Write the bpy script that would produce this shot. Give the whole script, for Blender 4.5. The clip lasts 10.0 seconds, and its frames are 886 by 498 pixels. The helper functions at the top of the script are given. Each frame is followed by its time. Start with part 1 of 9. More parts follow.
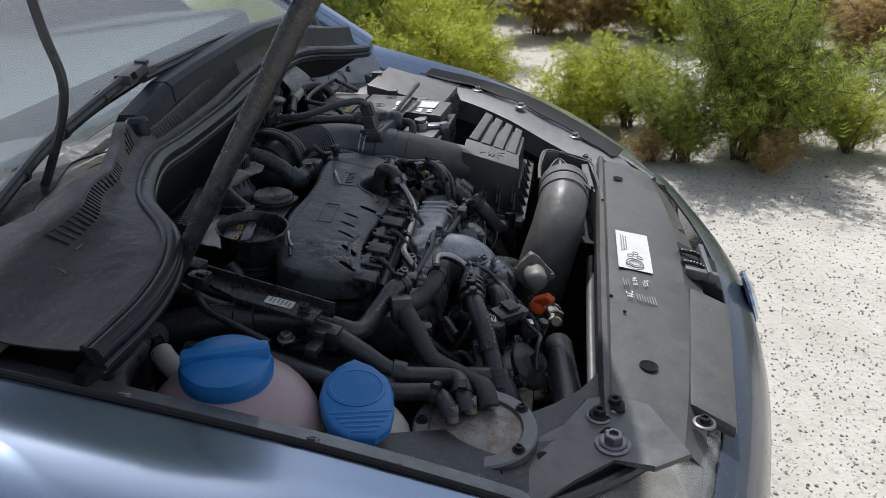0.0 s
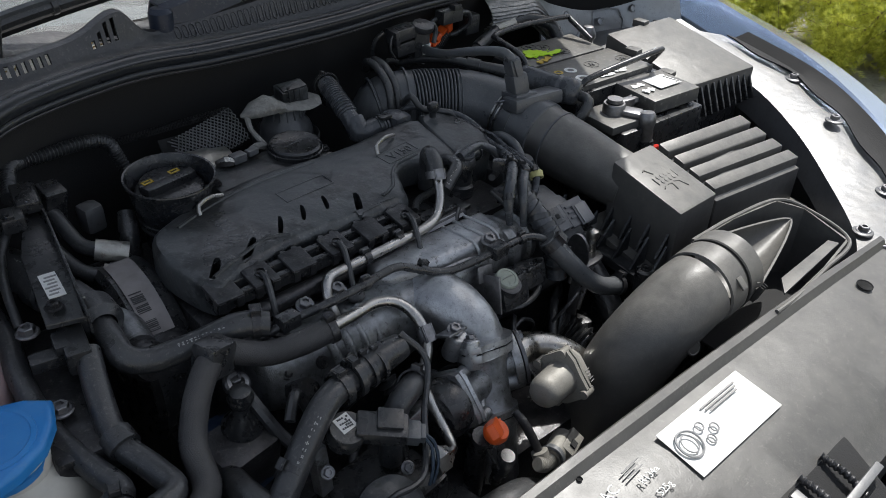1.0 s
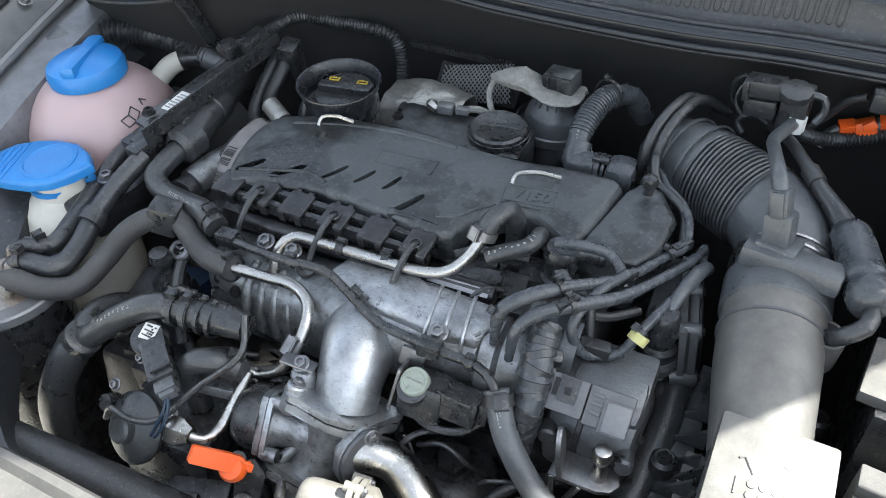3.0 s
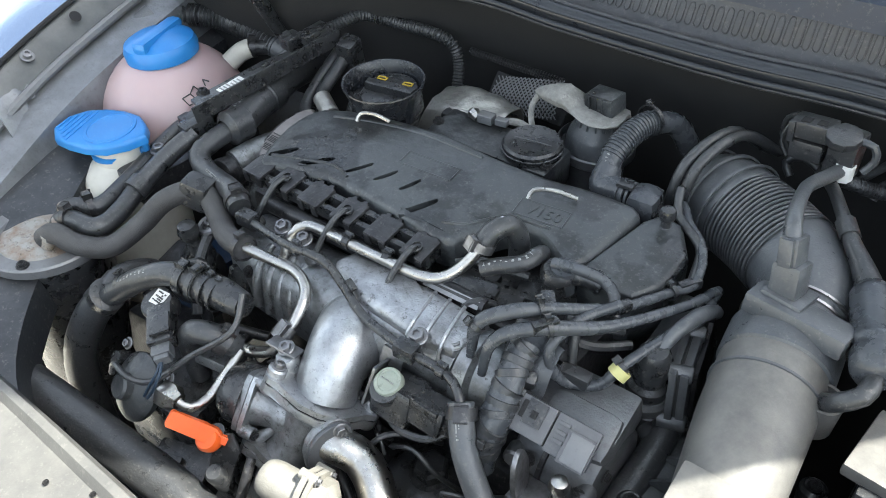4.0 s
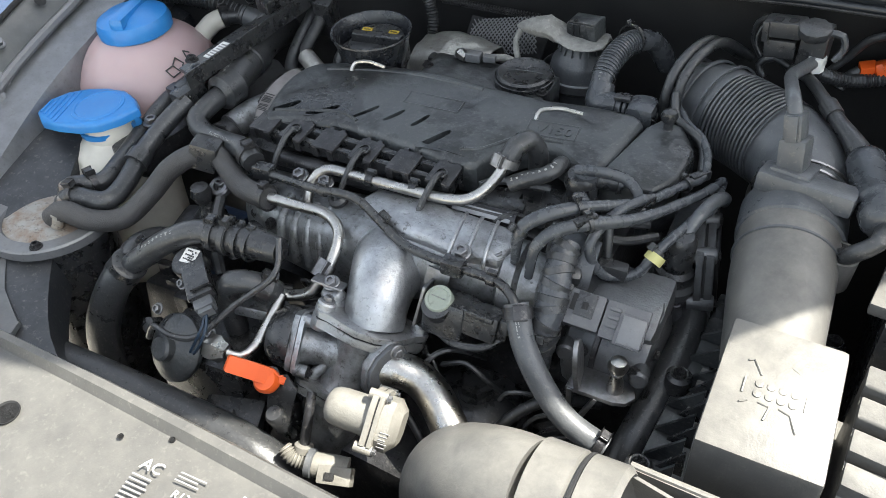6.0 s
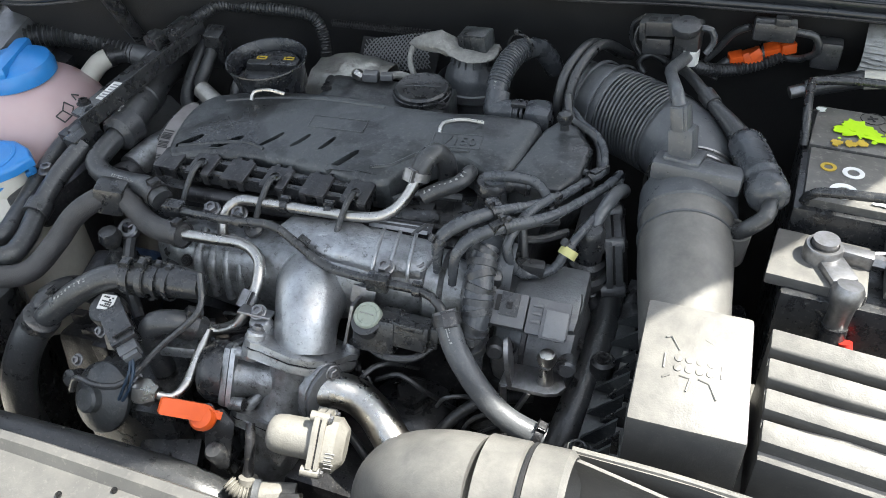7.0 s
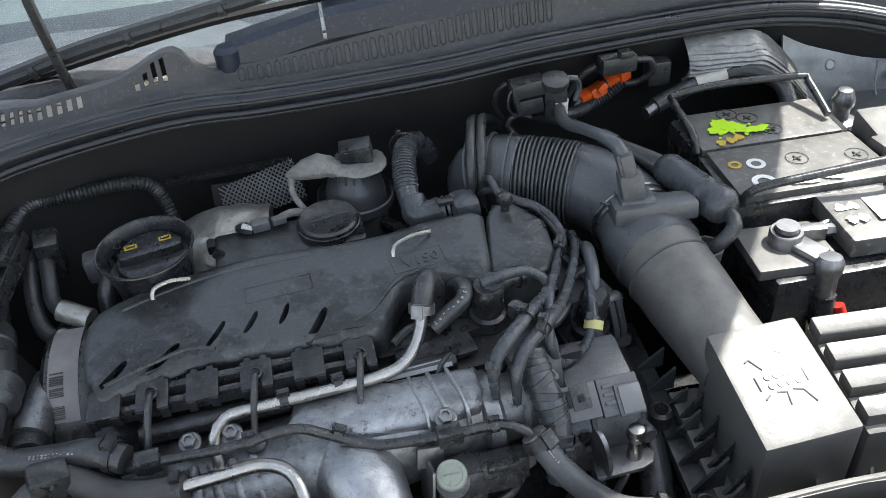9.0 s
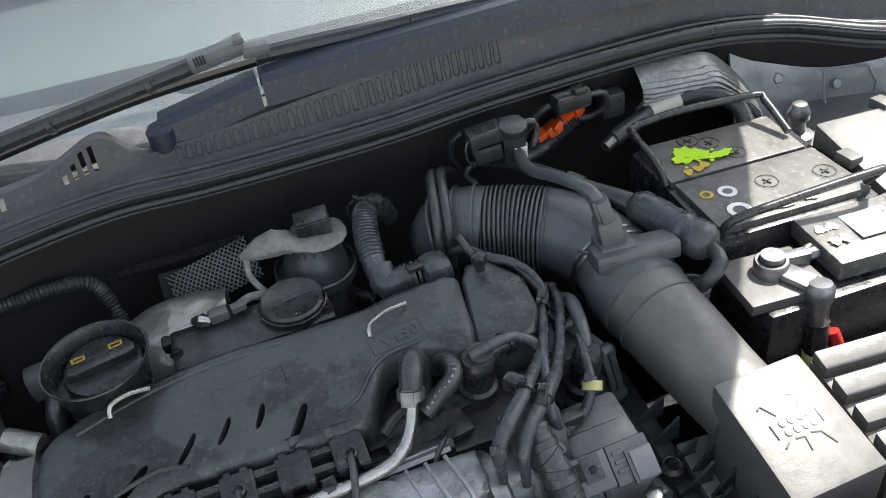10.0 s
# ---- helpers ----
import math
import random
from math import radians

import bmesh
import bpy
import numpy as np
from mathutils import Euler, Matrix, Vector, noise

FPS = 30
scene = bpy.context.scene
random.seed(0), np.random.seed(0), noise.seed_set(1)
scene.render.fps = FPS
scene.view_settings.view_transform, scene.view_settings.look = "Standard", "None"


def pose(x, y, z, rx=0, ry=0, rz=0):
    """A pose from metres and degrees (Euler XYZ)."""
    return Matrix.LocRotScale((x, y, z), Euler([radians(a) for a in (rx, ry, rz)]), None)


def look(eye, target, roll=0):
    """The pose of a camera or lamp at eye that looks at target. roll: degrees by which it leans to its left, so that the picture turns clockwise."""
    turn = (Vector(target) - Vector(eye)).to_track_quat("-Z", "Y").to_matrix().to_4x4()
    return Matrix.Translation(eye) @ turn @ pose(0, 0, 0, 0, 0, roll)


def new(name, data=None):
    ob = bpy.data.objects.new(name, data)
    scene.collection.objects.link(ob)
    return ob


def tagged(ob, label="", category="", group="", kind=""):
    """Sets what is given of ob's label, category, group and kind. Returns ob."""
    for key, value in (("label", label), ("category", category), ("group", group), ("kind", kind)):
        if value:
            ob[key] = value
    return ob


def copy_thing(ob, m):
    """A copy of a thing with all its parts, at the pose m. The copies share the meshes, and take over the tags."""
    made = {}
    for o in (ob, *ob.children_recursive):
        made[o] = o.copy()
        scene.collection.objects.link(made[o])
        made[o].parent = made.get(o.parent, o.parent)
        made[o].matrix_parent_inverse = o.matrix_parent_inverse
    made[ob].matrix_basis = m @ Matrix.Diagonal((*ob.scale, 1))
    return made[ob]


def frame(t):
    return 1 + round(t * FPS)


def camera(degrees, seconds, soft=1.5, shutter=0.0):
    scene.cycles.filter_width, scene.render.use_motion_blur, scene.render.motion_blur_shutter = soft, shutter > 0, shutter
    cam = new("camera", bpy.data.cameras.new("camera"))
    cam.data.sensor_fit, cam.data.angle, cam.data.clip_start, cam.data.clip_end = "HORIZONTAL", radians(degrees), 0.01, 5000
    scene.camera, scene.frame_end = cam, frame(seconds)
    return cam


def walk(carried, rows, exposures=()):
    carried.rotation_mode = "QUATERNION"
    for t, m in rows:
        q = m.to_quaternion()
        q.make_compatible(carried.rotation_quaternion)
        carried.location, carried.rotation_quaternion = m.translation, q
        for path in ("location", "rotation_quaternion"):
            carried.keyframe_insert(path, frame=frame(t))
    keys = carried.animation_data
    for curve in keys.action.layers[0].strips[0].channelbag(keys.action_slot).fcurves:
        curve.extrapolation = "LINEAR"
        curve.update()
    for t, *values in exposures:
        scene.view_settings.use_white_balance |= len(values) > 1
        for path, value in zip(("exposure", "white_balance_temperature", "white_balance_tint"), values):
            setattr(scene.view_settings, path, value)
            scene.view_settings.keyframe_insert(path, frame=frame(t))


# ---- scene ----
cam = camera(57.5, 10.0, soft=0.45)
PATH = [
    (0, (-1.199, 0.005, 1.431), (0.573, 0.303, 0.553), 0.1),
    (0.5, (-0.907, -0.232, 1.443), (0.615, 0.66, 0.5), -1.3),
    (1, (-0.598, -0.311, 1.399), (0.532, 0.92, 0.302), 2.4),
    (1.5, (-0.303, -0.34, 1.414), (0.16, 1.18, 0.199), -0.3),
    (2, (-0.067, -0.397, 1.446), (-0.145, 1.145, 0.174), -0.0),
    (2.5, (0.048, -0.302, 1.437), (-0.346, 1.182, 0.155), 0.5),
    (2.7, (0.082, -0.263, 1.435), (-0.466, 1.154, 0.133), -0.5),
    (3.8, (0.226, -0.16, 1.425), (-0.735, 1.026, 0.133), -0.1),
    (4, (0.226, -0.159, 1.424), (-0.764, 1.013, 0.141), -0.9),
    (4.5, (0.232, -0.157, 1.401), (-0.737, 0.984, 0.074), -1.8),
    (5, (0.249, -0.174, 1.383), (-0.691, 0.936, 0.01), -2.5),
    (5.5, (0.223, -0.214, 1.39), (-0.648, 0.985, 0.047), -2.6),
    (5.7, (0.201, -0.241, 1.396), (-0.643, 1.009, 0.082), -2.4),
    (6.8, (0.167, -0.306, 1.399), (-0.518, 1.063, 0.112), -3.7),
    (7, (0.17, -0.295, 1.41), (-0.43, 1.122, 0.132), -3.0),
    (7.5, (0.105, -0.229, 1.417), (-0.36, 1.281, 0.191), -5.7),
    (8, (0.033, -0.173, 1.424), (-0.28, 1.384, 0.209), -6.6),
    (8.5, (-0.054, -0.187, 1.43), (-0.099, 1.397, 0.209), -5.9),
    (9, (-0.131, -0.245, 1.44), (0.078, 1.329, 0.224), -5.6),
    (9.5, (-0.151, -0.243, 1.454), (0.191, 1.313, 0.245), -5.4),
    (10, (-0.148, -0.174, 1.449), (0.224, 1.388, 0.258), -8.6),
]
EXPO = [(0.0, -0.36, 6080, 10), (0.5, -0.2, 6200, 10), (1.0, 0.1, 6350, 9), (1.5, 0.75, 6160, 9), (2.0, 1.4, 6140, 7), (2.5, 1.7, 6280, 6.4), (4.0, 1.97, 6490, 4.2), (4.5, 2.05, 6620, 3.5), (5.0, 1.9, 6680, 4.4), (5.5, 1.7, 6730, 5.3),
        (7.0, 1.65, 6550, 6), (7.5, 1.6, 6410, 5.8), (8.0, 1.6, 6160, 6.2), (8.5, 1.52, 6140, 7), (9.0, 1.35, 6350, 7), (9.5, 1.22, 6520, 7.5), (10.0, 1.2, 6490, 8.3)]
walk(cam, [(t, look(eye, target, roll)) for t, eye, target, roll in PATH], EXPO)

# ---- world and sun ----
SUN = Vector((0.57, 0.171, 1.0)).normalized()
world = bpy.data.worlds.new("daylight")
scene.world = world
world.use_nodes = True
wn = world.node_tree.nodes
wsky = wn.new("ShaderNodeTexSky")
wsky.sky_type, wsky.sun_disc = "NISHITA", False
wsky.dust_density, wsky.air_density = 2.6, 1.0
wsky.sun_elevation = math.asin(SUN.z)
wsky.sun_rotation = math.atan2(SUN.x, SUN.y)
wn["Background"].inputs["Strength"].default_value = 0.13
haze = wn.new("ShaderNodeHueSaturation")
haze.inputs["Saturation"].default_value = 0.6
world.node_tree.links.new(wsky.outputs[0], haze.inputs["Color"])
puff, cover_ramp, cloud = wn.new("ShaderNodeTexNoise"), wn.new("ShaderNodeValToRGB"), wn.new("ShaderNodeMix")
puff.inputs["Scale"].default_value, puff.inputs["Detail"].default_value, puff.inputs["Roughness"].default_value = 2.6, 7, 0.6
cover_ramp.color_ramp.elements[0].position, cover_ramp.color_ramp.elements[1].position = 0.50, 0.70
cloud.data_type = "RGBA"
cloud.inputs[7].default_value = (8.0, 8.4, 9.0, 1)
world.node_tree.links.new(puff.outputs["Fac"], cover_ramp.inputs["Fac"])
world.node_tree.links.new(cover_ramp.outputs["Color"], cloud.inputs[0])
world.node_tree.links.new(haze.outputs[0], cloud.inputs[6])
world.node_tree.links.new(cloud.outputs[2], wn["Background"].inputs["Color"])
sun = new("sun", bpy.data.lights.new("sun", "SUN"))
sun.data.energy, sun.data.angle, sun.data.color = 5.0, radians(0.6), (1.0, 0.965, 0.91)
sun.matrix_world = look(SUN * 20, (0, 0, 0))


# ---- materials ----
def material(name, base, rough=0.5, metal=0.0, second=None, scale=30.0, fine=300.0, amount=0.6, bump=0.15, dust=0.0,
             coat=0.0, rough_var=0.15, transmission=0.0, sub=0.0, dust_colour=(0.36, 0.34, 0.30), ior=1.5, relief=0.0007,
             speck=0.0, speck_scale=190.0, speck_colour=None, wave=0.0, wave_scale=28.0):
    m = bpy.data.materials.new(name)
    m.use_nodes = True
    nt = m.node_tree
    n, l = nt.nodes, nt.links
    p = n["Principled BSDF"]
    second = second or tuple(c * 0.62 for c in base)
    tc = n.new("ShaderNodeTexCoord")
    big, small = n.new("ShaderNodeTexNoise"), n.new("ShaderNodeTexNoise")
    big.inputs["Scale"].default_value, big.inputs["Detail"].default_value, big.inputs["Roughness"].default_value = scale, 6, 0.65
    small.inputs["Scale"].default_value, small.inputs["Detail"].default_value = fine, 4
    for t in (big, small):
        l.new(tc.outputs["Object"], t.inputs["Vector"])
    ramp = n.new("ShaderNodeValToRGB")
    ramp.color_ramp.elements[0].position, ramp.color_ramp.elements[1].position = 0.38, 0.66
    l.new(big.outputs["Fac"], ramp.inputs["Fac"])
    mix = n.new("ShaderNodeMix")
    mix.data_type = "RGBA"
    mix.inputs[6].default_value, mix.inputs[7].default_value = (*base, 1), (*second, 1)
    s = n.new("ShaderNodeMath")
    s.operation = "MULTIPLY"
    s.inputs[1].default_value = amount
    l.new(ramp.outputs["Color"], s.inputs[0])
    l.new(s.outputs[0], mix.inputs[0])
    colour = mix.outputs[2]
    if speck:
        dots = n.new("ShaderNodeTexNoise")
        dots.inputs["Scale"].default_value, dots.inputs["Detail"].default_value, dots.inputs["Roughness"].default_value = speck_scale, 5, 0.75
        l.new(tc.outputs["Object"], dots.inputs["Vector"])
        cut = n.new("ShaderNodeMapRange")
        cut.inputs["From Min"].default_value, cut.inputs["From Max"].default_value = 0.56, 0.66
        cut.inputs["To Max"].default_value = speck
        l.new(dots.outputs["Fac"], cut.inputs["Value"])
        spots = n.new("ShaderNodeMix")
        spots.data_type = "RGBA"
        spots.inputs[7].default_value = (*(speck_colour or dust_colour), 1)
        l.new(cut.outputs[0], spots.inputs[0])
        l.new(colour, spots.inputs[6])
        colour = spots.outputs[2]
    if dust:
        geo = n.new("ShaderNodeNewGeometry")
        sep = n.new("ShaderNodeSeparateXYZ")
        l.new(geo.outputs["Normal"], sep.inputs[0])
        up = n.new("ShaderNodeMapRange")
        up.inputs["From Min"].default_value, up.inputs["From Max"].default_value = 0.15, 1.0
        up.inputs["To Min"].default_value, up.inputs["To Max"].default_value = 0.08 * dust, dust
        l.new(sep.outputs["Z"], up.inputs["Value"])
        mid = n.new("ShaderNodeTexNoise")
        mid.inputs["Scale"].default_value, mid.inputs["Detail"].default_value, mid.inputs["Roughness"].default_value = 34.0, 10, 0.7
        l.new(tc.outputs["Object"], mid.inputs["Vector"])
        spread = n.new("ShaderNodeMapRange")
        spread.inputs["From Min"].default_value, spread.inputs["From Max"].default_value = 0.15, 0.85
        l.new(mid.outputs["Fac"], spread.inputs["Value"])
        mul = n.new("ShaderNodeMath")
        mul.operation = "MULTIPLY"
        l.new(up.outputs[0], mul.inputs[0])
        l.new(spread.outputs[0], mul.inputs[1])
        top = n.new("ShaderNodeMix")
        top.data_type = "RGBA"
        top.inputs[7].default_value = (*dust_colour, 1)
        l.new(mul.outputs[0], top.inputs[0])
        l.new(colour, top.inputs[6])
        colour = top.outputs[2]
    l.new(colour, p.inputs["Base Color"])
    rr = n.new("ShaderNodeMapRange")
    rr.inputs["To Min"].default_value, rr.inputs["To Max"].default_value = max(0.02, rough - rough_var), min(1, rough + rough_var)
    l.new(big.outputs["Fac"], rr.inputs["Value"])
    l.new(rr.outputs[0], p.inputs["Roughness"])
    p.inputs["Metallic"].default_value = metal
    if dust and not metal:
        p.inputs["Specular IOR Level"].default_value = 0.6 if dust < 0.2 else 0.4
    p.inputs["Coat Weight"].default_value = coat
    p.inputs["Coat Roughness"].default_value = 0.06
    p.inputs["Transmission Weight"].default_value = transmission
    p.inputs["Subsurface Weight"].default_value = sub
    p.inputs["IOR"].default_value = ior
    if sub:
        p.inputs["Subsurface Radius"].default_value = (0.02, 0.012, 0.01)
    if bump:
        b = n.new("ShaderNodeBump")
        b.inputs["Strength"].default_value, b.inputs["Distance"].default_value = bump, relief
        l.new(small.outputs["Fac"], b.inputs["Height"])
        if wave:
            swell, b2 = n.new("ShaderNodeTexNoise"), n.new("ShaderNodeBump")
            swell.inputs["Scale"].default_value, swell.inputs["Detail"].default_value = wave_scale, 3
            b2.inputs["Strength"].default_value, b2.inputs["Distance"].default_value = 1.0, wave
            l.new(tc.outputs["Object"], swell.inputs["Vector"])
            l.new(swell.outputs["Fac"], b2.inputs["Height"])
            l.new(b2.outputs["Normal"], b.inputs["Normal"])
        l.new(b.outputs["Normal"], p.inputs["Normal"])
    return m


PLASTIC = material("black_plastic", (0.013, 0.014, 0.0162), 0.29, second=(0.036, 0.0375, 0.040), scale=60, dust=0.05, bump=0.3, fine=420, rough_var=0.24, speck=0.20, speck_scale=260, wave=0.0012)
COVER = material("cover_plastic", (0.014, 0.016, 0.0185), 0.34, second=(0.060, 0.066, 0.070), scale=15, amount=0.7, dust=0.07, bump=0.35, fine=420, rough_var=0.28, speck=0.13, speck_scale=240, wave=0.004)
stains = COVER.node_tree.nodes["Color Ramp"].color_ramp.elements
stains[0].position, stains[1].position = 0.47, 0.53
DUSTY = material("dusty_plastic", (0.066, 0.065, 0.064), 0.42, second=(0.092, 0.090, 0.086), scale=60, dust=0.52, bump=0.25, fine=700, speck=0.06, wave=0.0015)
RUBBER = material("rubber", (0.022, 0.0235, 0.026), 0.33, second=(0.040, 0.042, 0.046), scale=80, dust=0.07, bump=0.4, fine=500, rough_var=0.22, speck=0.18, speck_scale=280, wave=0.0008)
BRAID = material("braided_rubber", (0.028, 0.028, 0.031), 0.6, scale=60, fine=1300, bump=0.9, dust=0.16)
ALU = material("cast_aluminium", (0.46, 0.47, 0.485), 0.38, 0.85, second=(0.33, 0.335, 0.34), scale=110, fine=900, bump=0.4, amount=0.8, rough_var=0.1, speck=0.7, speck_scale=150, speck_colour=(0.12, 0.12, 0.12))
CASTDUST = material("dusty_casting", (0.24, 0.23, 0.205), 0.55, 0.25, second=(0.16, 0.15, 0.13), scale=50, bump=0.4, fine=500, speck=0.4, speck_colour=(0.14, 0.12, 0.10))
SEALM = material("seal_rubber", (0.014, 0.016, 0.020), 0.30, second=(0.022, 0.024, 0.028), scale=30, bump=0.2, fine=500, rough_var=0.1, wave=0.001)
GREYRUB = material("grey_rubber", (0.060, 0.065, 0.072), 0.34, second=(0.098, 0.103, 0.110), scale=45, dust=0.10, bump=0.4, fine=450, rough_var=0.2, wave=0.0008, speck=0.15, speck_scale=260)
# left rail only: the dark cavity's shade is put into the colour
RAIL = material("shaded_rail_paint", (0.022, 0.025, 0.030), 0.38, 0.3, second=(0.06, 0.063, 0.07), scale=30, dust=0.1, bump=0.2, speck=0.2)
WIREBLUE = material("dark_blue_wire", (0.018, 0.035, 0.06), 0.4, bump=0)
BUMPER = material("dark_grille_paint", (0.030, 0.040, 0.060), 0.26, second=(0.040, 0.05, 0.07), scale=8, coat=0.5, bump=0, speck=0.1)
PUMPM = material("dull_casting", (0.13, 0.135, 0.142), 0.38, 0.45, second=(0.06, 0.061, 0.064), scale=45, bump=0.5, fine=500, rough_var=0.12, speck=0.4, speck_colour=(0.04, 0.04, 0.04))
LEADM = material("lead_rubber", (0.042, 0.046, 0.052), 0.27, second=(0.078, 0.082, 0.089), scale=60, bump=0.25, fine=500, rough_var=0.15, speck=0.1)
STEEL = material("bright_steel", (0.46, 0.45, 0.43), 0.30, 1.0, second=(0.30, 0.28, 0.26), scale=140, bump=0.12, fine=700, speck=0.35, speck_scale=300, speck_colour=(0.18, 0.16, 0.14))
BOLT = material("zinc_bolt", (0.27, 0.27, 0.28), 0.40, 0.9, second=(0.12, 0.115, 0.11), scale=120, bump=0.15, fine=900)
DARKMETAL = material("dark_metal", (0.030, 0.030, 0.033), 0.34, 0.6, second=(0.085, 0.085, 0.09), scale=70, bump=0.6, fine=420, dust=0.06, rough_var=0.2, speck=0.2, wave=0.002)
GRIMY = material("grimy_aluminium", (0.31, 0.32, 0.33), 0.40, 0.8, second=(0.17, 0.17, 0.172), scale=90, fine=800, bump=0.6, amount=0.9, rough_var=0.12, speck=0.8, speck_scale=120, speck_colour=(0.07, 0.068, 0.065), wave=0.003)
HEAT = material("heat_shield", (0.42, 0.41, 0.38), 0.38, 0.7, second=(0.22, 0.21, 0.19), scale=50, bump=0.5, fine=300, speck=0.5, speck_colour=(0.16, 0.14, 0.12), wave=0.006)
BLUE = material("blue_plastic", (0.02, 0.175, 0.48), 0.36, second=(0.035, 0.22, 0.53), scale=40, bump=0.15, speck=0.15, speck_colour=(0.2, 0.3, 0.42))
TANK = material("pink_tank", (0.44, 0.325, 0.325), 0.34, second=(0.37, 0.27, 0.265), scale=9, bump=0.06, sub=0.2)
WHITEP = material("off_white_plastic", (0.55, 0.53, 0.47), 0.5, second=(0.4, 0.38, 0.33), dust=0.2)
ORANGE = material("orange_plastic", (0.75, 0.11, 0.015), 0.4, second=(0.65, 0.08, 0.01), bump=0.05)
LABEL = material("paper_label", (0.70, 0.70, 0.68), 0.5, second=(0.58, 0.57, 0.53), scale=60, bump=0.03, speck=0.2)
TAG = material("faded_label", (0.25, 0.232, 0.228), 0.5, second=(0.17, 0.152, 0.15), scale=60, bump=0.05, speck=0.3, speck_colour=(0.2, 0.18, 0.17))
HOSEINK = material("hose_print_ink", (0.36, 0.36, 0.35), 0.6, bump=0)
INK = material("label_ink", (0.05, 0.05, 0.05), 0.6, bump=0)
GREYINK = material("grey_print", (0.26, 0.255, 0.25), 0.6, bump=0)
PAINT = material("blue_grey_paint", (0.33, 0.41, 0.55), 0.22, 0.95, second=(0.30, 0.375, 0.51), scale=3, coat=0.9, bump=0, rough_var=0.03)
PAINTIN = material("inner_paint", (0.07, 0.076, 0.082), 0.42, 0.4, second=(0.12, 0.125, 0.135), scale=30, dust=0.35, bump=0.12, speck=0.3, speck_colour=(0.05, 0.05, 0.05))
# paler metal for the left side, with its reflected light in the colour
PRESSED = material("lit_pressed_metal", (0.22, 0.227, 0.24), 0.34, 0.5, second=(0.12, 0.123, 0.127), scale=26, bump=0.35, fine=400, dust=0.15, speck=0.35, speck_colour=(0.10, 0.095, 0.09), wave=0.0035, wave_scale=34)
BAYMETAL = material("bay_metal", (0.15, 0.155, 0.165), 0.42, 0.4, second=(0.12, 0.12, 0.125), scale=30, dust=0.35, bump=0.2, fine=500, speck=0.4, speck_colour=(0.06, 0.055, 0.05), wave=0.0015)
SLAM = material("front_panel_plastic", (0.062, 0.061, 0.060), 0.40, second=(0.088, 0.086, 0.082), scale=26, dust=0.24, bump=0.2, fine=600, speck=0.12, wave=0.001)
COWL = material("cowl_plastic", (0.020, 0.020, 0.023), 0.42, second=(0.048, 0.048, 0.051), scale=20, dust=0.07, bump=0.35, fine=380, rough_var=0.2, speck=0.14, wave=0.004)
# black of the felt mat, also the painted shade in holes, slots and gaps
FELT_AND_SHADE = material("felt_and_recess_shade", (0.010, 0.010, 0.011), 0.85, second=(0.022, 0.022, 0.022), fine=500, bump=0.6)
FOAM = material("grey_tape", (0.23, 0.226, 0.212), 0.8, second=(0.12, 0.117, 0.108), scale=110, bump=1.0, fine=300, speck=0.5, speck_scale=160, speck_colour=(0.34, 0.33, 0.31), wave=0.002, wave_scale=120)
GREEN = material("green_paint", (0.45, 0.75, 0.01), 0.5, bump=0.3, amount=0.2)
YELLOW = material("yellow_paint", (0.52, 0.36, 0.04), 0.5, bump=0.2)
WHITE = material("white_paint", (0.80, 0.80, 0.78), 0.5, bump=0.1)
RED = material("red_cable", (0.6, 0.03, 0.02), 0.45, bump=0.05)
YCLIP = material("yellow_clip", (0.55, 0.52, 0.22), 0.5, bump=0.05)
BUTTON = material("pale_green_cap", (0.27, 0.30, 0.25), 0.6, second=(0.20, 0.22, 0.19), scale=90, speck=0.5, speck_colour=(0.10, 0.10, 0.09))
GLASS = material("windscreen_glass", (0.62, 0.70, 0.72), 0.03, transmission=1.0, bump=0, rough_var=0.02, second=(0.58, 0.66, 0.68), ior=1.95, speck=0.1, speck_scale=200, speck_colour=(0.6, 0.62, 0.62))
LENS = material("lamp_lens", (0.8, 0.8, 0.76), 0.12, transmission=0.8, bump=0, rough_var=0.08, dust=0.3)
CABIN = material("cabin_trim", (0.022, 0.026, 0.028), 0.8, second=(0.035, 0.04, 0.042), fine=500, bump=0.3)
TYRE = material("tyre_rubber", (0.02, 0.02, 0.02), 0.8, bump=0.3)
SAND = material("sandy_ground", (0.59, 0.555, 0.49), 0.95, second=(0.44, 0.41, 0.355), scale=2.2, fine=45, bump=1.0, amount=0.8, relief=0.006, speck=0.7, speck_scale=38, speck_colour=(0.23, 0.21, 0.175))
PEBBLE = material("pebbles", (0.46, 0.42, 0.36), 0.9, second=(0.22, 0.20, 0.17), scale=25, bump=0.3, amount=1.0)
DRY = material("dry_grass", (0.34, 0.25, 0.11), 0.8, second=(0.2, 0.14, 0.06), scale=4, bump=0)
TWIG = material("twig_bark", (0.14, 0.10, 0.06), 0.9, bump=0.3)


# ---- builders ----
def thing(name, label, category, at=(0, 0, 0), group="", kind=""):
    e = new(name)
    e.empty_display_size = 0.05
    e.location = at
    return tagged(e, label, category, group, kind)


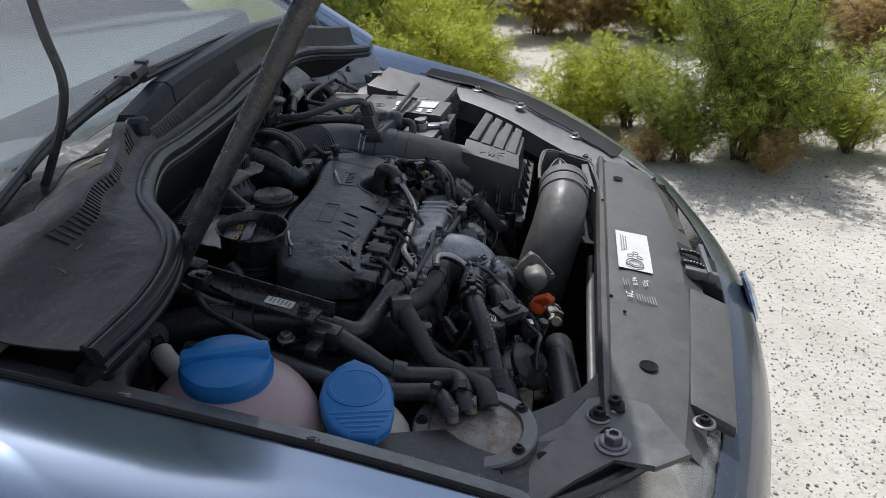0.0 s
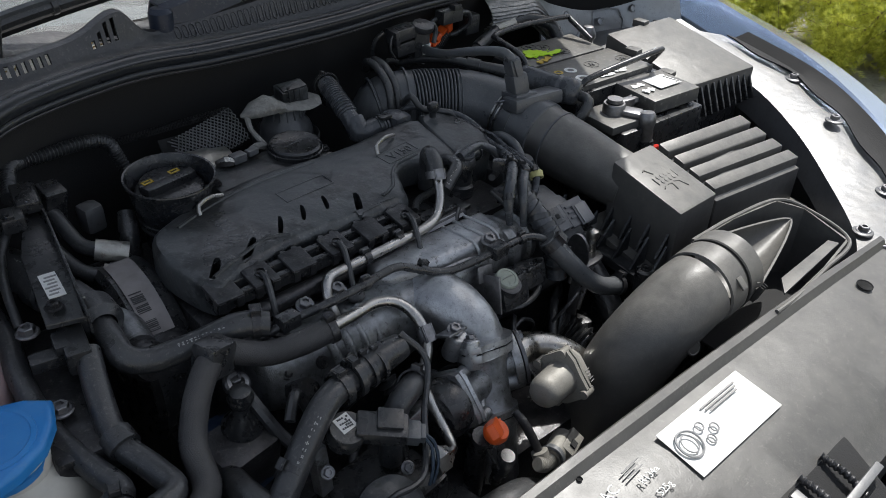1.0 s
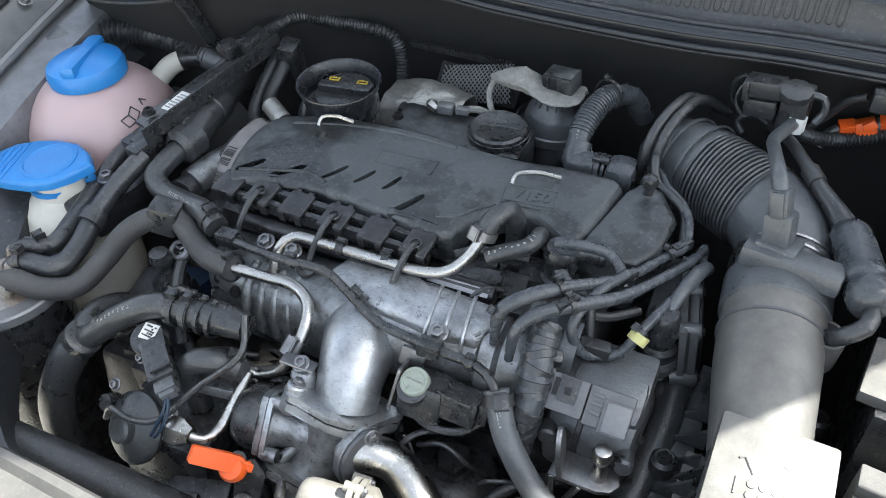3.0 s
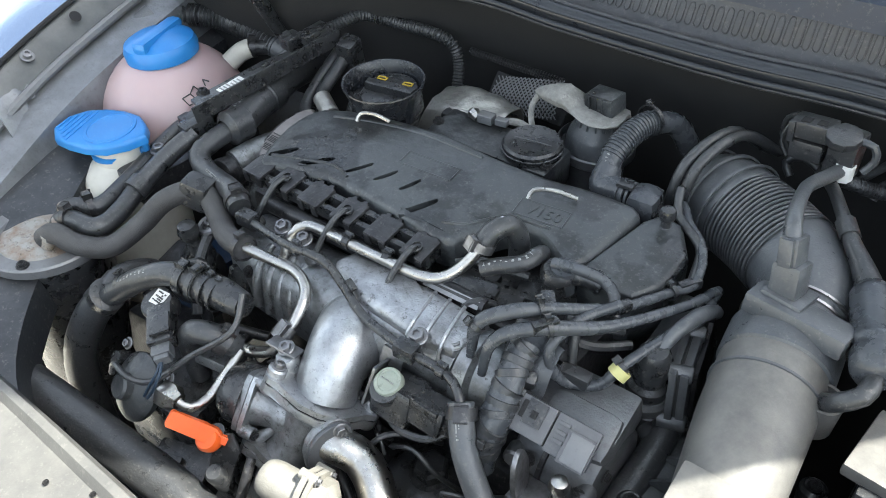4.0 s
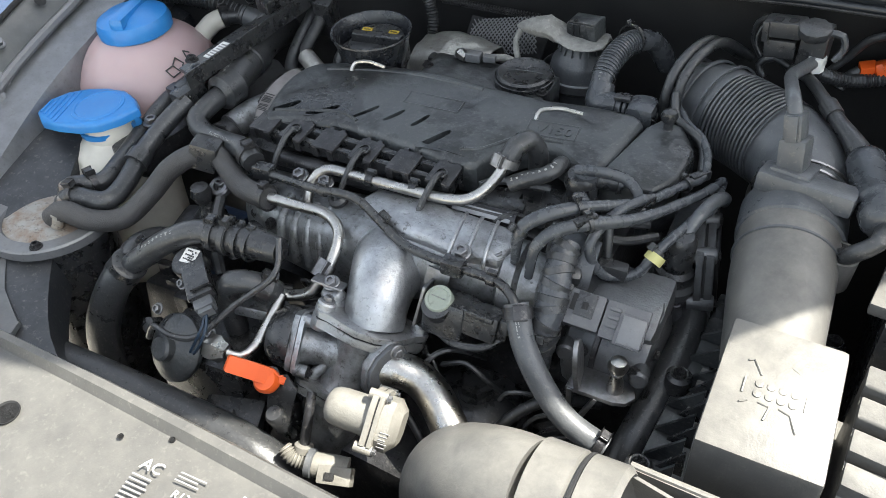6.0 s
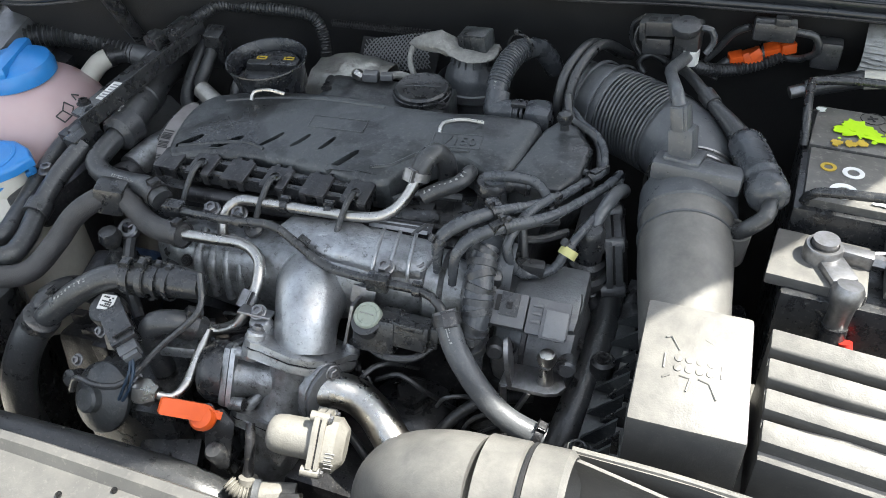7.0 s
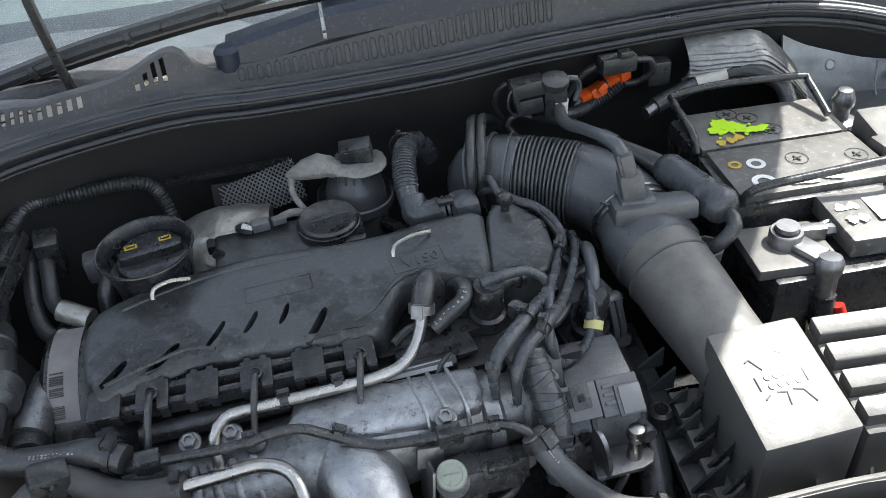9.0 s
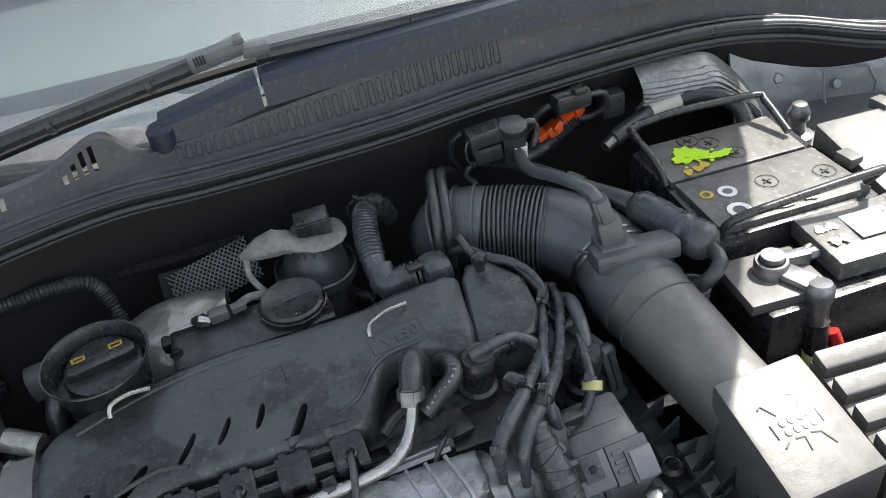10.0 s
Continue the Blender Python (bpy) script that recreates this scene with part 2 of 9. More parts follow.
def part(name, bm, mat, parent, label="", sharp=38):
    """Links a bmesh as one mesh object under a thing or a part."""
    me = bpy.data.meshes.new(name)
    bmesh.ops.recalc_face_normals(bm, faces=bm.faces)
    bm.to_mesh(me)
    bm.free()
    me.polygons.foreach_set("use_smooth", [True] * len(me.polygons))
    me.set_sharp_from_angle(angle=radians(sharp))
    me.materials.append(mat)
    ob = new(name, me)
    if parent:
        ob.parent = parent
        if not parent.parent:
            ob.matrix_parent_inverse = Matrix.Translation(-parent.location)
        if parent.data:
            ob.matrix_parent_inverse = Matrix.Identity(4)
    if label:
        ob["label"] = label
    return ob


def V(*a):
    return Vector(a)


def spline(pts, step=0.006):
    """Points along a smooth curve through pts."""
    p = [Vector(q) for q in pts]
    if len(p) == 2:
        n = max(2, int((p[1] - p[0]).length / step))
        return [p[0].lerp(p[1], i / n) for i in range(n + 1)]
    p = [p[0] * 2 - p[1]] + p + [p[-1] * 2 - p[-2]]
    out = []
    for i in range(1, len(p) - 2):
        a, b, c, d = p[i - 1:i + 3]
        n = max(2, int((c - b).length / step))
        for k in range(n):
            t = k / n
            out.append(0.5 * ((2 * b) + (c - a) * t + (2 * a - 5 * b + 4 * c - d) * t * t + (3 * b - a - 3 * c + d) * t ** 3))
    out.append(p[-2])
    return out


def tube(bm, pts, r, seg=14, step=0.006, rib=0.0, pitch=0.006, cap=True):
    """A hose or pipe of radius r (a number, or one a point) along a smooth curve; rib and pitch make corrugations."""
    n0 = len(pts)
    if rib:
        step = pitch / 5
    path = spline(pts, step)
    lens = [0.0]
    for a, b in zip(path, path[1:]):
        lens.append(lens[-1] + (b - a).length)
    total = lens[-1] or 1
    rad = r if isinstance(r, (list, tuple)) else [r] * n0
    tan = (path[1] - path[0]).normalized()
    nor = tan.orthogonal().normalized()
    rings = []
    for i, c in enumerate(path):
        t2 = (path[min(i + 1, len(path) - 1)] - path[max(i - 1, 0)]).normalized()
        q = tan.rotation_difference(t2)
        nor = (q @ nor).normalized()
        tan = t2
        bi = tan.cross(nor)
        u = i / max(1, len(path) - 1) * (n0 - 1)
        k = min(int(u), n0 - 2)
        rr = rad[k] + (rad[k + 1] - rad[k]) * (u - k)
        if rib:
            rr += rib * (0.5 + 0.5 * math.cos(2 * math.pi * lens[i] / pitch)) - rib * 0.5
        rings.append([bm.verts.new(c + (nor * math.cos(a) + bi * math.sin(a)) * rr) for a in (2 * math.pi * j / seg for j in range(seg))])
    for a, b in zip(rings, rings[1:]):
        for j in range(seg):
            bm.faces.new((a[j], a[(j + 1) % seg], b[(j + 1) % seg], b[j]))
    if cap:
        bm.faces.new(rings[0][::-1])
        bm.faces.new(rings[-1])
    return bm


def box(bm, at, size, rot=(0, 0, 0), bevel=0.003, taper=1.0):
    m = pose(*at, *rot) @ Matrix.Diagonal((*size, 1))
    r = bmesh.ops.create_cube(bm, size=1.0, matrix=Matrix.Identity(4))
    vs = r["verts"]
    for v in vs:
        if taper != 1.0 and v.co.z > 0:
            v.co.x *= taper
            v.co.y *= taper
        v.co = m @ v.co
    if bevel:
        es = {e for v in vs for e in v.link_edges}
        bmesh.ops.bevel(bm, geom=list(es), offset=bevel, segments=2, profile=0.6, affect="EDGES", clamp_overlap=True)
    return bm


def axis_pose(at, axis):
    return Matrix.Translation(at) @ Vector(axis).to_track_quat("Z", "Y").to_matrix().to_4x4()


def lathe(bm, at, axis, profile, seg=28, close=True):
    """Turns (radius, height) pairs round an axis."""
    m = axis_pose(at, axis)
    rings = []
    for r, h in profile:
        if r < 1e-5:
            rings.append([bm.verts.new(m @ V(0, 0, h))])
        else:
            rings.append([bm.verts.new(m @ V(r * math.cos(a), r * math.sin(a), h)) for a in (2 * math.pi * j / seg for j in range(seg))])
    for a, b in zip(rings, rings[1:]):
        for j in range(seg):
            k = (j + 1) % seg
            if len(a) == 1 and len(b) == 1:
                continue
            if len(a) == 1:
                bm.faces.new((a[0], b[j], b[k]))
            elif len(b) == 1:
                bm.faces.new((a[j], a[k], b[0]))
            else:
                bm.faces.new((a[j], a[k], b[k], b[j]))
    for ring in (rings[0], rings[-1]) if close else ():
        if len(ring) > 2:
            bm.faces.new(ring)
    return bm


def prism(bm, poly, m, depth, bevel=0.002, seg=2):
    """A flat outline (x, y) raised from 0 to depth, then placed by m; the upper rim is rounded."""
    lo = [bm.verts.new(m @ V(x, y, 0)) for x, y in poly]
    hi = [bm.verts.new(m @ V(x, y, depth)) for x, y in poly]
    n = len(poly)
    bm.faces.new(lo[::-1])
    top = bm.faces.new(hi)
    for i in range(n):
        bm.faces.new((lo[i], lo[(i + 1) % n], hi[(i + 1) % n], hi[i]))
    if bevel:
        bmesh.ops.bevel(bm, geom=list(top.edges), offset=bevel, segments=seg, profile=0.5, affect="EDGES", clamp_overlap=True)
    return bm


def sheet(bm, rows, thick=0.0):
    """A skin through rows of points, each row smooth, with a thickness."""
    grid = [[bm.verts.new(p) for p in r] for r in rows]
    for a, b in zip(grid, grid[1:]):
        for j in range(len(a) - 1):
            bm.faces.new((a[j], a[j + 1], b[j + 1], b[j]))
    if thick:
        bmesh.ops.recalc_face_normals(bm, faces=bm.faces)
        bmesh.ops.solidify(bm, geom=list(bm.faces), thickness=thick)
    return bm


def even(pts, n):
    """n points spread evenly along a smooth curve through pts."""
    p = spline(pts, 0.004)
    s = [0.0]
    for a, b in zip(p, p[1:]):
        s.append(s[-1] + (b - a).length)
    out, k = [], 0
    for i in range(n):
        d = s[-1] * i / (n - 1)
        while k < len(p) - 2 and s[k + 1] < d:
            k += 1
        f = (d - s[k]) / max(1e-9, s[k + 1] - s[k])
        out.append(p[k].lerp(p[k + 1], min(1, f)))
    return out


def B():
    return bmesh.new()


def hexhead():
    bm = B()
    lathe(bm, (0, 0, 0), (0, 0, 1), [(1.5, 0), (1.5, 0.2), (1.3, 0.32)], 20)
    lathe(bm, (0, 0, 0), (0, 0, 1), [(1.05, 0.3), (1.05, 1.05), (0.92, 1.15), (0.55, 1.15), (0.5, 0.75)], 6)
    me = bpy.data.meshes.new("bolt")
    bm.to_mesh(me)
    bm.free()
    me.materials.append(BOLT)
    return me


BOLT_MESH = hexhead()
BOLT_DARK = BOLT_MESH.copy()
BOLT_DARK.materials.clear()
BOLT_DARK.materials.append(DARKMETAL)


def bolt(parent, at, r=0.006, axis=(0, 0, 1), dark=False, spin=0.0):
    ob = new("bolt", BOLT_DARK if dark else BOLT_MESH)
    ob.parent = parent
    m = axis_pose(at, axis) @ pose(0, 0, 0, 0, 0, spin) @ Matrix.Diagonal((r, r, r, 1))
    ob.matrix_basis = (Matrix.Translation(-parent.location) if not parent.data else Matrix.Identity(4)) @ m
    return ob


def loft(bm, sections, seg=32, power=3.0):
    """A body through superellipse sections across x: (x, y, z, half depth, half height)."""
    rings = []
    for x, y, z, ry, rz in sections:
        ring = []
        for j in range(seg):
            a = 2 * math.pi * j / seg
            c, d = math.cos(a), math.sin(a)
            k = (abs(c) ** power + abs(d) ** power) ** (-1 / power)
            ring.append(bm.verts.new(V(x, y + ry * k * c, z + rz * k * d)))
        rings.append(ring)
    for a, b in zip(rings, rings[1:]):
        for j in range(seg):
            bm.faces.new((a[j], a[(j + 1) % seg], b[(j + 1) % seg], b[j]))
    bm.faces.new(rings[0][::-1])
    bm.faces.new(rings[-1])
    return bm


def clamp(parent, at, axis, r, width=0.007, mat=None, name="hose_clamp"):
    """A band round a hose with its raised ear."""
    bm = B()
    lathe(bm, at, axis, [(r, -width / 2), (r + 0.0018, -width / 2), (r + 0.0018, width / 2), (r, width / 2), (r, -width / 2)], 22, close=False)
    m = axis_pose(at, axis)
    p = m @ V(0, r + 0.003, 0)
    e = m.to_euler()
    box(bm, p, (0.009, 0.006, width * 1.2), [math.degrees(a) for a in e], 0.001)
    return part(name, bm, mat or DARKMETAL, parent)


def ring(parent, at, axis, r, width=0.004, mat=None, name="zip_tie"):
    """A narrow band with a small head round a hose or a lead."""
    bm = lathe(B(), at, axis, [(r, -width / 2), (r + 0.0012, -width / 2), (r + 0.0012, width / 2), (r, width / 2), (r, -width / 2)], 18, close=False)
    m = axis_pose(at, axis)
    box(bm, m @ V(0.3 * r, r + 0.002, 0), (0.005, 0.004, width * 1.3), [math.degrees(a) for a in m.to_euler()], 0.0008)
    return part(name, bm, mat or PLASTIC, parent)


def hose_print(parent, pts, r, f0, f1, n=9, seed=1):
    """Worn pale print along the upper side of a hose, as short bars."""
    rnd = random.Random(seed)
    path = even(pts, 120)
    bm = B()
    for k in range(n):
        i = int((f0 + (f1 - f0) * k / n) * 118)
        a, d = path[i], (path[i + 1] - path[i]).normalized()
        side = d.cross(V(0, -0.5, 0.86)).normalized()
        up = side.cross(d).normalized()
        up = -up if up.z < 0 else up
        ln = rnd.uniform(0.0018, 0.0034)
        m = Matrix.Identity(4)
        for j, c in enumerate((d, side, up)):
            m.col[j][:3] = c
        m.col[3][:3] = a + up * (r + 0.0002)
        for w in (-0.0011, 0.0, 0.0011):
            if rnd.random() < 0.6:
                bmesh.ops.create_cube(bm, size=1.0, matrix=m @ Matrix.Translation((0, w, 0)) @ Matrix.Diagonal((ln * rnd.uniform(0.3, 0.9), 0.0008, 0.0005, 1)))
    return part("hose_print", bm, HOSEINK, parent)


def hose(parent, pts, r, mat=None, name="hose", label="", **kw):
    return part(name, tube(B(), pts, r, **kw), mat or RUBBER, parent, label)


# ---- ground ----
def ground():
    bm = B()
    rows = []
    xs = [-120, -30, -10, -5] + [-3 + 0.4 * i for i in range(38)] + [16, 25, 60, 160]
    for x in xs:
        rows.append([V(x, y, 0.05 * noise.noise(V(x * 0.5, y * 0.5, 3)) * min(1, abs(x) / 3 + 0.0) if abs(x) < 20 and abs(y) < 20 else 0.0)
                     for y in [-120, -30, -12] + [-9 + 0.5 * j for j in range(40)] + [14, 30, 120]])
    sheet(bm, rows)
    return tagged(part("ground", bm, SAND, None), "pale sandy ground with scattered gravel", "ground", kind="structure")


ground()


def pebbles():
    rnd = random.Random(5)
    unit = [(1, 0, 0), (-1, 0, 0), (0, 1, 0), (0, -1, 0), (0, 0, 1), (0, 0, -1)]
    tri = [(0, 2, 4), (2, 1, 4), (1, 3, 4), (3, 0, 4), (2, 0, 5), (1, 2, 5), (3, 1, 5), (0, 3, 5)]
    verts, faces = [], []
    for i in range(26000):
        x, y = 0.35 + 4.6 * rnd.random() ** 1.3, rnd.uniform(-3.0, 0.6)
        if x < 0.9 and y > -0.35:
            continue
        s = rnd.choice((0.0025, 0.003, 0.0035, 0.004, 0.005, 0.006)) * rnd.uniform(0.7, 1.3) * (1.8 if i % 60 == 0 else 1)
        m = pose(x, y, s * 0.2 + 0.05 * noise.noise(V(x * 0.5, y * 0.5, 3)) * min(1, abs(x) / 3), rnd.uniform(0, 60), rnd.uniform(0, 60), rnd.uniform(0, 360)) @ Matrix.Diagonal((s, s * rnd.uniform(0.6, 1), s * rnd.uniform(0.5, 0.8), 1))
        o = len(verts)
        verts += [m @ V(*(c * rnd.uniform(0.8, 1.2) for c in u)) for u in unit]
        faces += [(a + o, b + o, c + o) for a, b, c in tri]
    me = bpy.data.meshes.new("gravel")
    me.from_pydata(verts, [], faces)
    me.materials.append(PEBBLE)
    return tagged(new("gravel", me), "scattered small brown and grey stones on the sand", "gravel", kind="stuff")


pebbles()

# ---- car body ----
CX = -0.02
car = thing("car", "dark blue-grey hatchback with its bonnet propped open, standing on sandy ground", "car", (CX, 0.3, 0))
CREST = [(0.735, 0.62, 1.045), (0.735, 0.40, 0.995), (0.715, 0.22, 0.955), (0.655, 0.06, 0.905), (0.545, -0.065, 0.865), (0.40, -0.155, 0.835)]
OUTER = [(0.83, 0.62, 0.96), (0.83, 0.40, 0.92), (0.815, 0.20, 0.88), (0.765, 0.02, 0.83), (0.66, -0.11, 0.79), (0.50, -0.20, 0.765)]
R_CREST = [(0.760, 0.62, 1.105), (0.750, 0.472, 1.077), (0.741, 0.372, 1.055), (0.730, 0.276, 1.031), (0.715, 0.172, 1.000), (0.692, 0.06, 0.955), (0.679, 0.01, 0.930)]
INNER = [(0.69, 0.62, 1.01), (0.695, 0.40, 0.955), (0.675, 0.23, 0.915), (0.61, 0.075, 0.875), (0.505, -0.04, 0.845), (0.375, -0.125, 0.82)]


def mirrored(pts, side):
    if side < 0:
        d = {id(CREST): (0, 0), id(OUTER): (0.185, -0.085), id(INNER): (-0.032, -0.035)}[id(pts)]
        return [(-x - d[0], y, z + d[1]) for x, y, z in R_CREST]
    return [(CX + x, y, z) for x, y, z in pts]


for side in (1, -1):
    n = 26
    ins, cr, ou = even(mirrored(INNER, side), n), even(mirrored(CREST, side), n), even(mirrored(OUTER, side), n)
    lip = [p + V(0, 0, -0.05) for p in ins]
    midr = [a.lerp(b, 0.5) + V(side * 0.014, 0, 0.020 if side > 0 else 0.028) for a, b in zip(cr, ou)]
    shoulder = []
    if side < 0:
        shoulder = [[p + V(-0.030, 0.004, 0.004) for p in cr], [p + V(-0.070, 0.006, 0.006) for p in cr], [p + V(-0.115, 0.006, -0.012) for p in cr], [p + V(-0.158, 0.002, -0.048) for p in cr]]
    low = [p + V(side * 0.025, 0, -0.25) for p in ou]
    sill = [V(p.x, p.y, 0.30) for p in low]
    inn = [a.lerp(b, 0.5) + V(0, 0, 0.004) for a, b in zip(ins, cr)]
    wing = part("front_wing", sheet(B(), [*([] if side < 0 else [lip, ins, inn]), cr, *(shoulder or [midr]), ou, low, sill], 0.003), PAINT, car, "dark blue-grey painted front wing", 30)
    if side < 0:
        part("wing_flange", sheet(B(), [lip, ins, inn, [p + V(0.001, 0, -0.001) for p in cr]], 0.003), PAINTIN, wing, "grey painted inner flange", 30)
        part("shut_line", tube(B(), [p + V(0.004, 0, 0.001) for p in cr[::3]], 0.0035, 8, 0.03), FELT_AND_SHADE, wing)
        part("flange_fold", tube(B(), [p + V(0.002, 0, 0.002) for p in ins[2::3]], 0.006, 8, 0.03), BAYMETAL, wing)
        for k in (6, 11, 17):
            bolt(wing, inn[k] + V(0, 0, 0.004), 0.0055, (0.5, 0, 0.85))
        for k in (4, 9, 14):
            part("flange_slot", lathe(B(), inn[k] + V(0.002, 0, 0.0035), (0.7, 0, 0.7), [(0, 0), (0.006, 0), (0.007, 0.001)], 16), FELT_AND_SHADE, wing)

# bumper: the painted nose between the wings
rows = []
prof = [(0.165, 0.0, 0.828), (0.185, -0.012, 0.820), (0.215, -0.035, 0.795), (0.232, -0.045, 0.75), (0.236, -0.05, 0.66), (0.22, -0.05, 0.5), (0.2, -0.03, 0.3)]
for dy, _, z in prof:
    rows.append([V(CX + x, -dy - 0.075 * math.cos(x / 0.52 * math.pi / 2) ** 1.1 if abs(x) < 0.52 else -dy, z - 0.02 * abs(x)) for x in [(-0.505 + 1.01 * i / 40) for i in range(41)]])
part("bumper", sheet(B(), rows, 0.004), BUMPER, car, "dark blue painted bumper and grille top", 40)

# front cross panel over the radiator
rows = []
xs = [-0.475 + 0.84 * i / 48 for i in range(49)]


def slam_y(x):
    return -0.042 - 0.004 * (x / 0.4) ** 2


def slam_front(x):
    return -0.205 + 0.22 * (x + 0.03) ** 2


for f, z in [(-0.0, 0.850), (-0.0, 0.893), (0.03, 0.900), (0.075, 0.898), (0.11, 0.889), (0.30, 0.887), (0.55, 0.880), (0.80, 0.868), (0.86, 0.858), (1.0, 0.842), (1.02, 0.80)]:
    rows.append([V(x, slam_y(x) + (slam_front(x) - slam_y(x)) * f, z - 0.06 * (x + 0.03) ** 2 + 0.0015 * noise.noise(V(x * 9, f * 5, 1))) for x in xs])
slam = part("front_panel", sheet(B(), rows, 0.003), SLAM, car, "dusty grey plastic front cross panel with a white sticker", 30)


def slam_z(x, y):
    f = (y - slam_y(x)) / (slam_front(x) - slam_y(x))
    z = 0.888 - 0.010 * max(0, f - 0.3) / 0.25 if f < 0.55 else 0.880 - 0.048 * (f - 0.55)
    return z - 0.06 * (x + 0.03) ** 2


def flat(name, poly, z, mat, parent, thick=0.0008):
    """A thin print or sticker laid on a surface; z is a height or a function of x, y."""
    bm = B()
    vs = [bm.verts.new(V(x, y, z(x, y) if callable(z) else z)) for x, y in poly]
    top = [bm.verts.new(v.co + V(0, 0, thick)) for v in vs]
    n = len(vs)
    bm.faces.new(top)
    for i in range(n):
        bm.faces.new((vs[i], vs[(i + 1) % n], top[(i + 1) % n], top[i]))
    return part(name, bm, mat, parent)


def rect(cx, cy, w, h, ang=0):
    c, s = math.cos(radians(ang)), math.sin(radians(ang))
    return [(cx + c * a - s * b, cy + s * a + c * b) for a, b in ((-w / 2, -h / 2), (w / 2, -h / 2), (w / 2, h / 2), (-w / 2, h / 2))]


sz = lambda x, y: slam_z(x, y) + 0.0042
sticker = flat("sticker", rect(-0.060, -0.098, 0.128, 0.050, 1), sz, LABEL, slam, 0.0006)
sticker["label"] = "white paper sticker with a round pictogram"

# black rubber seal along the rear of the bay, cowl panel behind it
SEAL = [(-0.69, 0.385, 1.055), (-0.62, 0.375, 1.064), (-0.56, 0.380, 1.073), (-0.505, 0.405, 1.080), (-0.43, 0.470, 1.084), (-0.30, 0.525, 1.078), (-0.20, 0.538, 1.070), (-0.10, 0.545, 1.067), (0.0, 0.551, 1.067), (0.12, 0.560, 1.071), (0.34, 0.578, 1.066), (0.46, 0.568, 1.054), (0.56, 0.530, 1.035), (0.66, 0.50, 1.02)]
seal = part("weather_seal", tube(B(), SEAL, 0.0092, 16, 0.012), SEALM, car, "black rubber bonnet seal")
part("seal_lip", tube(B(), [(x, y - 0.006, z - 0.0105) for x, y, z in SEAL], 0.0042, 10, 0.012), SEALM, seal)
part("seal_bead", tube(B(), [(x, y + 0.0090, z + 0.0065) for x, y, z in SEAL], 0.0034, 10, 0.012), COWL, seal)
part("seal_groove", tube(B(), [(x, y - 0.0082, z + 0.0034) for x, y, z in SEAL], 0.0016, 8, 0.012), SEALM, seal)
part("seal_flange", tube(B(), [(x, y - 0.004, z - 0.0165) for x, y, z in SEAL], 0.0022, 8, 0.012), COWL, seal)
S = even(SEAL, 70)


def ridge(x):
    return 0.022 * math.exp(-((x + 0.281) / (0.019 if x > -0.281 else 0.040)) ** 2) - 0.007 * math.exp(-((x + 0.248) / 0.022) ** 2)


def slot_rise(x):
    return max(0.5, min(1.3, 0.5 + 3.4 * (x + 0.2)))


def cowl_point(p, dy, dz):
    dz = dz if dz < 0.008 else 0.008 + (dz - 0.008) * slot_rise(p.x)
    return p + V(0, dy * (1 + 2.4 * max(0, min(1, (-0.41 - p.x) / 0.15))), dz + (ridge(p.x) * max(0, min(1, (dy - 0.029) / 0.01)) if dy < 0.060 else 0))


PROFILE = [(0.004, 0.004), (0.014, 0.003), (0.022, 0.004), (0.026, 0.006), (0.030, 0.011), (0.0317, 0.0156), (0.0334, 0.0202), (0.0351, 0.0248), (0.0368, 0.0294), (0.0385, 0.034), (0.040, 0.039), (0.045, 0.042), (0.054, 0.040), (0.060, 0.020)]
S2 = even(SEAL, 1180)


def open_slot(x, j, i):
    """Whether the cowl is cut through here: a rising group under the ridge and an even row beside it."""
    if -0.330 < x < -0.2865:
        return j % 8 < 4 and i < 5 + 4 * min(1, (x + 0.335) / 0.034)
    return -0.56 < x < -0.372 and j % 8 < 4 and i < 9


bm = B()
grid = [[bm.verts.new(cowl_point(p, dy, dz)) for p in S2] for dy, dz in PROFILE]
for i in range(len(PROFILE) - 1):
    for j in range(len(S2) - 1):
        if i < 5 or not open_slot(S2[j - j % 8].x, j, i):
            bm.faces.new((grid[i][j], grid[i][j + 1], grid[i + 1][j + 1], grid[i + 1][j]))
bmesh.ops.recalc_face_normals(bm, faces=bm.faces)
bmesh.ops.solidify(bm, geom=list(bm.faces), thickness=0.0022)
cowl = part("cowl_panel", bm, COWL, car, "dusty black plastic windscreen cowl with slots", 30)
TRAY = material("littered_tray", (0.40, 0.375, 0.325), 0.85, second=(0.25, 0.22, 0.17), scale=26, bump=0.6, fine=160, speck=0.6, speck_scale=70, speck_colour=(0.12, 0.09, 0.05))
def behind(p, dy, dz):
    """A point behind the cowl; the scuttle widens where the cowl bends forward."""
    return p + V(0, dy * (1 + 0.5 * max(0, min(1, (-0.20 - p.x) / 0.1)) + 0.9 * max(0, min(1, (-0.41 - p.x) / 0.15))), dz)


rows = [[behind(p, *q) for p in S] for q in ((0.040, -0.010), (0.05, -0.009), (0.06, -0.009), (0.080, -0.008))]
# black sheet added behind the tray in place of the wipers' shadow
shelf = [[behind(p, *q) for p in S] for q in ((0.079, -0.006), (0.10, 0.004), (0.14, 0.002), (0.21, -0.004))]
part("wiper_shade_shelf", sheet(B(), shelf, 0.003), COWL, car, "added black shelf for the shade under the wipers")
tray = part("scuttle_tray", sheet(B(), rows, 0.003), TRAY, car, "scuttle tray littered with dry leaves and dust")
rnd = random.Random(21)
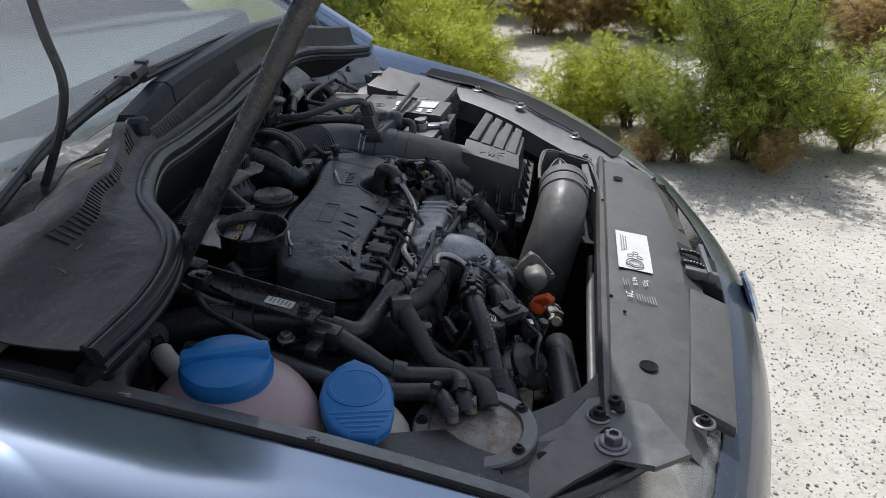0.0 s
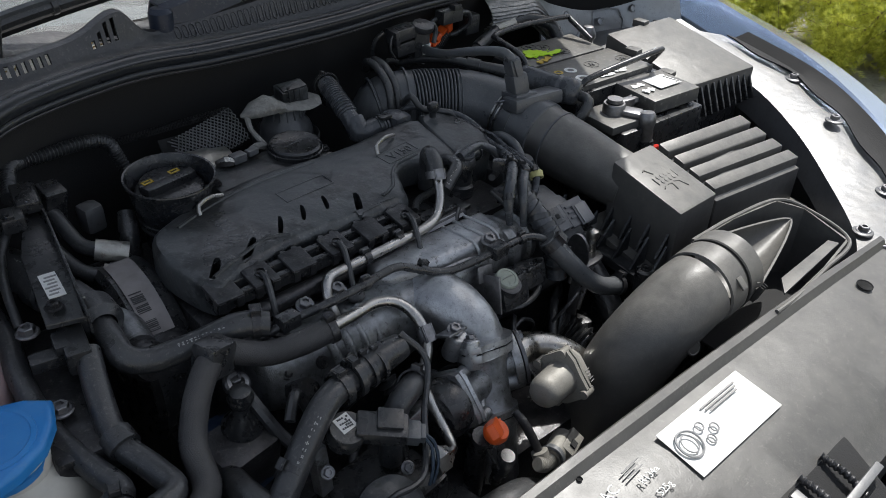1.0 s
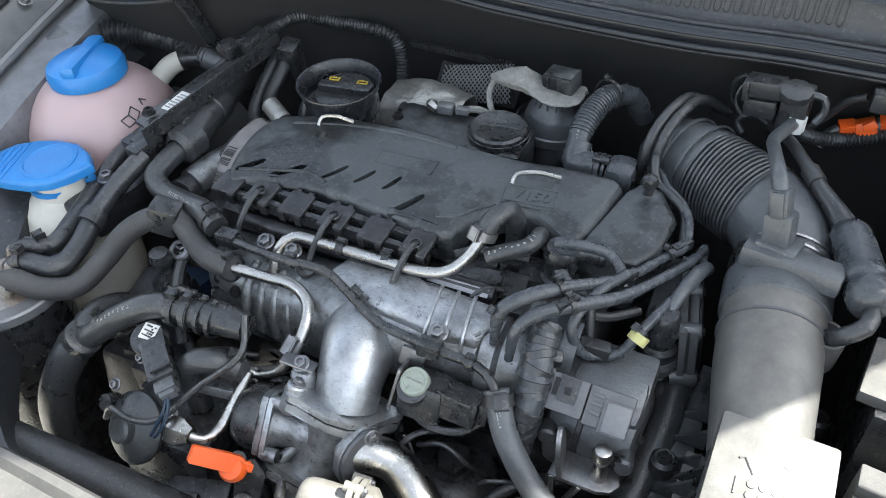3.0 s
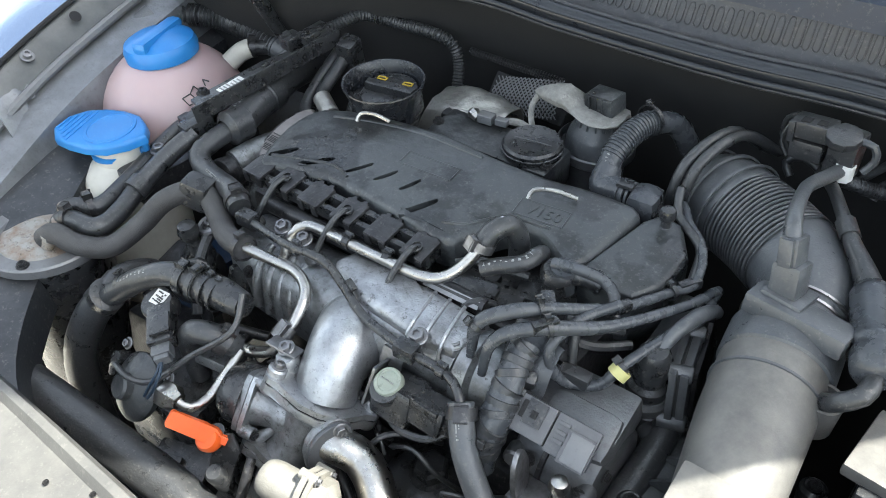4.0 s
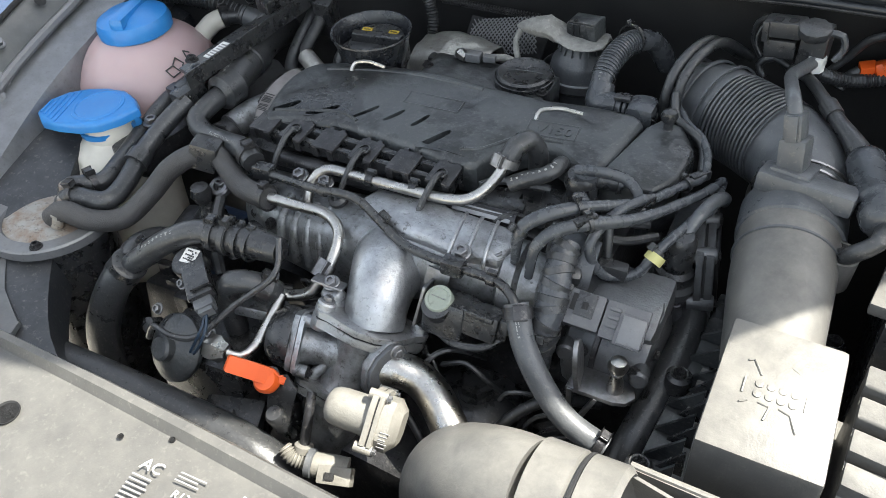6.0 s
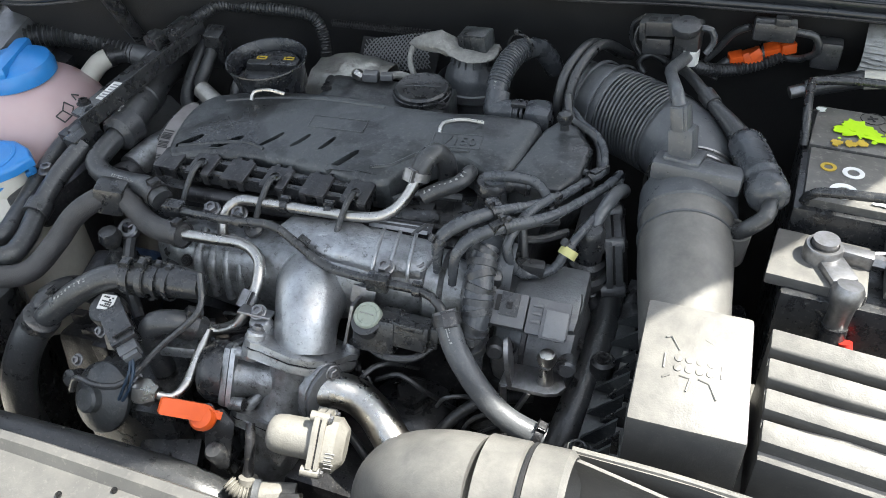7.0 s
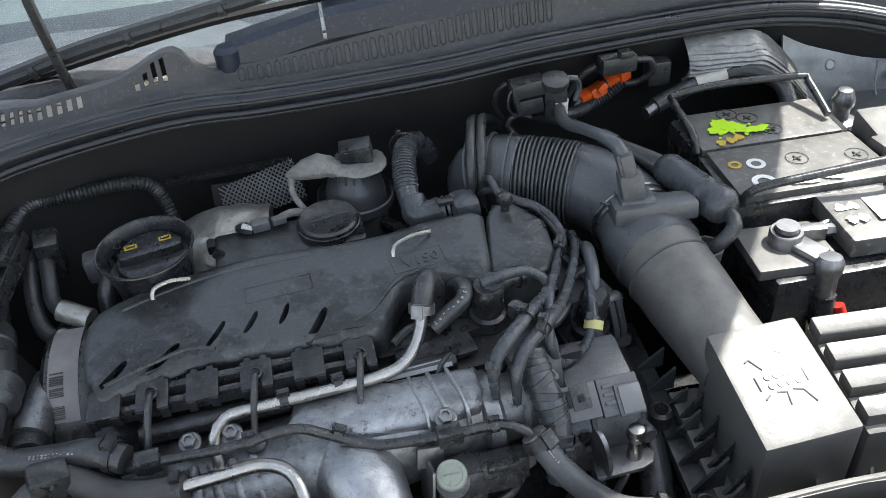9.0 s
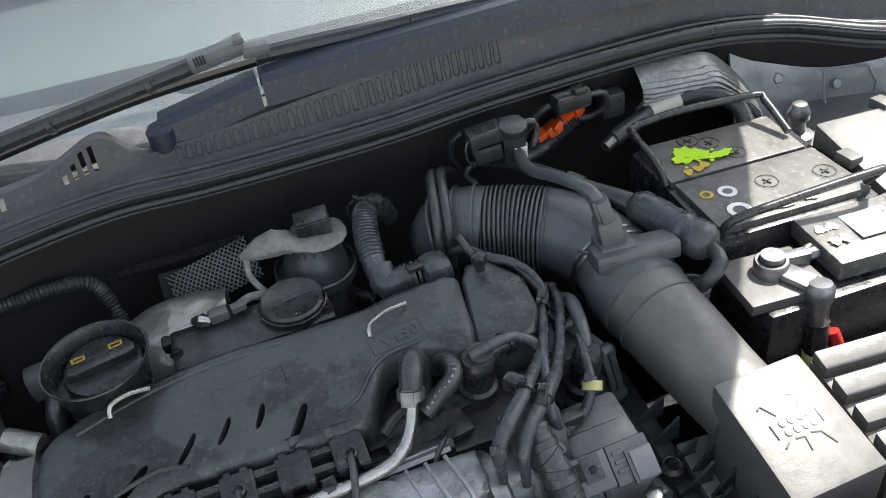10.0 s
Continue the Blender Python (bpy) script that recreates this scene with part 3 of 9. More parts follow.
for k in range(46):
    x = rnd.uniform(-0.62, 0.15)
    p = min(S, key=lambda q: abs(q.x - x)) + V(0, rnd.uniform(0.048, 0.085) * (1 + 1.0 * max(0, min(1, (-0.41 - x) / 0.15))), 0.006)
    a, ln = rnd.uniform(0, 6.28), rnd.uniform(0.012, 0.05)
    d = V(math.cos(a), math.sin(a) * 0.5, rnd.uniform(-0.05, 0.2)) * ln / 2
    part("dry_stalk", tube(B(), [p - d, p + V(0, 0, 0.003), p + d], 0.0009, 5, 0.02), DRY, tray)
for k in range(37):
    x = -0.217 + 0.0095 * k
    p = min(S2, key=lambda q: abs(q.x - x))
    bm = B()
    s0, s1 = cowl_point(p, 0.0305, 0.014) - V(0, 0.0002, 0), cowl_point(p, 0.0376, 0.031) - V(0, 0.0002, 0)
    ring_pts = [s0 + V(-0.0030, 0, 0), s0.lerp(s1, 0.5) + V(-0.0031, 0, 0), s1 + V(-0.0028, 0, 0), s1 + V(0, 0.0006, 0.0022), s1 + V(0.0028, 0, 0), s0.lerp(s1, 0.5) + V(0.0031, 0, 0), s0 + V(0.0030, 0, 0), s0 + V(0, -0.001, -0.0022), s0 + V(-0.0030, 0, 0)]
    tube(bm, ring_pts, 0.0008, 6, 0.006)
    part("moulded_slot", bm, COWL, cowl)

# bulkhead, inner wings and the dark underside of the bay
rows = []
for z in (1.045, 0.98, 0.90, 0.75, 0.40):
    rows.append([V(p.x, p.y + 0.015 + 0.05 * min(1, (1.05 - z) / 0.1) + 0.006 * noise.noise(V(p.x * 8, z * 8, 0)), z - (1.058 - p.z)) for p in S])
bulkhead = part("bulkhead_mat", sheet(B(), rows, 0.01), FELT_AND_SHADE, car, "black felt sound mat on the bulkhead")
for side in (1, -1):
    rows = []
    ins = even(mirrored(INNER, side), 24)
    for dx, dz in ((0.0, -0.005), (-0.045, -0.012), (-0.05, -0.03), (-0.055, -0.2), (-0.02, -0.55)):
        rows.append([p + V(side * dx, 0.012 if dx else 0, dz) for p in ins])
    # right side keeps the inner paint, left takes the painted-lit metal
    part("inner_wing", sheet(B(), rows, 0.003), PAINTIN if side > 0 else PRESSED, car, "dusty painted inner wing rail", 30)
    tower = lathe(B(), (CX + side * 0.60, 0.52, 0.62), (side * -0.12, 0.05, 1), [(0.13, 0), (0.12, 0.2), (0.11, 0.29), (0.09, 0.32), (0.05, 0.33), (0.0, 0.33)], 32)
    part("strut_tower", tower, BAYMETAL, car, "dusty grey strut tower")
    wall = sheet(B(), [[V(CX + side * x, y, z) for y in (0.26, 0.45, 0.62)] for x, z in ((0.665, 0.93), (0.655, 0.90), (0.64, 0.75), (0.62, 0.4))], 0.003)
    part("side_panel", wall, BAYMETAL, car)
bm = B()
box(bm, (CX, 0.25, 0.36), (1.35, 0.85, 0.02), bevel=0.004)
part("undertray", bm, PLASTIC, car)
bm = B()
box(bm, (CX, -0.075, 0.62), (0.78, 0.035, 0.40), bevel=0.004)
radiator = part("radiator", bm, DARKMETAL, car, "dark radiator behind the front panel")
part("radiator_bar", tube(B(), [(-0.36, -0.045, 0.80), (-0.1, -0.04, 0.81), (0.06, -0.04, 0.81)], 0.007, 10), BAYMETAL, car)

# pressed rail between the wing flange and the tank, its brightness put into the colour
rows = []
for k in range(20):
    f = k / 19
    c = V(-0.664 - 0.080 * f, 0.205 + 0.185 * f, 0.958 + 0.05 * f)
    rows.append([c + V(-0.026, -0.006, -0.002), c + V(-0.010, -0.003, 0.006), c + V(0.006, 0.002, 0.004), c + V(0.014, 0.005, -0.012), c + V(0.016, 0.006, -0.06)])
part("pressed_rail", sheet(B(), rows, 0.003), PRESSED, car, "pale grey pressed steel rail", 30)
# folded plates inside the wing beside the washer bottle
rows = []
for k in range(30):
    y = 0.13 + 0.13 * k / 29
    f = 0.0035 * math.sin(k * 1.9) if 6 < k < 22 else 0
    rows.append([V(-0.690 + f - 0.35 * (y - 0.15), y, 0.972 + 0.25 * (y - 0.15)), V(-0.678 + f - 0.35 * (y - 0.15), y, 0.966 + 0.2 * (y - 0.15)), V(-0.660 + f - 0.3 * (y - 0.15), y, 0.940), V(-0.650 + 0.5 * f - 0.2 * (y - 0.15), y, 0.87), V(-0.640, y, 0.70)])
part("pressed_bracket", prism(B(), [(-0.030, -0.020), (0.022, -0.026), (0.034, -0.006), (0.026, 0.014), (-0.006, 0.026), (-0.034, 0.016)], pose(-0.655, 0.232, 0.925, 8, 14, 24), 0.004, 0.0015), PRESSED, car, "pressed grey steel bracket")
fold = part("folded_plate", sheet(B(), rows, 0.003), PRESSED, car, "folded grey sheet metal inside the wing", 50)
part("hole", lathe(B(), (-0.704, 0.205, 0.985), (0.5, -0.2, 1), [(0, 0), (0.007, 0), (0.008, 0.0012), (0.009, 0)], 20), FELT_AND_SHADE, fold)
# corner rails from the front panel up to the wings
for side in (1, -1):
    rails = [V(CX + side * x, y, z) for x, y, z in ((0.33, -0.10, 0.868), (0.44, -0.055, 0.872), (0.53, 0.03, 0.885), (0.60, 0.13, 0.912), (0.655, 0.25, 0.935), (0.665, 0.42, 0.965))]
    e = even(rails, 30)
    rows = [[p + V(-side * 0.055, 0.035, -0.045) for p in e], [p + V(-side * 0.05, 0.032, -0.002) for p in e], [p + V(-side * 0.006, 0, 0.002) for p in e], [p + V(side * 0.035, -0.03, -0.006) for p in e], [p + V(side * 0.04, -0.035, -0.03) for p in e]]
    # left rail takes the colour with shade painted in
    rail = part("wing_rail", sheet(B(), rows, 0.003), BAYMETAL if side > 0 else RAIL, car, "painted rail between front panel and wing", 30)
e = even([V(CX + x, y, z) for x, y, z in ((0.40, -0.075, 0.872), (0.47, -0.025, 0.880), (0.53, 0.03, 0.892), (0.60, 0.13, 0.919), (0.655, 0.25, 0.942), (0.665, 0.42, 0.972))], 34)
rows = [[p + V(0.016 + 0.006 * math.sin(k * 0.9), -0.010, 0.001) for k, p in enumerate(e[1:32])], [p + V(0.030, -0.022, -0.002) for p in e[1:32]], [p + V(0.046, -0.034, 0.008) for p in e[1:32]]]
part("rail_gap", sheet(B(), rows, 0.002), FELT_AND_SHADE, car)
for p in ((0.652, 0.235, 0.936), (0.581, 0.127, 0.922), (0.499, 0.002, 0.885), (0.387, -0.022, 0.876), (0.363, -0.056, 0.876), (-0.587, 0.054, 0.885), (-0.500, -0.055, 0.880), (-0.456, -0.067, 0.878), (-0.457, -0.10, 0.872), (-0.43, -0.164, 0.858)):
    bolt(car, p, 0.0065, (0, 0, 1), dark=p[0] < 0)
    part("washer", lathe(B(), V(*p) - V(0, 0, 0.002), (0, 0, 1), [(0.004, 0), (0.013, 0), (0.013, 0.0018), (0.011, 0.003), (0.004, 0.003)], 24), BAYMETAL, car)

# windscreen, pillars, roof and a plain cabin behind
wy, wz = 0.675, 1.080


def screen_point(x, f):
    return V(CX + x * (1 - 0.16 * f), wy + 0.62 * f - 0.10 * (x / 0.7) ** 2 * 1.0 + 0.0, wz + 0.42 * f - 0.02 * (x / 0.7) ** 2)


pane = part("windscreen", sheet(B(), [[screen_point(-0.70 + 1.4 * j / 20, f / 6) for j in range(21)] for f in range(7)], 0.005), GLASS, car, "dusty windscreen reflecting the sky")
pane.visible_shadow = False
for side in (1, -1):
    part("pillar", tube(B(), [screen_point(side * 0.715, f) + V(0, 0.02, 0) for f in (-0.12, 0.3, 0.7, 1.02)], 0.035, 10, 0.05), PAINT, car)
    rows = []
    for x, z in ((0.80, 0.96), (0.86, 0.80), (0.87, 0.55), (0.84, 0.25)):
        rows.append([V(CX + side * x, y, z) for y in (0.60, 1.2, 2.0, 2.9, 3.3)])
    part("side_body", sheet(B(), rows, 0.01), PAINT, car)
    rows = [[V(CX + side * (0.80 - 0.22 * f), y + (0.45 * f if y < 1 else 0), 0.96 + 0.5 * f) for y in (0.85, 1.6, 2.4, 3.1)] for f in (0, 0.5, 1)]
    part("side_window", sheet(B(), rows, 0.006), CABIN, car)
    for y in (0.28, 2.75):
        wheel = part("wheel", lathe(B(), (CX + side * 0.66, y, 0.315), (side, 0, 0), [(0.06, 0.0), (0.26, 0.0), (0.31, 0.03), (0.315, 0.1), (0.30, 0.18), (0.24, 0.19), (0.2, 0.16), (0.06, 0.17), (0, 0.17)], 40), TYRE, car)
rows = [[screen_point(-0.6 + 1.2 * j / 12, 1.0) + V(0, y, z) for j in range(13)] for y, z in ((0, 0.003), (0.3, 0.05), (0.9, 0.05), (1.6, -0.02), (1.9, -0.5))]
part("roof", sheet(B(), rows, 0.01), PAINT, car)
bm = B()
box(bm, (CX, 1.15, 1.0), (1.36, 0.75, 0.16), (-4, 0, 0), 0.03)
DASH = material("dashboard_top", (0.05, 0.062, 0.06), 0.7, second=(0.035, 0.045, 0.043), scale=90, fine=600, bump=0.4)
part("dashboard", bm, DASH, car, "dark grey dashboard behind the windscreen")
bm = B()
box(bm, (CX, 2.0, 0.6), (1.5, 2.5, 0.7), bevel=0.02)
part("cabin_floor", bm, CABIN, car)

# bonnet, raised on its hinge arms and held by a strut
HINGE, OPEN = V(CX, 0.648, 1.40), radians(37.4)
up, out = V(0, -math.cos(OPEN), math.sin(OPEN)), V(0, math.sin(OPEN), math.cos(OPEN))
rows = []
for f in (0.0, 0.05, 0.3, 0.6, 0.85, 0.96, 1.0):
    r = []
    for j in range(25):
        u = -1 + j / 12
        half = (0.65 if u > 0 else 0.55) - 0.11 * f ** 2
        r.append(HINGE + V(u * half, 0, 0) + up * (0.73 - 0.27 * u * u - 0.045 * math.exp(-((abs(u) - 0.73) / 0.18) ** 2)) * f + out * (0.05 * (1 - u * u) - 0.02 * f ** 4))
    rows.append(r)
bonnet = part("bonnet", sheet(B(), rows, 0.02), PAINT, car, "open bonnet painted dark blue-grey")
for side in (1, -1):
    bm = B()
    tube(bm, [(CX + side * 0.655, 0.60, 1.03), (CX + side * 0.66, 0.64, 1.16), (CX + side * 0.655, 0.655, 1.30), (CX + side * 0.64, 0.63, 1.42)], 0.010, 8, 0.03)
    box(bm, (CX + side * 0.655, 0.60, 1.04), (0.012, 0.07, 0.05), (10, 0, 0), 0.004)
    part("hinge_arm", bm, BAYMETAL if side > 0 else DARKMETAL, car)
part("bonnet_strut", tube(B(), [(-0.522, 0.426, 0.995), (-0.505, 0.34, 1.15), (-0.49, 0.265, 1.285), (-0.475, 0.20, 1.42), (-0.47, 0.24, 1.58), (-0.47, 0.30, 1.67)], [0.008, 0.0105, 0.0115, 0.0125, 0.0125, 0.012], 14, 0.04), PLASTIC, car, "black bonnet support strut")
part("washer_hose", tube(B(), [(-0.40, 0.60, 1.42), (-0.40, 0.578, 1.269), (-0.395, 0.57, 1.19), (-0.40, 0.61, 1.09), (-0.40, 0.64, 1.05)], 0.0055, 8, 0.01), RUBBER, car, "thin black washer hose")


# ---- engine ----
engine = thing("engine", "dusty diesel engine with a black ribbed cover and cast aluminium intake", "engine", (-0.17, 0.30, 0.37))
bm = B()
box(bm, (-0.17, 0.32, 0.60), (0.50, 0.26, 0.44), bevel=0.02)
part("engine_block", bm, DARKMETAL, engine, "grimy dark engine block")
bm = B()
box(bm, (-0.175, 0.330, 0.868), (0.40, 0.18, 0.13), bevel=0.012)
part("cylinder_head", bm, DARKMETAL, engine)
TILT_X = pose(0, 0.26, 0.940, 6, 0, 0)


def cover_top(x, y, lift=0.0):
    return TILT_X @ V(x, y - 0.26, 0.034 + lift)


outline = [(-0.019, 0.306), (-0.060, 0.318), (-0.086, 0.322), (-0.100, 0.312), (-0.113, 0.285), (-0.130, 0.265), (-0.20, 0.268), (-0.267, 0.268), (-0.330, 0.256), (-0.352, 0.246), (-0.366, 0.262),
           (-0.378, 0.31), (-0.372, 0.345), (-0.35, 0.362), (-0.304, 0.378), (-0.225, 0.390), (-0.166, 0.388), (-0.107, 0.390), (-0.06, 0.398), (-0.016, 0.400), (-0.004, 0.390)]
SLOTS = ((-0.262, 0.297, 60, 0.030), (-0.232, 0.303, 64, 0.026), (-0.203, 0.306, 70, 0.024), (-0.176, 0.286, 62, 0.040), (-0.306, 0.280, 46, 0.038), (-0.346, 0.272, 52, 0.032))


def shrunk(poly, d):
    """An outline drawn in by d."""
    out, n = [], len(poly)
    for i in range(n):
        a, b, c = V(*poly[i - 1], 0), V(*poly[i], 0), V(*poly[(i + 1) % n], 0)
        t = ((b - a).normalized() + (c - b).normalized()).normalized()
        out.append((b.x - t.y * d, b.y + t.x * d))
    return out


def engine_cover():
    """The moulded cover: a rounded rim, a flat top and slots cut through it."""
    bm = B()
    ccw = outline if sum(a[0] * b[1] - b[0] * a[1] for a, b in zip(outline, outline[1:] + outline[:1])) > 0 else outline[::-1]
    ring = [V(x, y, 0) for x, y in ccw]
    dense = [(p.x, p.y) for p in spline([*ring, ring[0]], 0.008)[:-1]]
    rims = []
    for d, z in ((0.0, 0.0), (0.0, 0.024), (0.0012, 0.029), (0.0045, 0.0325), (0.0095, 0.034)):
        rims.append([bm.verts.new(V(x, y - 0.26, z)) for x, y in (shrunk(dense, d) if d else dense)])
    for a, b in zip(rims, rims[1:]):
        for k in range(len(a)):
            bm.faces.new((a[k], a[(k + 1) % len(a)], b[(k + 1) % len(a)], b[k]))
    edges = [bm.edges.get((rims[-1][k], rims[-1][(k + 1) % len(dense)])) for k in range(len(dense))]
    for x, y, ang, ln in SLOTS:
        a = radians(ang)
        d, w = V(math.cos(a), math.sin(a), 0) * ln / 2, V(-math.sin(a), math.cos(a), 0) * (0.0038 if ln > 0.03 else 0.0026)
        path = [(V(x, y, 0) + d * f + V(0.0008, -0.0004, 0) * (1 - f * f), w * (1 - 0.6 * abs(f) ** 5)) for f in (-1, -0.8, -0.3, 0.3, 0.8, 1)]
        hole = [c + q for c, q in path] + [c - q for c, q in path[::-1]]
        top = [bm.verts.new(V(p.x, p.y - 0.26, 0.034)) for p in hole]
        low = [bm.verts.new(V(p.x, p.y - 0.26, 0.018)) for p in hole]
        for k in range(len(hole)):
            n = (k + 1) % len(hole)
            bm.faces.new((top[k], top[n], low[n], low[k]))
            edges.append(bm.edges.get((top[k], top[n])))
    bmesh.ops.triangle_fill(bm, use_beauty=True, use_dissolve=False, edges=edges)
    for v in bm.verts:
        v.co = TILT_X @ v.co
    return bm


cover = part("engine_cover", engine_cover(), COVER, engine, "matt black moulded engine cover with slots", 30)
# black backing under the cover, painted shade for its slots
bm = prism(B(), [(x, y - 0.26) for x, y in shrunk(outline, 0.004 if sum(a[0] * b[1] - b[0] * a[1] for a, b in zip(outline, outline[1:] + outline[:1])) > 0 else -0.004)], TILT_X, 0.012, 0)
part("slot_backing", bm, FELT_AND_SHADE, cover)
for a, b in (((-0.099, 0.352), (-0.060, 0.374)), ((-0.318, 0.352), (-0.285, 0.368))):
    bm = tube(B(), [cover_top(*a, 0.0), cover_top(a[0] + 0.002, a[1] + 0.006, 0.007), cover_top((a[0] + b[0]) / 2, (a[1] + b[1]) / 2 + 0.003, 0.009), cover_top(b[0], b[1], 0.003)], 0.0022, 8, 0.004)
    part("wire_clip", bm, STEEL, cover, "bright bent wire clip")


def writing(name, text, m, size, mat, parent, depth=0.0005):
    """Raised lettering as a mesh."""
    cu = bpy.data.curves.new(name, "FONT")
    cu.body, cu.size, cu.extrude, cu.align_x, cu.align_y, cu.resolution_u = text, size, depth, "CENTER", "CENTER", 2
    tmp = bpy.data.objects.new("tmp", cu)
    me = bpy.data.meshes.new_from_object(tmp)
    bpy.data.objects.remove(tmp)
    bpy.data.curves.remove(cu)
    me.materials.clear()
    me.materials.append(mat)
    me.transform(m)
    ob = new(name, me)
    ob.parent = parent
    if not parent.data:
        ob.matrix_parent_inverse = Matrix.Translation(-parent.location)
    return ob


for pts in ([(-0.352, 0.262), (-0.320, 0.275), (-0.285, 0.286), (-0.262, 0.280)], [(-0.145, 0.283), (-0.125, 0.292), (-0.110, 0.312), (-0.092, 0.326), (-0.060, 0.330)], [(-0.345, 0.345), (-0.30, 0.362), (-0.24, 0.374), (-0.17, 0.376)]):
    part("cover_ridge", tube(B(), [cover_top(*p, -0.0006) for p in pts], 0.0022, 8, 0.01), COVER, cover)
writing("lettering", "V150", TILT_X @ pose(-0.075, 0.082, 0.0342, 0, 0, 8), 0.017, COVER, cover, 0.0008)
for a, b in (((-0.100, 0.329), (-0.052, 0.336)), ((-0.100, 0.329), (-0.103, 0.350)), ((-0.052, 0.336), (-0.055, 0.357)), ((-0.103, 0.350), (-0.055, 0.357)),
             ((-0.235, 0.326), (-0.175, 0.331)), ((-0.237, 0.345), (-0.177, 0.350)), ((-0.235, 0.326), (-0.237, 0.345)), ((-0.175, 0.331), (-0.177, 0.350))):
    part("cover_edge", tube(B(), [cover_top(*a, 0.0), cover_top(*b, 0.0)], 0.0009, 6, 0.05), COVER, cover)

plate = part("cover_end", prism(B(), [(-0.018, 0.302 - 0.26), (-0.002, 0.39 - 0.26), (0.008, 0.408 - 0.26), (0.03, 0.404 - 0.26), (0.052, 0.372 - 0.26), (0.050, 0.330 - 0.26), (0.036, 0.305 - 0.26), (0.01, 0.298 - 0.26)], TILT_X @ pose(0, 0, -0.03), 0.060, 0.006, 3), COVER, engine, "black plastic end cover with a ball stud", 30)
bm = lathe(B(), (0.018, 0.389, 0.972), (0, 0, 1), [(0.011, 0), (0.008, 0.008), (0.0045, 0.012), (0.0045, 0.018), (0.0065, 0.020), (0.0082, 0.025), (0.0065, 0.030), (0, 0.033)], 20)
part("ball_stud", bm, PLASTIC, plate)

# oil filler bowl and its cap
BOWL = material("bowl_plastic", (0.011, 0.0125, 0.016), 0.26, second=(0.024, 0.026, 0.030), scale=40, dust=0.03, bump=0.25, fine=450, rough_var=0.15, speck=0.15)
bowl = part("oil_filler_bowl", lathe(B(), (-0.323, 0.403, 0.90), (0, -0.06, 1), [(0.030, 0), (0.031, 0.04), (0.033, 0.062), (0.0362, 0.070), (0.0378, 0.082), (0.0412, 0.098), (0.0440, 0.106), (0.0455, 0.1085), (0.0450, 0.1100), (0.0432, 0.1095), (0.0405, 0.104), (0.0385, 0.095), (0.0375, 0.086), (0.0, 0.084)], 56), BOWL, engine, "round dusty black oil filler bowl")
for k, rr in ((0.054, 0.0325), (0.062, 0.0335)):
    part("bowl_ring", lathe(B(), (-0.323, 0.403 - 0.06 * k, 0.90 + k), (0, -0.06, 1), [(rr, 0), (rr + 0.0022, 0.001), (rr + 0.0022, 0.003), (rr, 0.004)], 40, close=False), PLASTIC, bowl)
cap = part("oil_cap", lathe(B(), (-0.321, 0.4060, 0.972), (0, -0.06, 1), [(0.0345, 0), (0.0345, 0.018), (0.033, 0.0205), (0.030, 0.0215), (0, 0.0215)], 40), PLASTIC, engine, "black oil cap with yellow symbols")
cm = pose(-0.321, 0.4045, 0.9935, 3.5, 0, 12)
half = [(0.030 * math.cos(radians(a)), 0.030 * math.sin(radians(a))) for a in range(8, 173, 11)]
part("raised_half", prism(B(), half, cm, 0.005, 0.0015), PLASTIC, cap)
part("grip", prism(B(), [(-0.029, -0.006), (-0.020, -0.0075), (0.020, -0.0075), (0.029, -0.006), (0.030, 0.005), (-0.030, 0.005)], cm @ pose(0, 0, -0.004), 0.0125, 0.002), PLASTIC, cap)
for x in (-0.017, 0.015):
    for k, (dx, dy, w) in enumerate(((0, 0, 0.010), (0, 0.005, 0.007), (-0.005, 0.0025, 0.0016), (0.005, 0.0025, 0.0016))):
        bm = B()
        bmesh.ops.create_cube(bm, size=1.0, matrix=cm @ Matrix.Translation((x + dx, 0.010 + dy, 0.0054)) @ Matrix.Diagonal((w, 0.0014 if k < 2 else 0.006, 0.0008, 1)))
        part("symbol", bm, YELLOW, cap)
part("bowl_lug", tube(B(), [(-0.366, 0.412, 0.975), (-0.372, 0.400, 0.960), (-0.374, 0.392, 0.935)], [0.009, 0.010, 0.009], 14), PLASTIC, bowl)
part("bowl_lug", tube(B(), [(-0.276, 0.400, 0.960), (-0.268, 0.396, 0.952), (-0.262, 0.395, 0.945)], [0.007, 0.008, 0.006], 12), PLASTIC, bowl)
# timing belt cover with bar code sticker
timing = part("timing_cover", lathe(B(), (-0.425, 0.345, 0.862), (1, 0, 0), [(0.0, 0), (0.088, 0.0), (0.094, 0.006), (0.094, 0.042), (0.088, 0.05), (0, 0.05)], 48), PLASTIC, engine, "arched black timing belt cover with a bar code sticker")
rows = [[V(-0.425 + x, 0.345 - 0.0955 * math.cos(a), 0.862 + 0.0955 * math.sin(a)) for a in [radians(42 + 4.5 * k) for k in range(14)]] for x in (0.010, 0.036)]
st = part("sticker", sheet(B(), rows, 0.0006), TAG, timing, "faded pale bar code sticker")
rnd = random.Random(2)
for k in range(26):
    a0 = radians(42 + k * 1.05)
    if rnd.random() < 0.35:
        continue
    rows = [[V(-0.425 + x, 0.345 - 0.0963 * math.cos(a), 0.862 + 0.0963 * math.sin(a)) for a in (a0, a0 + radians(rnd.choice((0.35, 0.7))))] for x in (0.012, 0.024)]
    part("bar", sheet(B(), rows, 0.0004), INK, st)

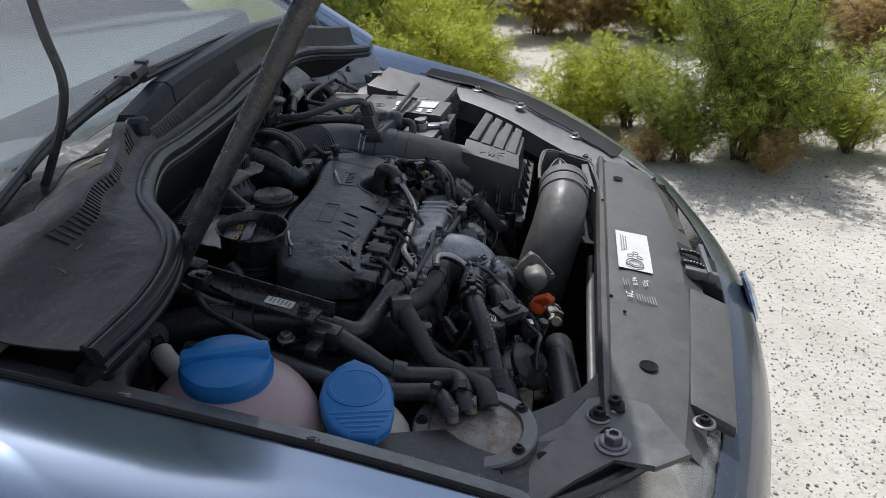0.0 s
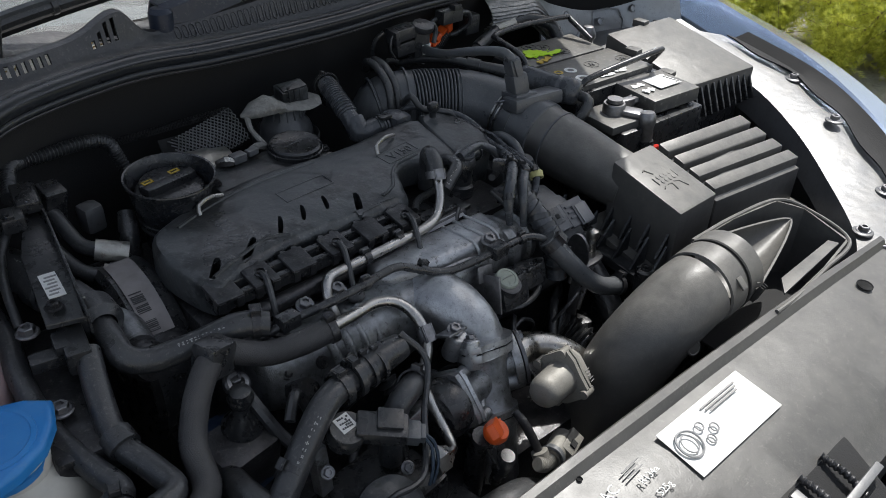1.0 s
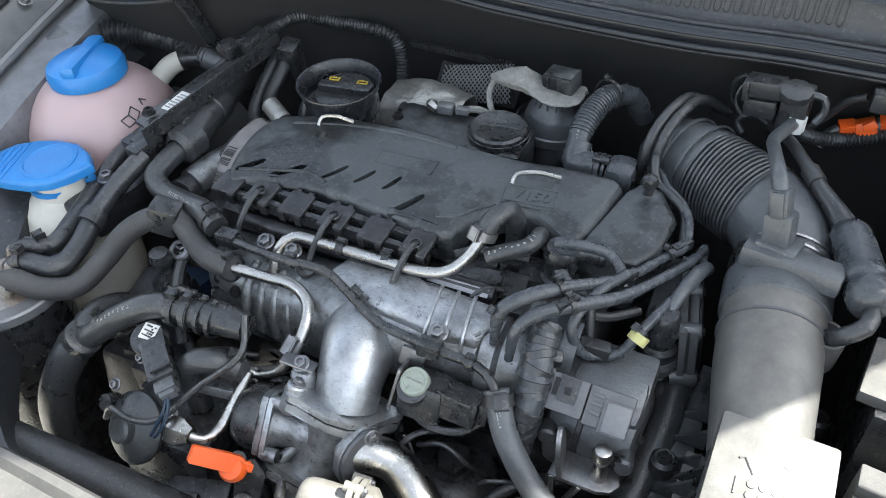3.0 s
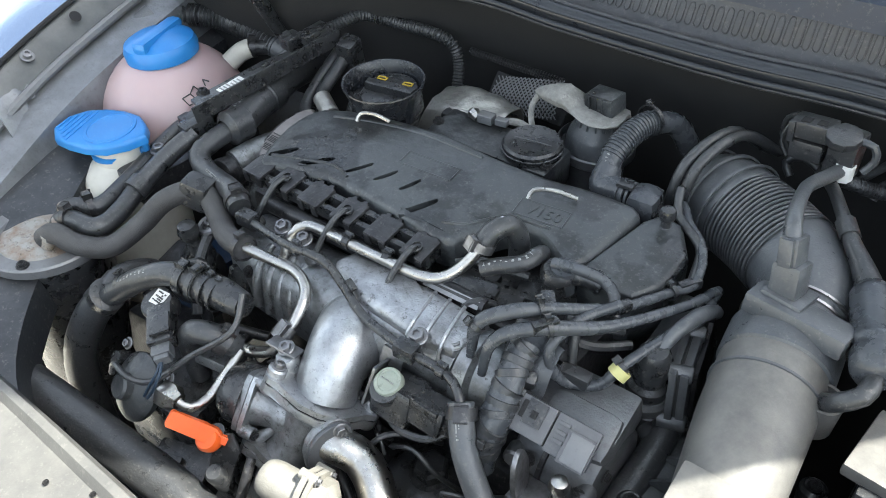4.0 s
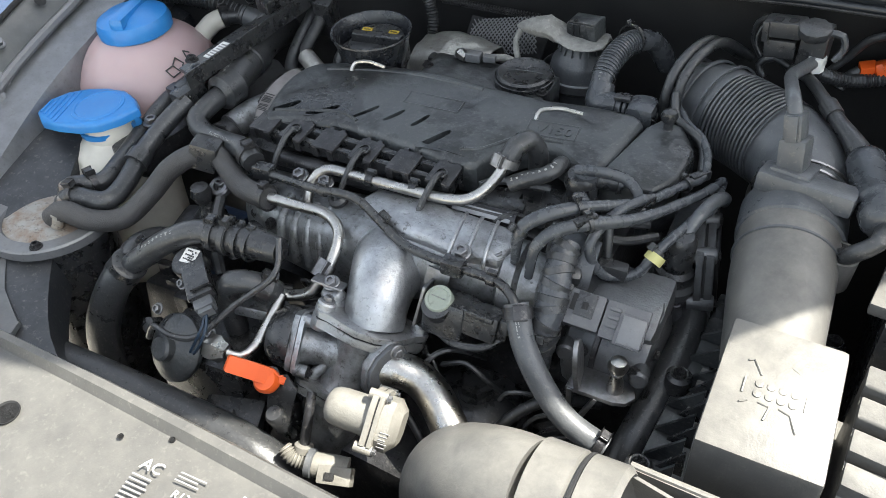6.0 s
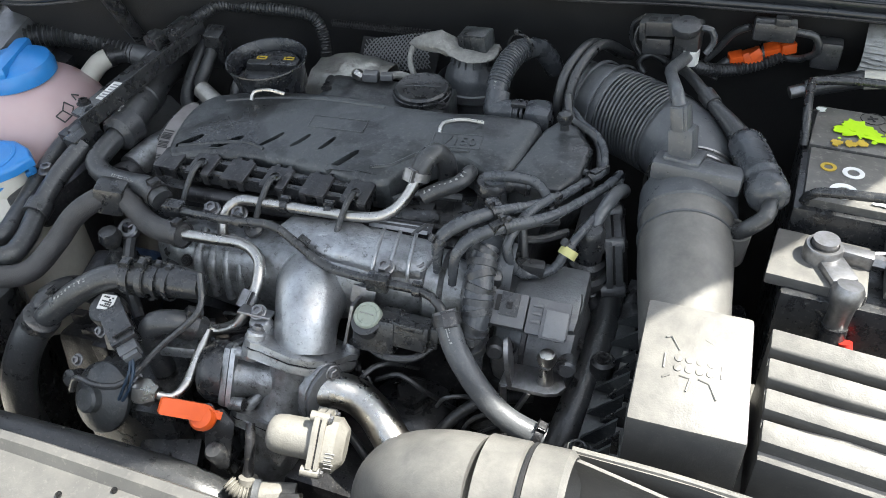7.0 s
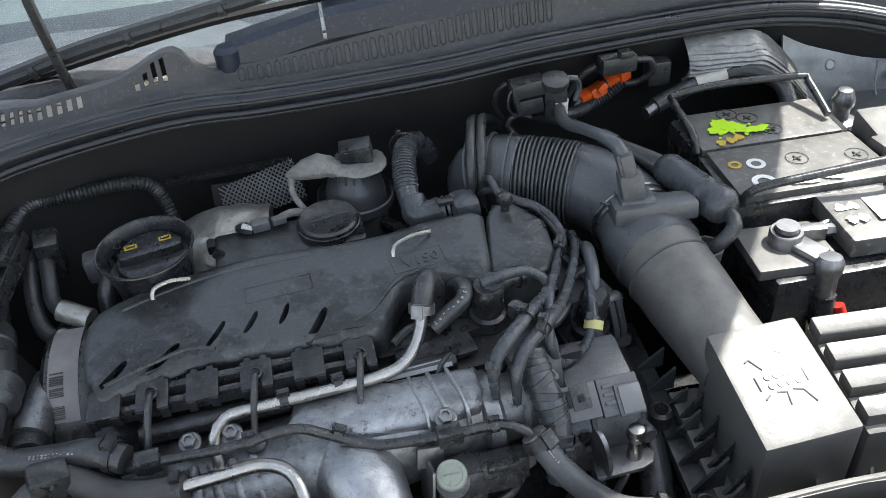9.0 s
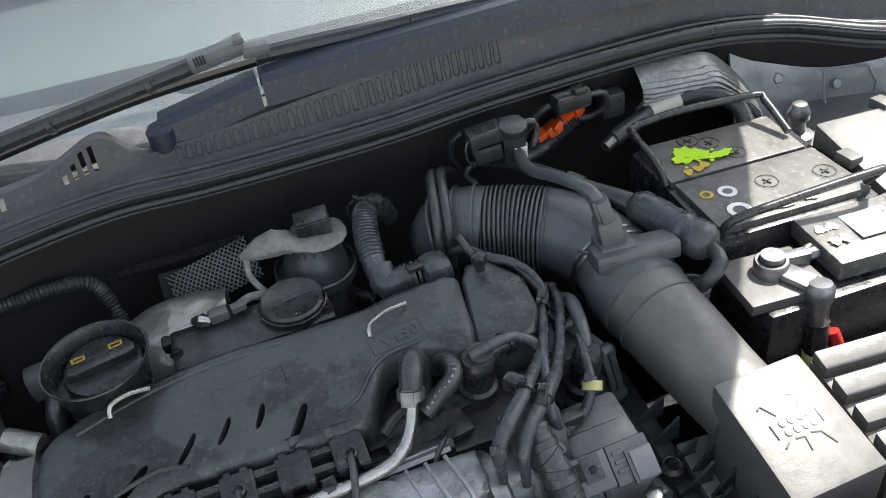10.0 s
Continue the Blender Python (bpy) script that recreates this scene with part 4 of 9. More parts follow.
# injector wiring rail with clips
bm = B()
box(bm, (-0.248, 0.2415, 0.957), (0.232, 0.007, 0.014), (0, 0, 1.5), 0.002)
box(bm, (-0.248, 0.2560, 0.960), (0.232, 0.008, 0.014), (0, 0, 1.5), 0.002)
box(bm, (-0.248, 0.2490, 0.950), (0.228, 0.012, 0.008), (0, 0, 1.5), 0.001)
wrail = part("wiring_rail", bm, PLASTIC, engine, "black injector wiring rail with square clips")
for k, x in enumerate((-0.352, -0.314, -0.274, -0.230, -0.187, -0.144)):
    y = 0.2485 + 0.02 * (x + 0.2)
    cm = pose(x, y, 0.9655, 8, 0, 1.5)
    notch = k in (1, 3, 5)
    poly = [(-0.013, -0.016), (-0.004, -0.016), (-0.004, -0.006), (0.0, -0.002), (0.004, -0.006), (0.004, -0.016), (0.013, -0.016), (0.013, 0.012), (0.009, 0.012), (0.009, 0.016), (0.004, 0.016), (0.004, 0.012), (-0.004, 0.012), (-0.004, 0.016), (-0.009, 0.016), (-0.009, 0.012), (-0.013, 0.012)]
    if not notch:
        poly = [(-0.013, -0.016), (0.013, -0.016)] + poly[7:]
    bm = prism(B(), poly, cm, 0.0035, 0.0006)
    box(bm, cm @ V(-0.009, -0.016, -0.004), (0.007, 0.002, 0.012), (8, 0, 1.5), 0.0005)
    box(bm, cm @ V(0.009, -0.016, -0.004), (0.007, 0.002, 0.012), (8, 0, 1.5), 0.0005)
    part("rail_clip", bm, DARKMETAL, wrail)
for x in (-0.314, -0.230, -0.144):
    part("glow_plug_lead", tube(B(), [(x, 0.2455, 0.965), (x, 0.240, 0.9715), (x - 0.001, 0.230, 0.9700), (x - 0.004, 0.218, 0.958), (x - 0.007, 0.208, 0.942), (x - 0.008, 0.204, 0.932)], 0.0030, 8, 0.004), RUBBER, wrail)
    part("grommet", lathe(B(), (x - 0.008, 0.205, 0.930), (0, -0.3, 1), [(0.006, 0), (0.0095, 0.002), (0.0095, 0.006), (0.006, 0.009), (0.004, 0.006)], 18), RUBBER, wrail)
    part("lead_ring", lathe(B(), (x, 0.2435, 0.9695), (0, -0.2, 1), [(0.0045, 0), (0.0058, 0.0005), (0.0058, 0.002), (0.0045, 0.0026)], 16, close=False), PLASTIC, wrail)
# fuel pipe
fuel = part("fuel_pipe", tube(B(), [(-0.268, 0.190, 0.925), (-0.268, 0.205, 0.946), (-0.258, 0.216, 0.955), (-0.238, 0.220, 0.955), (-0.195, 0.223, 0.955), (-0.131, 0.227, 0.957), (-0.108, 0.234, 0.961), (-0.095, 0.245, 0.972), (-0.088, 0.257, 0.985), (-0.086, 0.262, 0.992)], 0.0052, 12), STEEL, engine, "bent bright steel fuel pipe")
hose(engine, [(-0.087, 0.261, 0.986), (-0.083, 0.270, 1.000), (-0.077, 0.286, 1.002), (-0.071, 0.294, 0.985), (-0.071, 0.296, 0.955)], 0.0095, name="fuel_hose")
clamp(engine, (-0.0865, 0.2625, 0.990), (0.2, 0.5, 1), 0.0095, 0.008, BOLT)
hose(engine, [(-0.080, 0.255, 0.972), (-0.066, 0.261, 0.979), (-0.050, 0.270, 0.984), (-0.046, 0.288, 0.984), (-0.052, 0.303, 0.972)], 0.0075, name="fuel_hose")

# intake manifold, elbow and throttle body
MANI = material("stained_casting", (0.42, 0.43, 0.45), 0.40, 0.75, second=(0.13, 0.13, 0.128), scale=22, fine=700, bump=0.55, amount=0.75, rough_var=0.14, speck=0.75, speck_scale=130, speck_colour=(0.09, 0.088, 0.085), wave=0.003, wave_scale=60)
ELBOW = material("elbow_casting", (0.46, 0.47, 0.485), 0.36, 0.85, second=(0.28, 0.285, 0.29), scale=34, fine=900, bump=0.35, amount=0.9, rough_var=0.1, speck=0.5, speck_scale=220, speck_colour=(0.16, 0.16, 0.16), wave=0.002, wave_scale=50)


def casting_z(x, y):
    """Height of the manifold's upper face."""
    return 0.939 + 0.07 * y + 0.035 * x


bm = loft(B(), [(-0.352, 0.216, 0.885, 0.024, 0.026), (-0.345, 0.214, 0.885, 0.032, 0.034), (-0.31, 0.208, 0.885, 0.037, 0.040), (-0.25, 0.204, 0.886, 0.040, 0.042), (-0.20, 0.204, 0.890, 0.041, 0.043),
                (-0.165, 0.205, 0.896, 0.040, 0.042), (-0.12, 0.207, 0.905, 0.038, 0.036), (-0.075, 0.208, 0.908, 0.035, 0.033), (-0.055, 0.208, 0.908, 0.032, 0.031)], 36, 3.0)
manifold = part("intake_manifold", bm, GRIMY, engine, "grimy cast aluminium intake manifold", 40)
bm = prism(B(), [(-0.212, 0.208), (-0.20, 0.196), (-0.16, 0.184), (-0.09, 0.180), (-0.056, 0.186), (-0.048, 0.20), (-0.05, 0.228), (-0.120, 0.232), (-0.130, 0.222), (-0.143, 0.214), (-0.156, 0.222), (-0.166, 0.232), (-0.205, 0.230)], Matrix.Translation((0, 0, 0.924)) @ pose(0, 0, 0, 4, -2, 0), 0.015, 0.011, 5)
part("manifold_top", bm, MANI, manifold, "pale cast upper face")
part("scallop_shadow", lathe(B(), (-0.143, 0.222, 0.934), (0, -0.2, 1), [(0, 0), (0.011, 0), (0.0115, 0.004), (0.010, 0.006), (0.009, 0.002)], 22), RUBBER, manifold)
for x0, y0, x1, y1 in ((-0.108, 0.226, -0.100, 0.186), (-0.092, 0.226, -0.084, 0.186), (-0.076, 0.226, -0.068, 0.190)):
    part("cast_rib", tube(B(), [(x0, y0, casting_z(x0, y0) - 0.0012), ((x0 + x1) / 2, (y0 + y1) / 2, casting_z((x0 + x1) / 2, (y0 + y1) / 2) + 0.0002), (x1, y1, casting_z(x1, y1) - 0.0005), (x1 + 0.001, y1 - 0.010, casting_z(x1, y1) - 0.010), (x1 + 0.001, y1 - 0.011, casting_z(x1, y1) - 0.022)], 0.0019, 8), ALU, manifold)
for q in ((-0.196, 0.214, 0.938), (-0.060, 0.193, 0.943)):
    bolt(engine, q, 0.0048, (0, -0.1, 1))
for x in (-0.290, -0.274, -0.258, -0.242):
    part("cast_rib", tube(B(), [(x, 0.196, 0.926), (x + 0.003, 0.181, 0.921), (x + 0.005, 0.168, 0.906), (x + 0.006, 0.164, 0.875)], 0.0048, 10), GRIMY, manifold)
part("manifold_end", lathe(B(), (-0.058, 0.206, 0.910), (1, 0.1, 0), [(0.030, 0), (0.036, 0.004), (0.036, 0.016), (0.030, 0.020), (0.028, 0.036), (0.032, 0.04), (0.032, 0.048), (0, 0.05)], 28), GRIMY, manifold)
part("intake_elbow", tube(B(), [(-0.170, 0.205, 0.890), (-0.164, 0.182, 0.902), (-0.156, 0.158, 0.905), (-0.150, 0.136, 0.897), (-0.147, 0.122, 0.880)], [0.036, 0.037, 0.033, 0.029, 0.0275], 36), ELBOW, manifold, "smooth silver intake elbow")
ax = V(-0.187, -0.436, -0.88).normalized()
lx = V(0.76, 0.51, -0.41)
lx = (lx - ax * lx.dot(ax)).normalized()
ly = ax.cross(lx)


def plate_pose(at):
    m = Matrix.Identity(4)
    for i, c in enumerate((lx, ly, ax)):
        m.col[i][:3] = c
    m.col[3][:3] = at
    return m


EAR = [(-0.052, -0.006), (-0.049, -0.010), (-0.040, -0.012), (-0.032, -0.019), (-0.018, -0.029), (0.0, -0.0325), (0.018, -0.029), (0.032, -0.019), (0.040, -0.012), (0.049, -0.010), (0.052, -0.006), (0.052, 0.006), (0.049, 0.010), (0.040, 0.012), (0.032, 0.019), (0.018, 0.029), (0.0, 0.0325), (-0.018, 0.029), (-0.032, 0.019), (-0.040, 0.012), (-0.049, 0.010), (-0.052, 0.006)]
C0 = V(-0.147, 0.120, 0.884)
throttle = part("throttle_body", prism(B(), EAR, plate_pose(C0 - ax * 0.004), 0.006, 0.0012), ALU, engine, "grey cast throttle body with bolted flanges")
part("gasket", prism(B(), [(x * 0.97, y * 0.97) for x, y in EAR], plate_pose(C0 + ax * 0.002), 0.0014, 0), FELT_AND_SHADE, throttle)
part("mating_flange", prism(B(), EAR, plate_pose(C0 + ax * 0.0034), 0.008, 0.0015), ALU, throttle)
for sx in (-1, 1):
    part("ear_boss", lathe(B(), C0 + lx * sx * 0.044 - ax * 0.011, ax, [(0, 0), (0.007, 0), (0.0085, 0.0015), (0.0085, 0.026), (0.007, 0.028), (0, 0.028)], 20), ALU, throttle)
    bolt(throttle, C0 + lx * sx * 0.044 - ax * 0.011, 0.0044, -ax, sx > 0)
part("housing", tube(B(), [C0 + ax * 0.008, C0 + ax * 0.022, C0 + ax * 0.045, C0 + ax * 0.062, C0 + ax * 0.072], [0.0285, 0.0245, 0.0235, 0.025, 0.029], 32), GRIMY, throttle)
LOW = [(x * 0.92, y * 0.95) for x, y in EAR]
part("lower_flange", prism(B(), LOW, plate_pose(C0 + ax * 0.068), 0.006, 0.0014), GRIMY, throttle)
part("gasket", prism(B(), [(x * 0.97, y * 0.97) for x, y in LOW], plate_pose(C0 + ax * 0.074), 0.0012, 0), FELT_AND_SHADE, throttle)
part("lower_plate", prism(B(), LOW, plate_pose(C0 + ax * 0.0752), 0.007, 0.0014), GRIMY, throttle)
for sx in (-1, 1):
    bolt(throttle, C0 + lx * sx * 0.041 + ax * 0.068, 0.0044, -ax, True)
    part("flange_web", tube(B(), [C0 + lx * sx * 0.036 + ax * 0.068, C0 + lx * sx * 0.026 + ax * 0.052, C0 + lx * sx * 0.022 + ax * 0.036], [0.006, 0.0045, 0.003], 10), GRIMY, throttle)
part("lower_neck", tube(B(), [C0 + ax * 0.08, C0 + ax * 0.10, C0 + ax * 0.14], [0.029, 0.025, 0.024], 24), GRIMY, throttle)
# square side plate with the motor behind it
sn = V(-0.97, -0.22, 0.08).normalized()
su = (V(0, -0.62, -0.78) - sn * V(0, -0.62, -0.78).dot(sn)).normalized()
side_m = Matrix.Identity(4)
for i, c in enumerate((su, sn.cross(su), sn)):
    side_m.col[i][:3] = c
side_m.col[3][:3] = V(-0.201, 0.095, 0.856)
SQUARE = [(-0.030, -0.020), (-0.027, -0.027), (-0.020, -0.029), (0.018, -0.027), (0.026, -0.026), (0.030, -0.019), (0.029, 0.018), (0.026, 0.026), (0.018, 0.028), (-0.019, 0.027), (-0.027, 0.025), (-0.030, 0.018)]
part("side_flange", prism(B(), SQUARE, side_m, 0.005, 0.0012), ALU, throttle)
part("cover_plate", prism(B(), [(x * 0.97, y * 0.97) for x, y in SQUARE], side_m @ pose(0, 0, 0.0055), 0.006, 0.0015), GRIMY, throttle)
part("side_neck", lathe(B(), side_m @ V(0, 0, 0.001), -sn, [(0.024, 0), (0.021, 0.005), (0.019, 0.018), (0.021, 0.034), (0.018, 0.04)], 26), GRIMY, throttle)
for u, v in ((-0.024, -0.022), (0.024, -0.021), (0.023, 0.021), (-0.023, 0.020)):
    part("side_boss", lathe(B(), side_m @ V(u, v, -0.010), sn, [(0, 0), (0.0062, 0), (0.0062, 0.012), (0, 0.013)], 14), GRIMY, throttle)
    bolt(throttle, side_m @ V(u, v, -0.010), 0.0034, -sn, True)
part("motor_cover", lathe(B(), side_m @ V(0, 0, 0.011), sn, [(0.029, 0), (0.030, 0.004), (0.029, 0.016), (0.024, 0.024), (0.012, 0.027), (0, 0.027)], 32), PLASTIC, throttle, "black motor cover")
# oval pipe flange carried on two round bosses
pn = V(0.86, -0.42, 0.18).normalized()
pv = (V(0, -0.6, -0.8) - pn * V(0, -0.6, -0.8).dot(pn)).normalized()
om = Matrix.Identity(4)
for i, c in enumerate((pv, pn.cross(pv), pn)):
    om.col[i][:3] = c
om.col[3][:3] = V(-0.124, 0.098, 0.860)
DIAMOND = [(-0.029, -0.004), (-0.025, -0.010), (-0.012, -0.018), (0.0, -0.0205), (0.012, -0.018), (0.025, -0.010), (0.029, -0.004), (0.029, 0.006), (0.024, 0.011), (0.012, 0.018), (0.0, 0.0205), (-0.012, 0.018), (-0.024, 0.011), (-0.029, 0.006)]
part("pipe_flange", prism(B(), DIAMOND, om, 0.009, 0.002), GRIMY, throttle)
part("flange_face", prism(B(), [(x * 0.95, y * 0.95) for x, y in DIAMOND], om @ pose(0, 0, 0.0100), 0.004, 0.001), PUMPM, throttle)
for sy in (-1, 1):
    part("flange_lug", lathe(B(), om @ V(sy * 0.0205, 0, 0.002), -pn, [(0.0095, 0), (0.0095, 0.030), (0.0075, 0.034), (0, 0.036)], 20), GRIMY, throttle)
    bolt(throttle, om @ V(sy * 0.0215, 0, 0.013), 0.0048, pn, sy > 0)
part("flange_boss", tube(B(), [om @ V(0, 0, 0.002), om @ V(0, 0.002, -0.020), om @ V(0, 0.006, -0.034)], [0.0165, 0.017, 0.018], 22), GRIMY, throttle)
# clip holding the small steel pipe to the elbow
bm = B()
box(bm, (-0.188, 0.119, 0.916), (0.030, 0.017, 0.0025), (-22, 12, 12), 0.0008)
part("clip_plate", bm, BOLT, throttle)
clamp(throttle, (-0.2055, 0.136, 0.9095), (0.15, 0.75, 0.6), 0.0056, 0.012, BOLT, "pipe_clip")
part("elbow_lug", lathe(B(), (-0.183, 0.122, 0.885), (0, -0.3, 1), [(0.011, 0), (0.010, 0.026), (0.008, 0.029), (0, 0.029)], 18), ALU, throttle)
# exhaust return pipe and the small valve in the sun in front of it
part("return_pipe", tube(B(), [(-0.122, 0.098, 0.861), (-0.107, 0.102, 0.861), (-0.092, 0.106, 0.855), (-0.072, 0.100, 0.849), (-0.056, 0.090, 0.841), (-0.042, 0.081, 0.829), (-0.028, 0.073, 0.811), (-0.016, 0.067, 0.785)], 0.0163, 26), STEEL, engine, "shiny bent steel exhaust return pipe")
va = V(0.95, 0.20, -0.14).normalized()
vu = (V(-0.1, -0.70, -0.70) - va * V(-0.1, -0.70, -0.70).dot(va)).normalized()
vm = Matrix.Identity(4)
for i, c in enumerate((vu, va.cross(vu), va)):
    vm.col[i][:3] = c
vm.col[3][:3] = V(-0.100, 0.050, 0.857)
valve = part("return_valve", lathe(B(), vm @ V(0, 0, -0.042), va, [(0, -0.001), (0.009, 0.0), (0.0135, 0.0025), (0.0158, 0.007), (0.0168, 0.014), (0.0172, 0.036), (0.0185, 0.041)], 36), CASTDUST, engine, "dusty cast valve housing in the sun")
PLATE = [(-0.0265, -0.012), (-0.023, -0.021), (-0.012, -0.0235), (0.004, -0.0225), (0.019, -0.023), (0.026, -0.015), (0.0265, 0.006), (0.022, 0.018), (0.010, 0.0235), (-0.010, 0.0235), (-0.022, 0.019), (-0.0265, 0.006)]
part("valve_plate", prism(B(), PLATE, vm @ pose(0, 0, -0.002), 0.005, 0.0012), CASTDUST, valve)
part("gasket", prism(B(), [(x * 0.96, y * 0.96) for x, y in PLATE], vm @ pose(0, 0, 0.003), 0.0015, 0), FELT_AND_SHADE, valve)
part("cap_rim", prism(B(), PLATE, vm @ pose(0, 0, 0.0045), 0.004, 0.001), CASTDUST, valve)
part("valve_cap", prism(B(), [(-0.021, -0.014), (-0.012, -0.0205), (0.012, -0.0205), (0.022, -0.012), (0.021, 0.010), (0.010, 0.0205), (-0.011, 0.0205), (-0.021, 0.011)], vm @ pose(0, 0, 0.0083), 0.017, 0.0075, 1), CASTDUST, valve, "faceted dusty plastic cap")
for q in ((-0.023, -0.016), (0.022, -0.018), (0.021, 0.015), (-0.021, 0.016)):
    bm = lathe(B(), vm @ V(*q, -0.006), va, [(0.0045, 0), (0.0045, 0.015), (0.0035, 0.0165), (0, 0.0165)], 14)
    part("screw_boss", bm, CASTDUST, valve)
    bolt(valve, vm @ V(*q, 0.0095), 0.003, va)
for k in range(5):
    part("cap_print", tube(B(), [vm @ V(0.004 + 0.003 * k, -0.0212, 0.012), vm @ V(0.004 + 0.003 * k, -0.0208, 0.012 + 0.008 - 0.001 * (k % 3))], 0.0004, 5, 0.05), GREYINK, valve)
part("bracket_arm", tube(B(), [(-0.166, 0.050, 0.852), (-0.163, 0.042, 0.845), (-0.160, 0.030, 0.830), (-0.158, 0.020, 0.815)], [0.0042, 0.0046, 0.0046, 0.0044], 12), DARKMETAL, valve)
part("arm_foot", lathe(B(), (-0.158, 0.021, 0.818), (0.05, -0.5, -0.85), [(0.0062, 0), (0.0085, 0.001), (0.0085, 0.007), (0, 0.008)], 16), CASTDUST, valve)
# sunlit plug under the valve
bm = B()
tube(bm, [(-0.150, 0.012, 0.808), (-0.135, 0.017, 0.806), (-0.116, 0.024, 0.803)], [0.0105, 0.012, 0.012], 18)
box(bm, (-0.121, 0.014, 0.806), (0.030, 0.016, 0.016), (35, 0, 20), 0.002)
plug = part("plug", bm, CASTDUST, valve, "dusty plug on a taped cable")
part("plug_collar", lathe(B(), (-0.147, 0.0125, 0.8085), (1, 0.3, -0.1), [(0.011, -0.003), (0.0128, -0.002), (0.0128, 0.003), (0.011, 0.004)], 20, close=False), GREYRUB, valve)
bm = B()
box(bm, (-0.122, 0.0075, 0.8125), (0.008, 0.006, 0.003), (35, 0, 20), 0)
part("plug_window", bm, FELT_AND_SHADE, valve)
part("plug_sleeve", tube(B(), [(-0.152, 0.011, 0.808), (-0.163, 0.008, 0.812), (-0.172, 0.010, 0.818)], 0.0065, 12, rib=0.002, pitch=0.003), CASTDUST, valve)
part("ring_screw", lathe(B(), (-0.201, 0.032, 0.768), (0.1, -0.6, 0.8), [(0.0075, 0), (0.0075, 0.003), (0.006, 0.009), (0.003, 0.012), (0, 0.012)], 6), BOLT, valve)
# oil filter housing
filt = part("oil_filter_housing", lathe(B(), (-0.064, 0.165, 0.70), (0, -0.05, 1), [(0.047, 0), (0.047, 0.07), (0.044, 0.086), (0.03, 0.096), (0.018, 0.098), (0.018, 0.1), (0, 0.1)], 36), PLASTIC, engine, "black oil filter cap with a hexagon")
part("hexagon", lathe(B(), (-0.064, 0.163, 0.796), (0, -0.05, 1), [(0.017, 0), (0.017, 0.014), (0.014, 0.017), (0.0, 0.017)], 6), PLASTIC, filt)
for p, r in (((-0.255, 0.208, 0.944), 0.0062), ((-0.289, 0.211, 0.940), 0.0062), ((-0.086, 0.177, 0.948), 0.006), ((-0.185, 0.118, 0.9175), 0.0052), ((-0.378, 0.189, 0.914), 0.0065), ((0.077, 0.284, 0.875), 0.005)):
    bolt(engine, p, r, (0, -0.3, 1))
# solenoid with pale round cap
bm = B()
box(bm, (-0.084, 0.150, 0.900), (0.040, 0.034, 0.034), (-18, 0, 4), 0.006)
lathe(bm, (-0.090, 0.146, 0.903), (0, -0.45, 1), [(0.0135, 0), (0.0135, 0.016), (0.012, 0.0165)], 24)
sol = part("solenoid_valve", bm, PLASTIC, engine, "black solenoid valve with a pale green cap")
part("pale_cap", lathe(B(), (-0.090, 0.1465, 0.9135), (0, -0.45, 1), [(0.0118, 0), (0.0125, 0.0015), (0.0125, 0.0085), (0.0115, 0.010), (0.009, 0.0102), (0.0085, 0.0096), (0, 0.0096)], 28), BUTTON, sol, "pale green round cap with faint marks")
for dx in (-0.005, 0.0, 0.005):
    bm = B()
    box(bm, (-0.090 + dx, 0.1425 + 0.001 * dx, 0.9232), (0.0032, 0.0012, 0.0006), (-24, 0, 0), 0)
    part("print_bar", bm, GREYINK, sol)
bm = B()
box(bm, (-0.052, 0.152, 0.904), (0.034, 0.026, 0.024), (-20, 4, 4), 0.003)
box(bm, (-0.050, 0.146, 0.9165), (0.024, 0.012, 0.005), (-20, 4, 4), 0.0012)
box(bm, (-0.057, 0.1435, 0.9185), (0.008, 0.007, 0.004), (-20, 4, 4), 0.001)
box(bm, (-0.032, 0.156, 0.903), (0.010, 0.021, 0.019), (-20, 4, 4), 0.002)
part("plug", bm, PLASTIC, sol, "black two-pin plug with a latch")
bm = B()
box(bm, (-0.0545, 0.1425, 0.9193), (0.0045, 0.0045, 0.0012), (-20, 4, 4), 0)
part("latch_window", bm, FELT_AND_SHADE, sol)
bm = B()
box(bm, (-0.027, 0.158, 0.904), (0.012, 0.016, 0.014), (-20, 10, 30), 0.004)
part("taped_lead", bm, FOAM, sol, "frayed brown tape on the lead")
bm = B()
box(bm, (-0.108, 0.152, 0.905), (0.003, 0.036, 0.040), (-18, 10, 4), 0.001)
box(bm, (-0.103, 0.163, 0.922), (0.022, 0.003, 0.018), (-18, 10, 4), 0.001)
part("steel_bracket", bm, BOLT, sol)
part("lead", tube(B(), [(-0.03, 0.150, 0.898), (-0.045, 0.138, 0.888), (-0.07, 0.132, 0.886), (-0.092, 0.140, 0.884)], 0.0035, 8), RUBBER, sol)
# black vacuum pipe running across the manifold
vac = part("vacuum_pipe", tube(B(), [(-0.345, 0.200, 0.935), (-0.322, 0.194, 0.945), (-0.256, 0.184, 0.956), (-0.205, 0.186, 0.960), (-0.180, 0.183, 0.950), (-0.150, 0.175, 0.938), (-0.125, 0.170, 0.938), (-0.084, 0.164, 0.943), (-0.045, 0.164, 0.943), (-0.026, 0.156, 0.938), (-0.020, 0.150, 0.93)], 0.0042, 10), PLASTIC, engine, "thin black vacuum pipe")
for p in ((-0.318, 0.193, 0.948), (-0.086, 0.163, 0.944)):
    bm = B()
    box(bm, p, (0.020, 0.014, 0.014), (0, 0, 5), 0.002)
    part("pipe_clip", bm, PLASTIC, vac)

